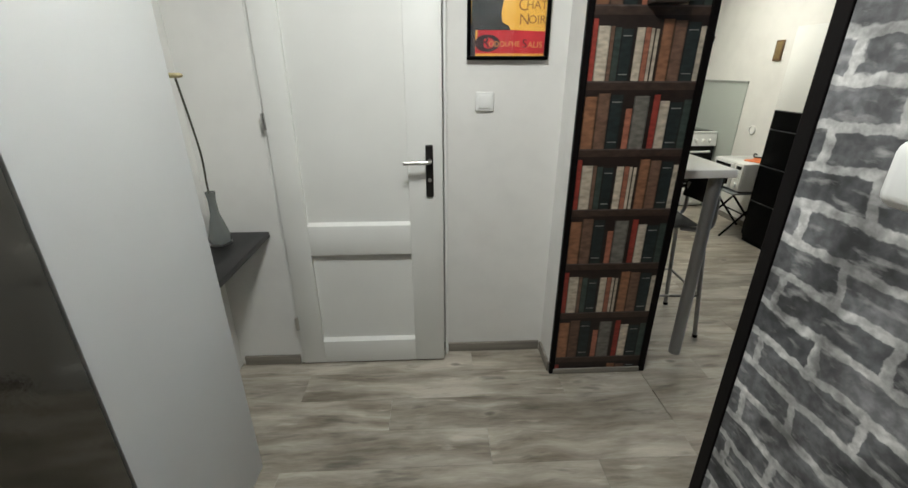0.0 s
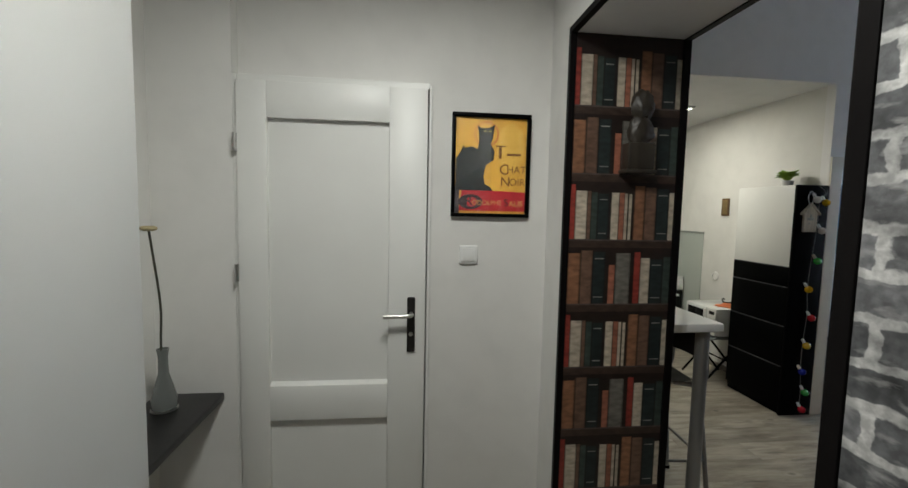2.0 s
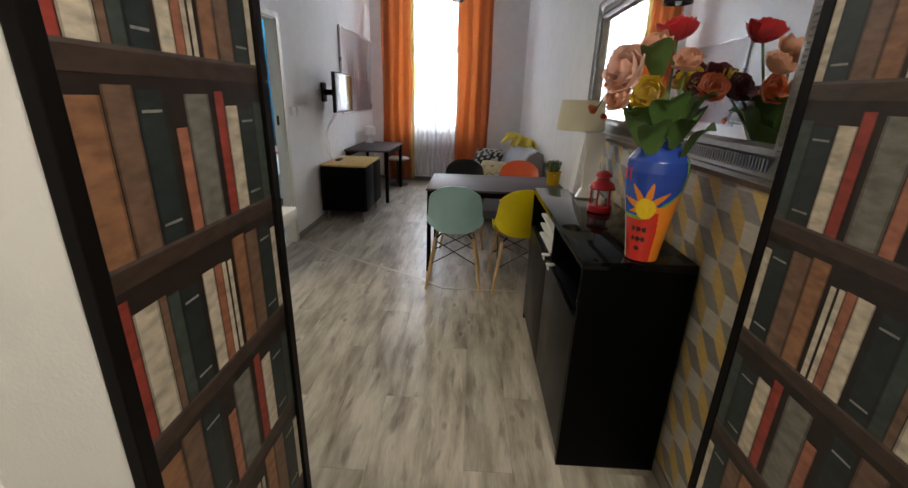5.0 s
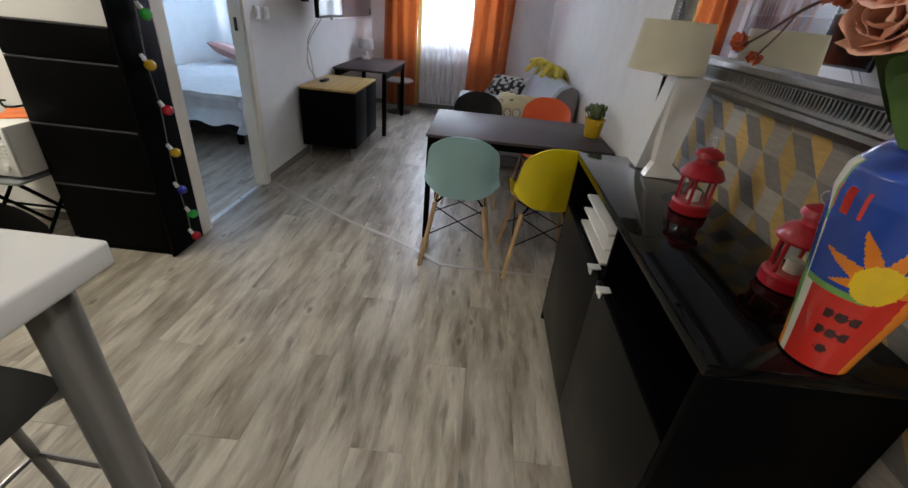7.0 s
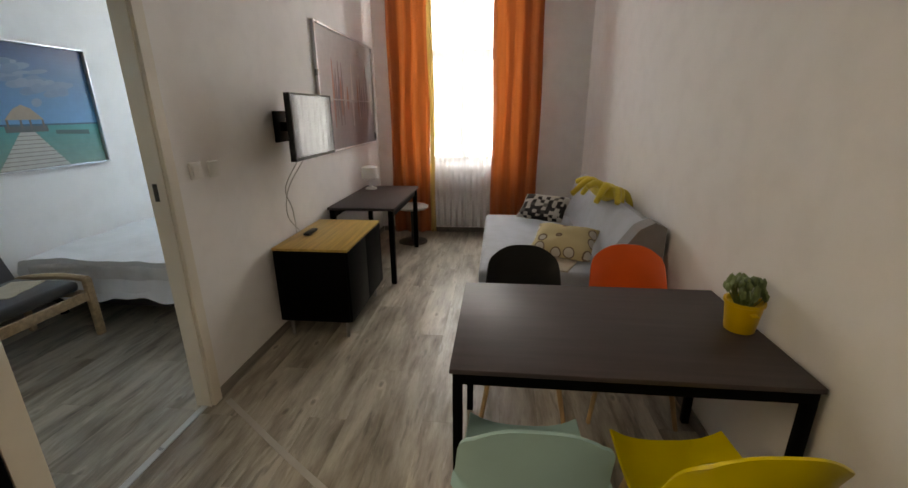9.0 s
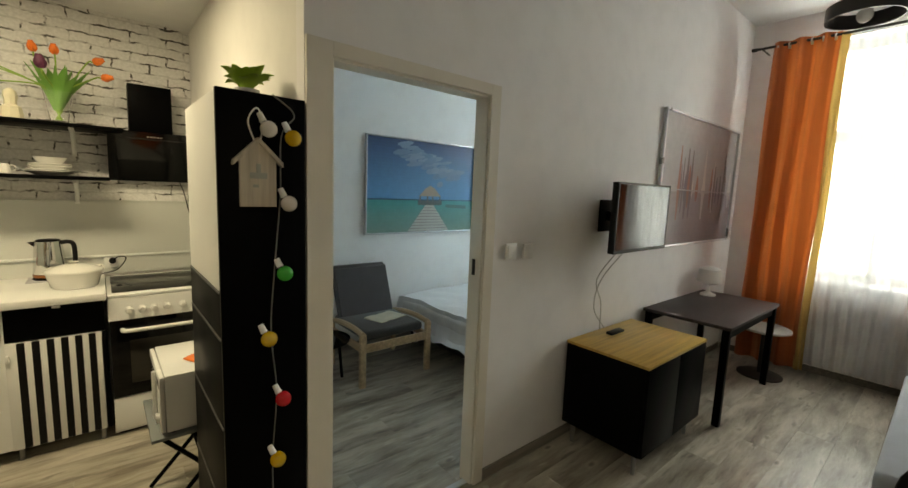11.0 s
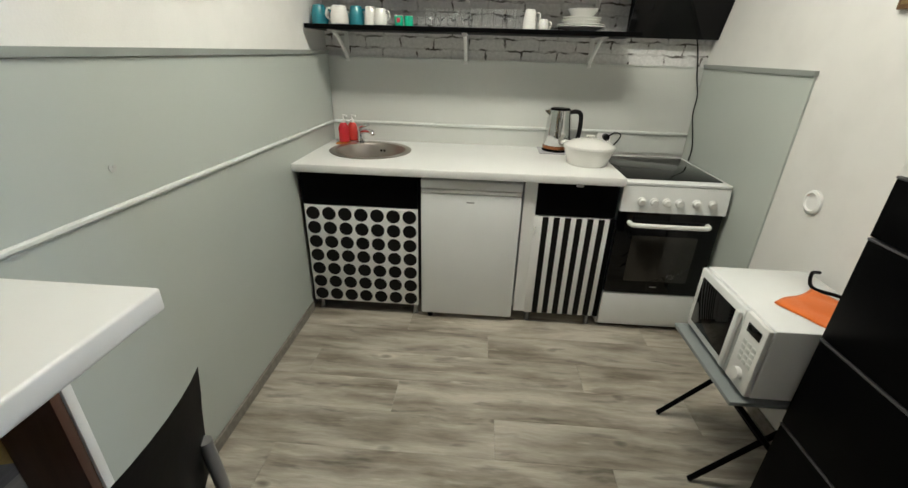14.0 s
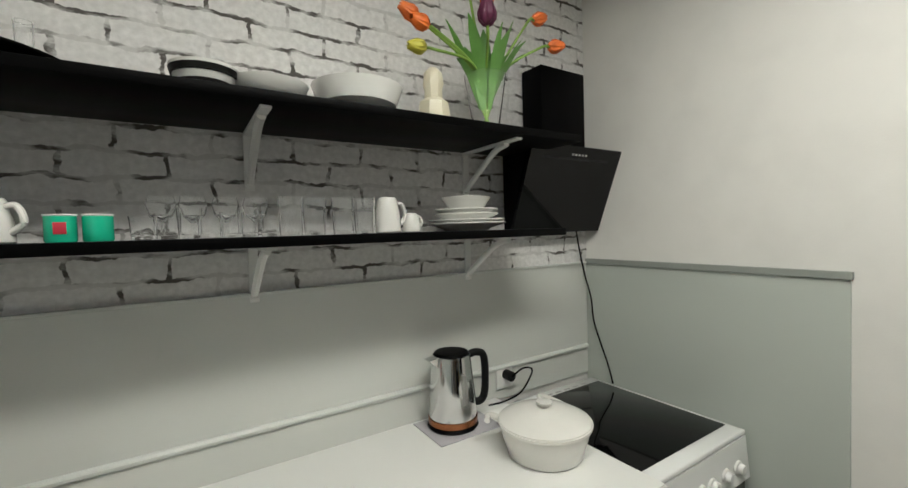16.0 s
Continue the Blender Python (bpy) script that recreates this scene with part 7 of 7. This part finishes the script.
part("frame", bm, plain("silver_frame", (0.55, 0.55, 0.56), 0.3, 0.7), wa, "thin silver frame")
quads = []
for j in range(24):
    z0, z1 = -AH + 0.018 + j * 0.0417, -AH + 0.018 + (j + 1) * 0.0417
    t = j / 23
    c = (0.22 + 0.20 * t, 0.20 + 0.21 * t, 0.21 + 0.20 * t) if t > 0.42 else (0.17 + 0.12 * t, 0.14 + 0.10 * t, 0.15 + 0.11 * t)
    quads.append(([(-AW + 0.018, -0.012, z0), (AW - 0.018, -0.012, z0), (AW - 0.018, -0.012, z1), (-AW + 0.018, -0.012, z1)], c))
ar = random.Random(11)
for k in range(26):
    x, w = ar.uniform(-0.45, 0.7), ar.uniform(0.01, 0.05)
    h = ar.uniform(0.06, 0.36)
    c = ar.choice(((0.16, 0.12, 0.13), (0.30, 0.12, 0.08), (0.13, 0.11, 0.14), (0.48, 0.44, 0.42)))
    quads.append(([(x - w, -0.0125 - 0.0001 * k, -0.06), (x + w, -0.0125 - 0.0001 * k, -0.06), (x + w * 0.3, -0.0125 - 0.0001 * k, -0.06 + h), (x - w * 0.3, -0.0125 - 0.0001 * k, -0.06 + h)], c))
    quads.append(([(x - w, -0.0125 - 0.0001 * k, -0.07), (x + w, -0.0125 - 0.0001 * k, -0.07), (x + w * 0.4, -0.0125 - 0.0001 * k, -0.07 - h * 0.7), (x - w * 0.4, -0.0125 - 0.0001 * k, -0.07 - h * 0.7)], tuple(v * 0.75 for v in c)))
coloured("print", quads, M_PRINT, wa, "hazy grey and rust harbour print")

lc = thing("media_cabinet", pose(5.09, 2.905, 0), "black media cabinet with a yellow top on short legs", "cabinet")
part("body", B(0, 0.77, 0.018, 0.50, 0.13, 0.628, 0.003), M_BLACK, lc)
part("top", B(-0.003, 0.773, 0.0, 0.503, 0.629, 0.646, 0.003), timber("ochre_yellow_top", (0.56, 0.36, 0.085), 0.35, 0), lc, "ochre yellow wooden top")
for x0, x1 in ((0.004, 0.383), (0.387, 0.766)):
    part("drawer_front", B(x0, x1, 0.0, 0.017, 0.134, 0.625, 0.002), M_BLACK, lc)
for x in (0.05, 0.72):
    for y in (0.06, 0.45):
        part("leg", lathe([(0.012, 0), (0.014, 0.13)], 12, at=(x, y, 0)), M_GREYMETAL, lc)
rc = link("remote_control", B(5.38, 5.53, 3.24, 3.285, 0.647, 0.665, 0.005), M_BLACKPLASTIC, None)
rc.matrix_world = Matrix.Translation((0, 0.04, 0))
tagged(rc, "black remote control lying on the media cabinet", "remote control")

dk = thing("desk", pose(6.058, 2.835, 0), "dark wooden desk with square black legs", "desk")
part("tabletop", B(0, 1.145, 0, 0.585, 0.672, 0.696, 0.003), M_TABLETOP, dk)
part("apron", boxes((0.05, 1.095, 0.03, 0.045, 0.60, 0.671), (0.05, 1.095, 0.54, 0.555, 0.60, 0.671)), M_BLACK, dk)
for x in (0.035, 1.11):
    for y in (0.035, 0.55):
        part("leg", B(x - 0.022, x + 0.022, y - 0.022, y + 0.022, 0, 0.671, 0.002), M_BLACK, dk)
wl = thing("desk_lamp", pose(6.98, 3.30, 0.697), "small white lamp standing on the desk", "lamp")
part("base", lathe([(0.06, 0), (0.06, 0.012), (0.02, 0.03), (0.015, 0.10)], 24), M_WHITE, wl)
part("shade", lathe([(0.045, 0.095), (0.095, 0.12), (0.085, 0.23), (0.03, 0.25), (0.0, 0.25)], 26), M_WHITE, wl, "white plastic shade")
wc = thing("stool", pose(7.38, 2.95, 0), "low stool with pale seat and dark steel base", "stool")
part("seat", lathe([(0.0, 0.405), (0.17, 0.405), (0.19, 0.415), (0.19, 0.43), (0.17, 0.44), (0.0, 0.445)], 32), plain("pale_grey_seat", (0.45, 0.44, 0.43), 0.5), wc)
part("post", tube([(0, 0, 0.02), (0, 0, 0.41)], 0.022, 14), M_DARKMETAL, wc)
part("foot", lathe([(0.17, 0), (0.17, 0.008), (0.03, 0.025), (0, 0.025)], 32), M_DARKMETAL, wc)

# sofa bed
so = thing("sofa_bed", pose(5.18, 0.99, 0), "pale blue-grey sofa bed folded flat against the wall", "sofa")
M_SOFA = cloth("blue_grey_upholstery", (0.36, 0.40, 0.46), 350, 0.08)
M_SOFA2 = cloth("mid_grey_upholstery", (0.20, 0.20, 0.21), 350, 0.1)
part("mattress", B(0.12, 1.77, 0.16, 1.09, 0.14, 0.455, 0.035, 4), M_SOFA, so)
part("frame", B(0.14, 1.75, 0.10, 1.05, 0.05, 0.138, 0.004), M_SOFA2, so)
part("backrest", prism([(0.02, 0.25), (0.30, 0.30), (0.22, 0.62), (0.16, 0.80), (0.10, 0.85), (0.03, 0.83)], "x", 0.0, 1.95), M_SOFA, so, "pale blue-grey backrest")
part("side", prism([(0.015, 0.08), (0.34, 0.08), (0.34, 0.42), (0.25, 0.70), (0.16, 0.83), (0.08, 0.87), (0.015, 0.84)], "x", -0.13, -0.001), M_SOFA2, so, "mid grey upholstered end")
for x in (0.2, 1.7):
    for y in (0.15, 1.0):
        part("foot", lathe([(0.02, 0), (0.025, 0.05)], 12, at=(x, y, 0)), M_BLACK, so)


def cushion(name, m, w, h, d, mat, label, seed=1):
    bm = bmesh.new()
    n = 16
    for side in (1, -1):
        g = []
        for i in range(n + 1):
            row = []
            for j in range(n + 1):
                u, v = -1 + 2 * i / n, -1 + 2 * j / n
                puff = ((1 - u ** 4) * (1 - v ** 4)) ** 0.55
                sx = 1 - 0.06 * (1 - abs(v)) * abs(u)
                row.append(bm.verts.new((u * w / 2 * sx, v * h / 2 * (1 - 0.06 * (1 - abs(u)) * abs(v)), side * (d / 2 * puff) + 0.012 * noise.noise(Vector((u * 2, v * 2, seed))) * puff)))
            g.append(row)
        for i in range(n):
            for j in range(n):
                bm.faces.new((g[i][j], g[i + 1][j], g[i + 1][j + 1], g[i][j + 1]))
    bmesh.ops.remove_doubles(bm, verts=bm.verts[:], dist=0.0005)
    o = link(name, bm, mat, None)
    o.matrix_world = m
    return tagged(o, label, "cushion")


def chequer(name, a, b, size):
    m = bpy.data.materials.new(name)
    n, l, p = nodes_of(m)
    tc = n.new("ShaderNodeTexCoord").outputs["Object"]
    v = n.new("ShaderNodeTexVoronoi")
    v.inputs["Scale"].default_value = size
    v.inputs["Randomness"].default_value = 0.35
    l.new(tc, v.inputs[0])
    sp2 = n.new("ShaderNodeSeparateColor")
    l.new(v.outputs["Color"], sp2.inputs[0])
    l.new(mixed(n, l, ramp(n, l, sp2.outputs[0], [(0.47, 0.0), (0.53, 1.0)]), a, b), p.inputs["Base Color"])
    p.inputs["Roughness"].default_value = 0.9
    return m


def spotted(name, ground, spot, line, size):
    """Beige cloth with large pale round spots, each with a thin dark outline."""
    m = chequer(name, ground, ground, size)
    n, l = m.node_tree.nodes, m.node_tree.links
    v = n["Voronoi Texture"]
    rings = ramp(n, l, v.outputs["Distance"], [(0.30, 0.0), (0.33, 1.0), (0.37, 1.0), (0.40, 0.0)])
    disc_ = ramp(n, l, v.outputs["Distance"], [(0.31, 1.0), (0.35, 0.0)])
    l.new(mixed(n, l, rings, mixed(n, l, disc_, ground, spot), line), n["Principled BSDF"].inputs["Base Color"])
    return m


cushion("cushion", pose(6.70, 1.52, 0.585, -38, 0, 62), 0.46, 0.31, 0.11, chequer("black_white_chequer", (0.022, 0.018, 0.018), (0.42, 0.39, 0.36), 24), "black and white patterned rectangular cushion")
cushion("cushion", pose(5.70, 1.47, 0.55, -30, 0, 66), 0.46, 0.32, 0.14, spotted("beige_spotted", (0.50, 0.42, 0.24), (0.52, 0.49, 0.44), (0.16, 0.11, 0.07), 9.0), "beige cushion with pale round spots", 4)
bk = draped(-0.28, 0.30, -0.16, 0.16, 0.0, cloth("beige_knit", (0.40, 0.35, 0.26)), "fringed_throw", "beige fringed throw lying on the sofa bed", "throw", n=20, seed=6)
bk.matrix_world = pose(5.62, 1.52, 0.458, 0, 0, -25)
yb = bmesh.new()
pr = random.Random(2)
blob(0.17, 0.06, 0.05, (0, 0, 0), 0.2, 3, 1, yb)
for i in range(13):
    a = i * 0.483 + pr.uniform(-0.12, 0.12)
    reach, dip = pr.uniform(0.10, 0.17) * math.cos(a), pr.uniform(-0.09, 0.02)
    tube(bend([(0.10 * math.sin(a), 0.0, 0.01), (0.17 * math.sin(a), 0.6 * reach, 0.03), (0.24 * math.sin(a), reach, dip)]), 0.026, 10, yb, 0.017)
pb = link("plush_toy", yb, cloth("yellow_plush", (0.62, 0.48, 0.05), 180, 0.2), None)
skin = pb.modifiers.new("skin", "REMESH")
skin.mode, skin.voxel_size, skin.use_smooth_shade = "VOXEL", 0.008, True
pb.matrix_world = pose(5.98, 1.15, 0.885, 20, 0, 10) @ Matrix.Scale(1.3, 4)
tagged(pb, "yellow plush bunch with soft finger-like lobes", "plush toy")

# ---- bedroom ----
bp = thing("framed_picture", pose(5.505, 5.498, 1.53), "framed photograph of a jetty and turquoise sea", "picture")
BW, BH = 0.675, 0.46
bm = bmesh.new()
for b in ((-BW, BW, -0.035, 0, BH - 0.012, BH), (-BW, BW, -0.035, 0, -BH, -BH + 0.012), (-BW, -BW + 0.012, -0.035, 0, -BH + 0.012, BH - 0.012), (BW - 0.012, BW, -0.035, 0, -BH + 0.012, BH - 0.012)):
    box(bm, *b, 0.002)
part("frame", bm, plain("silver_frame_thin", (0.55, 0.56, 0.58), 0.3, 0.6), bp)
quads, iw2, ih2 = [], BW - 0.012, BH - 0.012


def bq(pts, c, d):
    quads.append(([(x * iw2, -d, z * ih2) for x, z in pts], c))


for j in range(20):
    t = j / 19
    bq([(-1, -0.28 + 1.28 * j / 20), (1, -0.28 + 1.28 * j / 20), (1, -0.28 + 1.28 * (j + 1) / 20), (-1, -0.28 + 1.28 * (j + 1) / 20)], (0.06 * (1 - t) + 0.012, 0.21 * (1 - t) + 0.05, 0.34 * (1 - t) + 0.15), 0.006)
for j in range(10):
    t = j / 9
    bq([(-1, -1 + 0.72 * j / 10), (1, -1 + 0.72 * j / 10), (1, -1 + 0.72 * (j + 1) / 10), (-1, -1 + 0.72 * (j + 1) / 10)], (0.16 * (1 - t) + 0.02 * t, 0.28 * (1 - t) + 0.25 * t, 0.24), 0.006)
bq([(-1, -0.30), (1, -0.30), (1, -0.27), (-1, -0.27)], (0.01, 0.07, 0.13), 0.0064)
cr = random.Random(17)
for i in range(70):
    t = cr.random()
    x, z = -0.35 + 0.95 * t + cr.gauss(0, 0.09), 0.78 - 0.55 * t + cr.gauss(0, 0.10)
    rx, rz, b = cr.uniform(0.05, 0.16), cr.uniform(0.025, 0.075), cr.uniform(0.10, 0.65)
    x, z = min(max(x, -0.84), 0.84), min(max(z, 0.0), 0.92)
    sky_c = (0.05 + 0.20 * b, 0.14 + 0.20 * b, 0.26 + 0.20 * b)
    quads.append(([((x + rx * math.cos(q)) * iw2, -0.0066 - 0.00002 * i, (z + rz * math.sin(q) + 0.25 * rx * math.cos(q)) * ih2) for q in np.linspace(0, 2 * math.pi, 14, endpoint=False)], sky_c))
bq([(-0.30, -1.0), (0.50, -1.0), (0.18, -0.40), (0.02, -0.40)], (0.46, 0.45, 0.42), 0.0080)
for i in range(9):
    z = -1 + 0.6 * i / 9
    bq([(-0.30 + 0.035 * i, z), (0.50 - 0.035 * i, z), (0.50 - 0.035 * i, z + 0.012), (-0.30 + 0.035 * i, z + 0.012)], (0.20, 0.19, 0.18), 0.0084)
bq([(-0.12, -0.40), (0.34, -0.40), (0.34, -0.30), (-0.12, -0.30)], (0.06, 0.08, 0.08), 0.0086)
bq([(-0.10, -0.20), (0.32, -0.20), (0.20, -0.02), (0.11, 0.04), (0.02, -0.02)], (0.36, 0.29, 0.22), 0.0088)
for x in (-0.08, 0.06, 0.16, 0.30):
    bq([(x - 0.012, -0.34), (x + 0.012, -0.34), (x + 0.012, -0.20), (x - 0.012, -0.20)], (0.10, 0.09, 0.08), 0.0090)
bq([(0.42, -0.45), (0.85, -0.48), (0.85, -0.40), (0.42, -0.38)], (0.03, 0.10, 0.10), 0.0086)
coloured("print", quads, M_PRINT, bp, "turquoise sea and jetty print")

ac = thing("armchair", pose(4.72, 5.00, 0), "low grey armchair with birch frame legs", "armchair")
M_BIRCH = timber("birch_bentwood", (0.50, 0.36, 0.22), 0.4, 1)
M_GREYCUSH = cloth("slate_grey_cushion", (0.065, 0.060, 0.066), 300, 0.15)
M_DARKCUSH = cloth("charcoal_cushion", (0.03, 0.03, 0.032), 300, 0.15)
part("seat_cushion", B(-0.27, 0.27, -0.26, 0.30, 0.345, 0.42, 0.03, 3), M_DARKCUSH, ac, "charcoal seat cushion")
bm = prism([(0.18, 0.40), (0.25, 0.40), (0.42, 0.80), (0.40, 0.83), (0.34, 0.82)], "x", -0.26, 0.26)
bmesh.ops.bevel(bm, geom=bm.edges[:], offset=0.02, segments=3, affect="EDGES")
part("backrest", bm, M_GREYCUSH, ac, "slate grey padded backrest")
for s in (-0.30, 0.30):
    part("front_leg", B(s - 0.025, s + 0.025, -0.30, -0.265, 0, 0.42, 0.006), M_BIRCH, ac)
    part("arm", tube(bend([(s, -0.29, 0.415), (s, -0.1, 0.43), (s, 0.15, 0.41), (s, 0.34, 0.36)]), 0.022, 8), M_BIRCH, ac)
    part("back_leg", B(s - 0.02, s + 0.02, 0.24, 0.27, 0, 0.38, 0.005), M_BIRCH, ac)
    part("seat_rail", B(s - 0.018, s + 0.018, -0.264, 0.24, 0.28, 0.325, 0.004), M_BIRCH, ac)
part("front_rail", B(-0.274, 0.274, -0.292, -0.27, 0.27, 0.335, 0.004), M_BIRCH, ac)
hc = draped(-0.15, 0.15, -0.10, 0.10, 0.0, cloth("cream_linen", (0.50, 0.44, 0.32)), "folded_cloth", "folded cream cloth on the armchair seat", "cloth", seed=3)
hc.matrix_world = pose(4.78, 5.00, 0.421, 0, 0, 15)
st2 = thing("side_table", pose(4.22, 4.98, 0), "low round black side table", "table")
part("tabletop", lathe([(0.0, 0.33), (0.20, 0.33), (0.205, 0.336), (0.205, 0.350), (0.0, 0.352)], 32), M_GLOSSBLACK, st2)
for i in range(3):
    a = i * 2.094
    part("leg", tube([(0.16 * math.cos(a), 0.16 * math.sin(a), 0), (0.13 * math.cos(a), 0.13 * math.sin(a), 0.33)], 0.012, 8), M_BLACK, st2)

be = thing("bed", pose(5.17, 4.00, 0), "double bed with rumpled white cover and pink pillows", "bed")
part("base", B(0.06, 2.25, 0.06, 1.36, 0.12, 0.30, 0.01), plain("dark_bed_base", (0.02, 0.018, 0.018), 0.7), be)
for x in (0.12, 2.15):
    for y in (0.12, 1.30):
        part("leg", lathe([(0.03, 0), (0.03, 0.12)], 12, at=(x, y, 0)), M_BLACK, be)
part("mattress", B(0.02, 2.28, 0.02, 1.40, 0.30, 0.46, 0.05, 4), cloth("white_ticking", (0.66, 0.66, 0.68)), be)
bm = bmesh.new()
n = 44
g = []
for i in range(n + 1):
    row = []
    for j in range(n + 1):
        u, v = i / n, j / n
        x, y = -0.14 + 2.30 * u, -0.14 + 1.60 * v
        ex, ey = max(0, 0.0 - x), max(0, 0.0 - y, y - 1.42)
        k = noise.noise(Vector((x * 2.3, y * 2.3, 0.7))) + 0.5 * noise.noise(Vector((x * 6, y * 6, 2.7)))
        hang = 0.30 * min(1, ex / 0.10) + 0.30 * min(1, ey / 0.10)
        z = 0.475 + 0.025 * k - min(0.36, hang) * (0.85 + 0.2 * noise.noise(Vector((x * 5, y * 5, 1))))
        row.append(bm.verts.new((x + 0.02 * k + (0.07 if ex else 0), y + 0.02 * k + (0.07 if y < 0 else 0), z)))
    g.append(row)
for i in range(n):
    for j in range(n):
        bm.faces.new((g[i][j], g[i + 1][j], g[i + 1][j + 1], g[i][j + 1]))
part("bedspread", bm, cloth("white_bedspread", (0.70, 0.71, 0.74), 250, 0.04), be, "rumpled white bedspread")
M_PINK = cloth("pale_pink_cotton", (0.62, 0.36, 0.34), 250, 0.08)
cushion("pillow", pose(7.08, 4.40, 0.575, 12, -18, 90), 0.60, 0.42, 0.16, M_PINK, "pale pink pillow on the bed")
cushion("pillow", pose(7.08, 5.02, 0.575, 12, -18, 90), 0.60, 0.42, 0.16, M_PINK, "pale pink pillow on the bed", 3)
curtain("sheer_curtain", 3.85, 5.2, 7.72, 0.08, 2.752, 16, 0.022, cloth("pale_blue_voile", (0.45, 0.62, 0.75), 500, 0.06, 0.8, 0.6), "pale blue sheer curtain at the bedroom window", "", 21)
curtain("curtain", 4.78, 5.20, 7.63, 0.08, 2.752, 4, 0.03, cloth("teal_blue_fabric", (0.03, 0.22, 0.30), 300, 0.1, 0.8, 0.3), "teal blue curtain at the bedroom window", "", 23)

cr_ = thing("curtain_rail", pose(7.675, 4.48, 2.752), "white double curtain rail above the bedroom window", "curtain rail")
part("rail", B(-0.075, 0.075, -0.80, 0.80, 0.0, 0.024, 0.004), M_WHITE, cr_)
for y in (-0.7, 0.7):
    part("bracket", B(0.075, 0.1745, y - 0.015, y + 0.015, 0.004, 0.022, 0.002), M_WHITE, cr_)

# ---- laminate boards: the joint between two fields runs to the passage of the old wall ----
FJ = 3.465
fl = bpy.data.objects["floor"]
PW, PL = 0.192, 1.285


def board_mesh(length):
    bm = box(bmesh.new(), 0.0004, length - 0.0004, 0.0003, PW - 0.0003, -0.008, 0.0, 0.0)
    es = [e for e in bm.edges if all(v.co.z > -0.001 for v in e.verts)]
    bmesh.ops.bevel(bm, geom=es, offset=0.0005, segments=1, affect="EDGES")
    me = bpy.data.meshes.new("floor_board")
    bm.to_mesh(me)
    bm.free()
    me.materials.append(M_FLOOR)
    return me


boards = {}
pr = random.Random(8)


def lay(x0, x1, y0, y1, start):
    """Rows of boards along x, clipped to the room's rectangle."""
    k = 0
    y = y0
    while y < y1 - 0.02:
        x = x0 - (start + k * 0.437) % PL
        while x < x1 - 0.01:
            a, b = max(x, x0), min(x + PL, x1)
            if b - a > 0.03:
                key = round(b - a, 3)
                if key not in boards:
                    boards[key] = board_mesh(key)
                o = new("floor_board", boards[key])
                o.parent = fl
                o.matrix_local = pose(a, y, 0)
                w = min(PW, y1 - y)
                if w < PW:
                    o.scale = (1, w / PW, 1)
            x += PL
        y += PW
        k += 1


lay(-0.66, 1.46, -1.6, 2.42, 0.3)
lay(1.46, 7.85, 0.97, 3.50, 0.9)
lay(1.33, 3.51, 3.50, 5.63, 0.2)
lay(3.60, 7.85, 3.50, 5.50, 0.55)
setting("floor_joint_strip", boxes((FJ, FJ + 0.026, 1.18, 1.93, 0.0006, 0.003), bevel=0.0005), M_STRIP, "pale joint strip between two laminate fields", "floor strip")
bm = bmesh.new()
ring_mesh(bm, [[(x - 0.013, y + 0.008, 0.0006), (x + 0.013, y - 0.008, 0.0006), (x + 0.013, y - 0.008, 0.0026), (x - 0.013, y + 0.008, 0.0026)] for x, y in ((FJ + 0.013, 1.932), (3.61, 2.09), (3.755, 2.32), (3.895, 2.60), (4.115, 2.935), (4.425, 3.385))])
setting("floor_joint_strip_diagonal", bm, M_STRIP, "pale joint strip between two laminate fields", "floor strip")
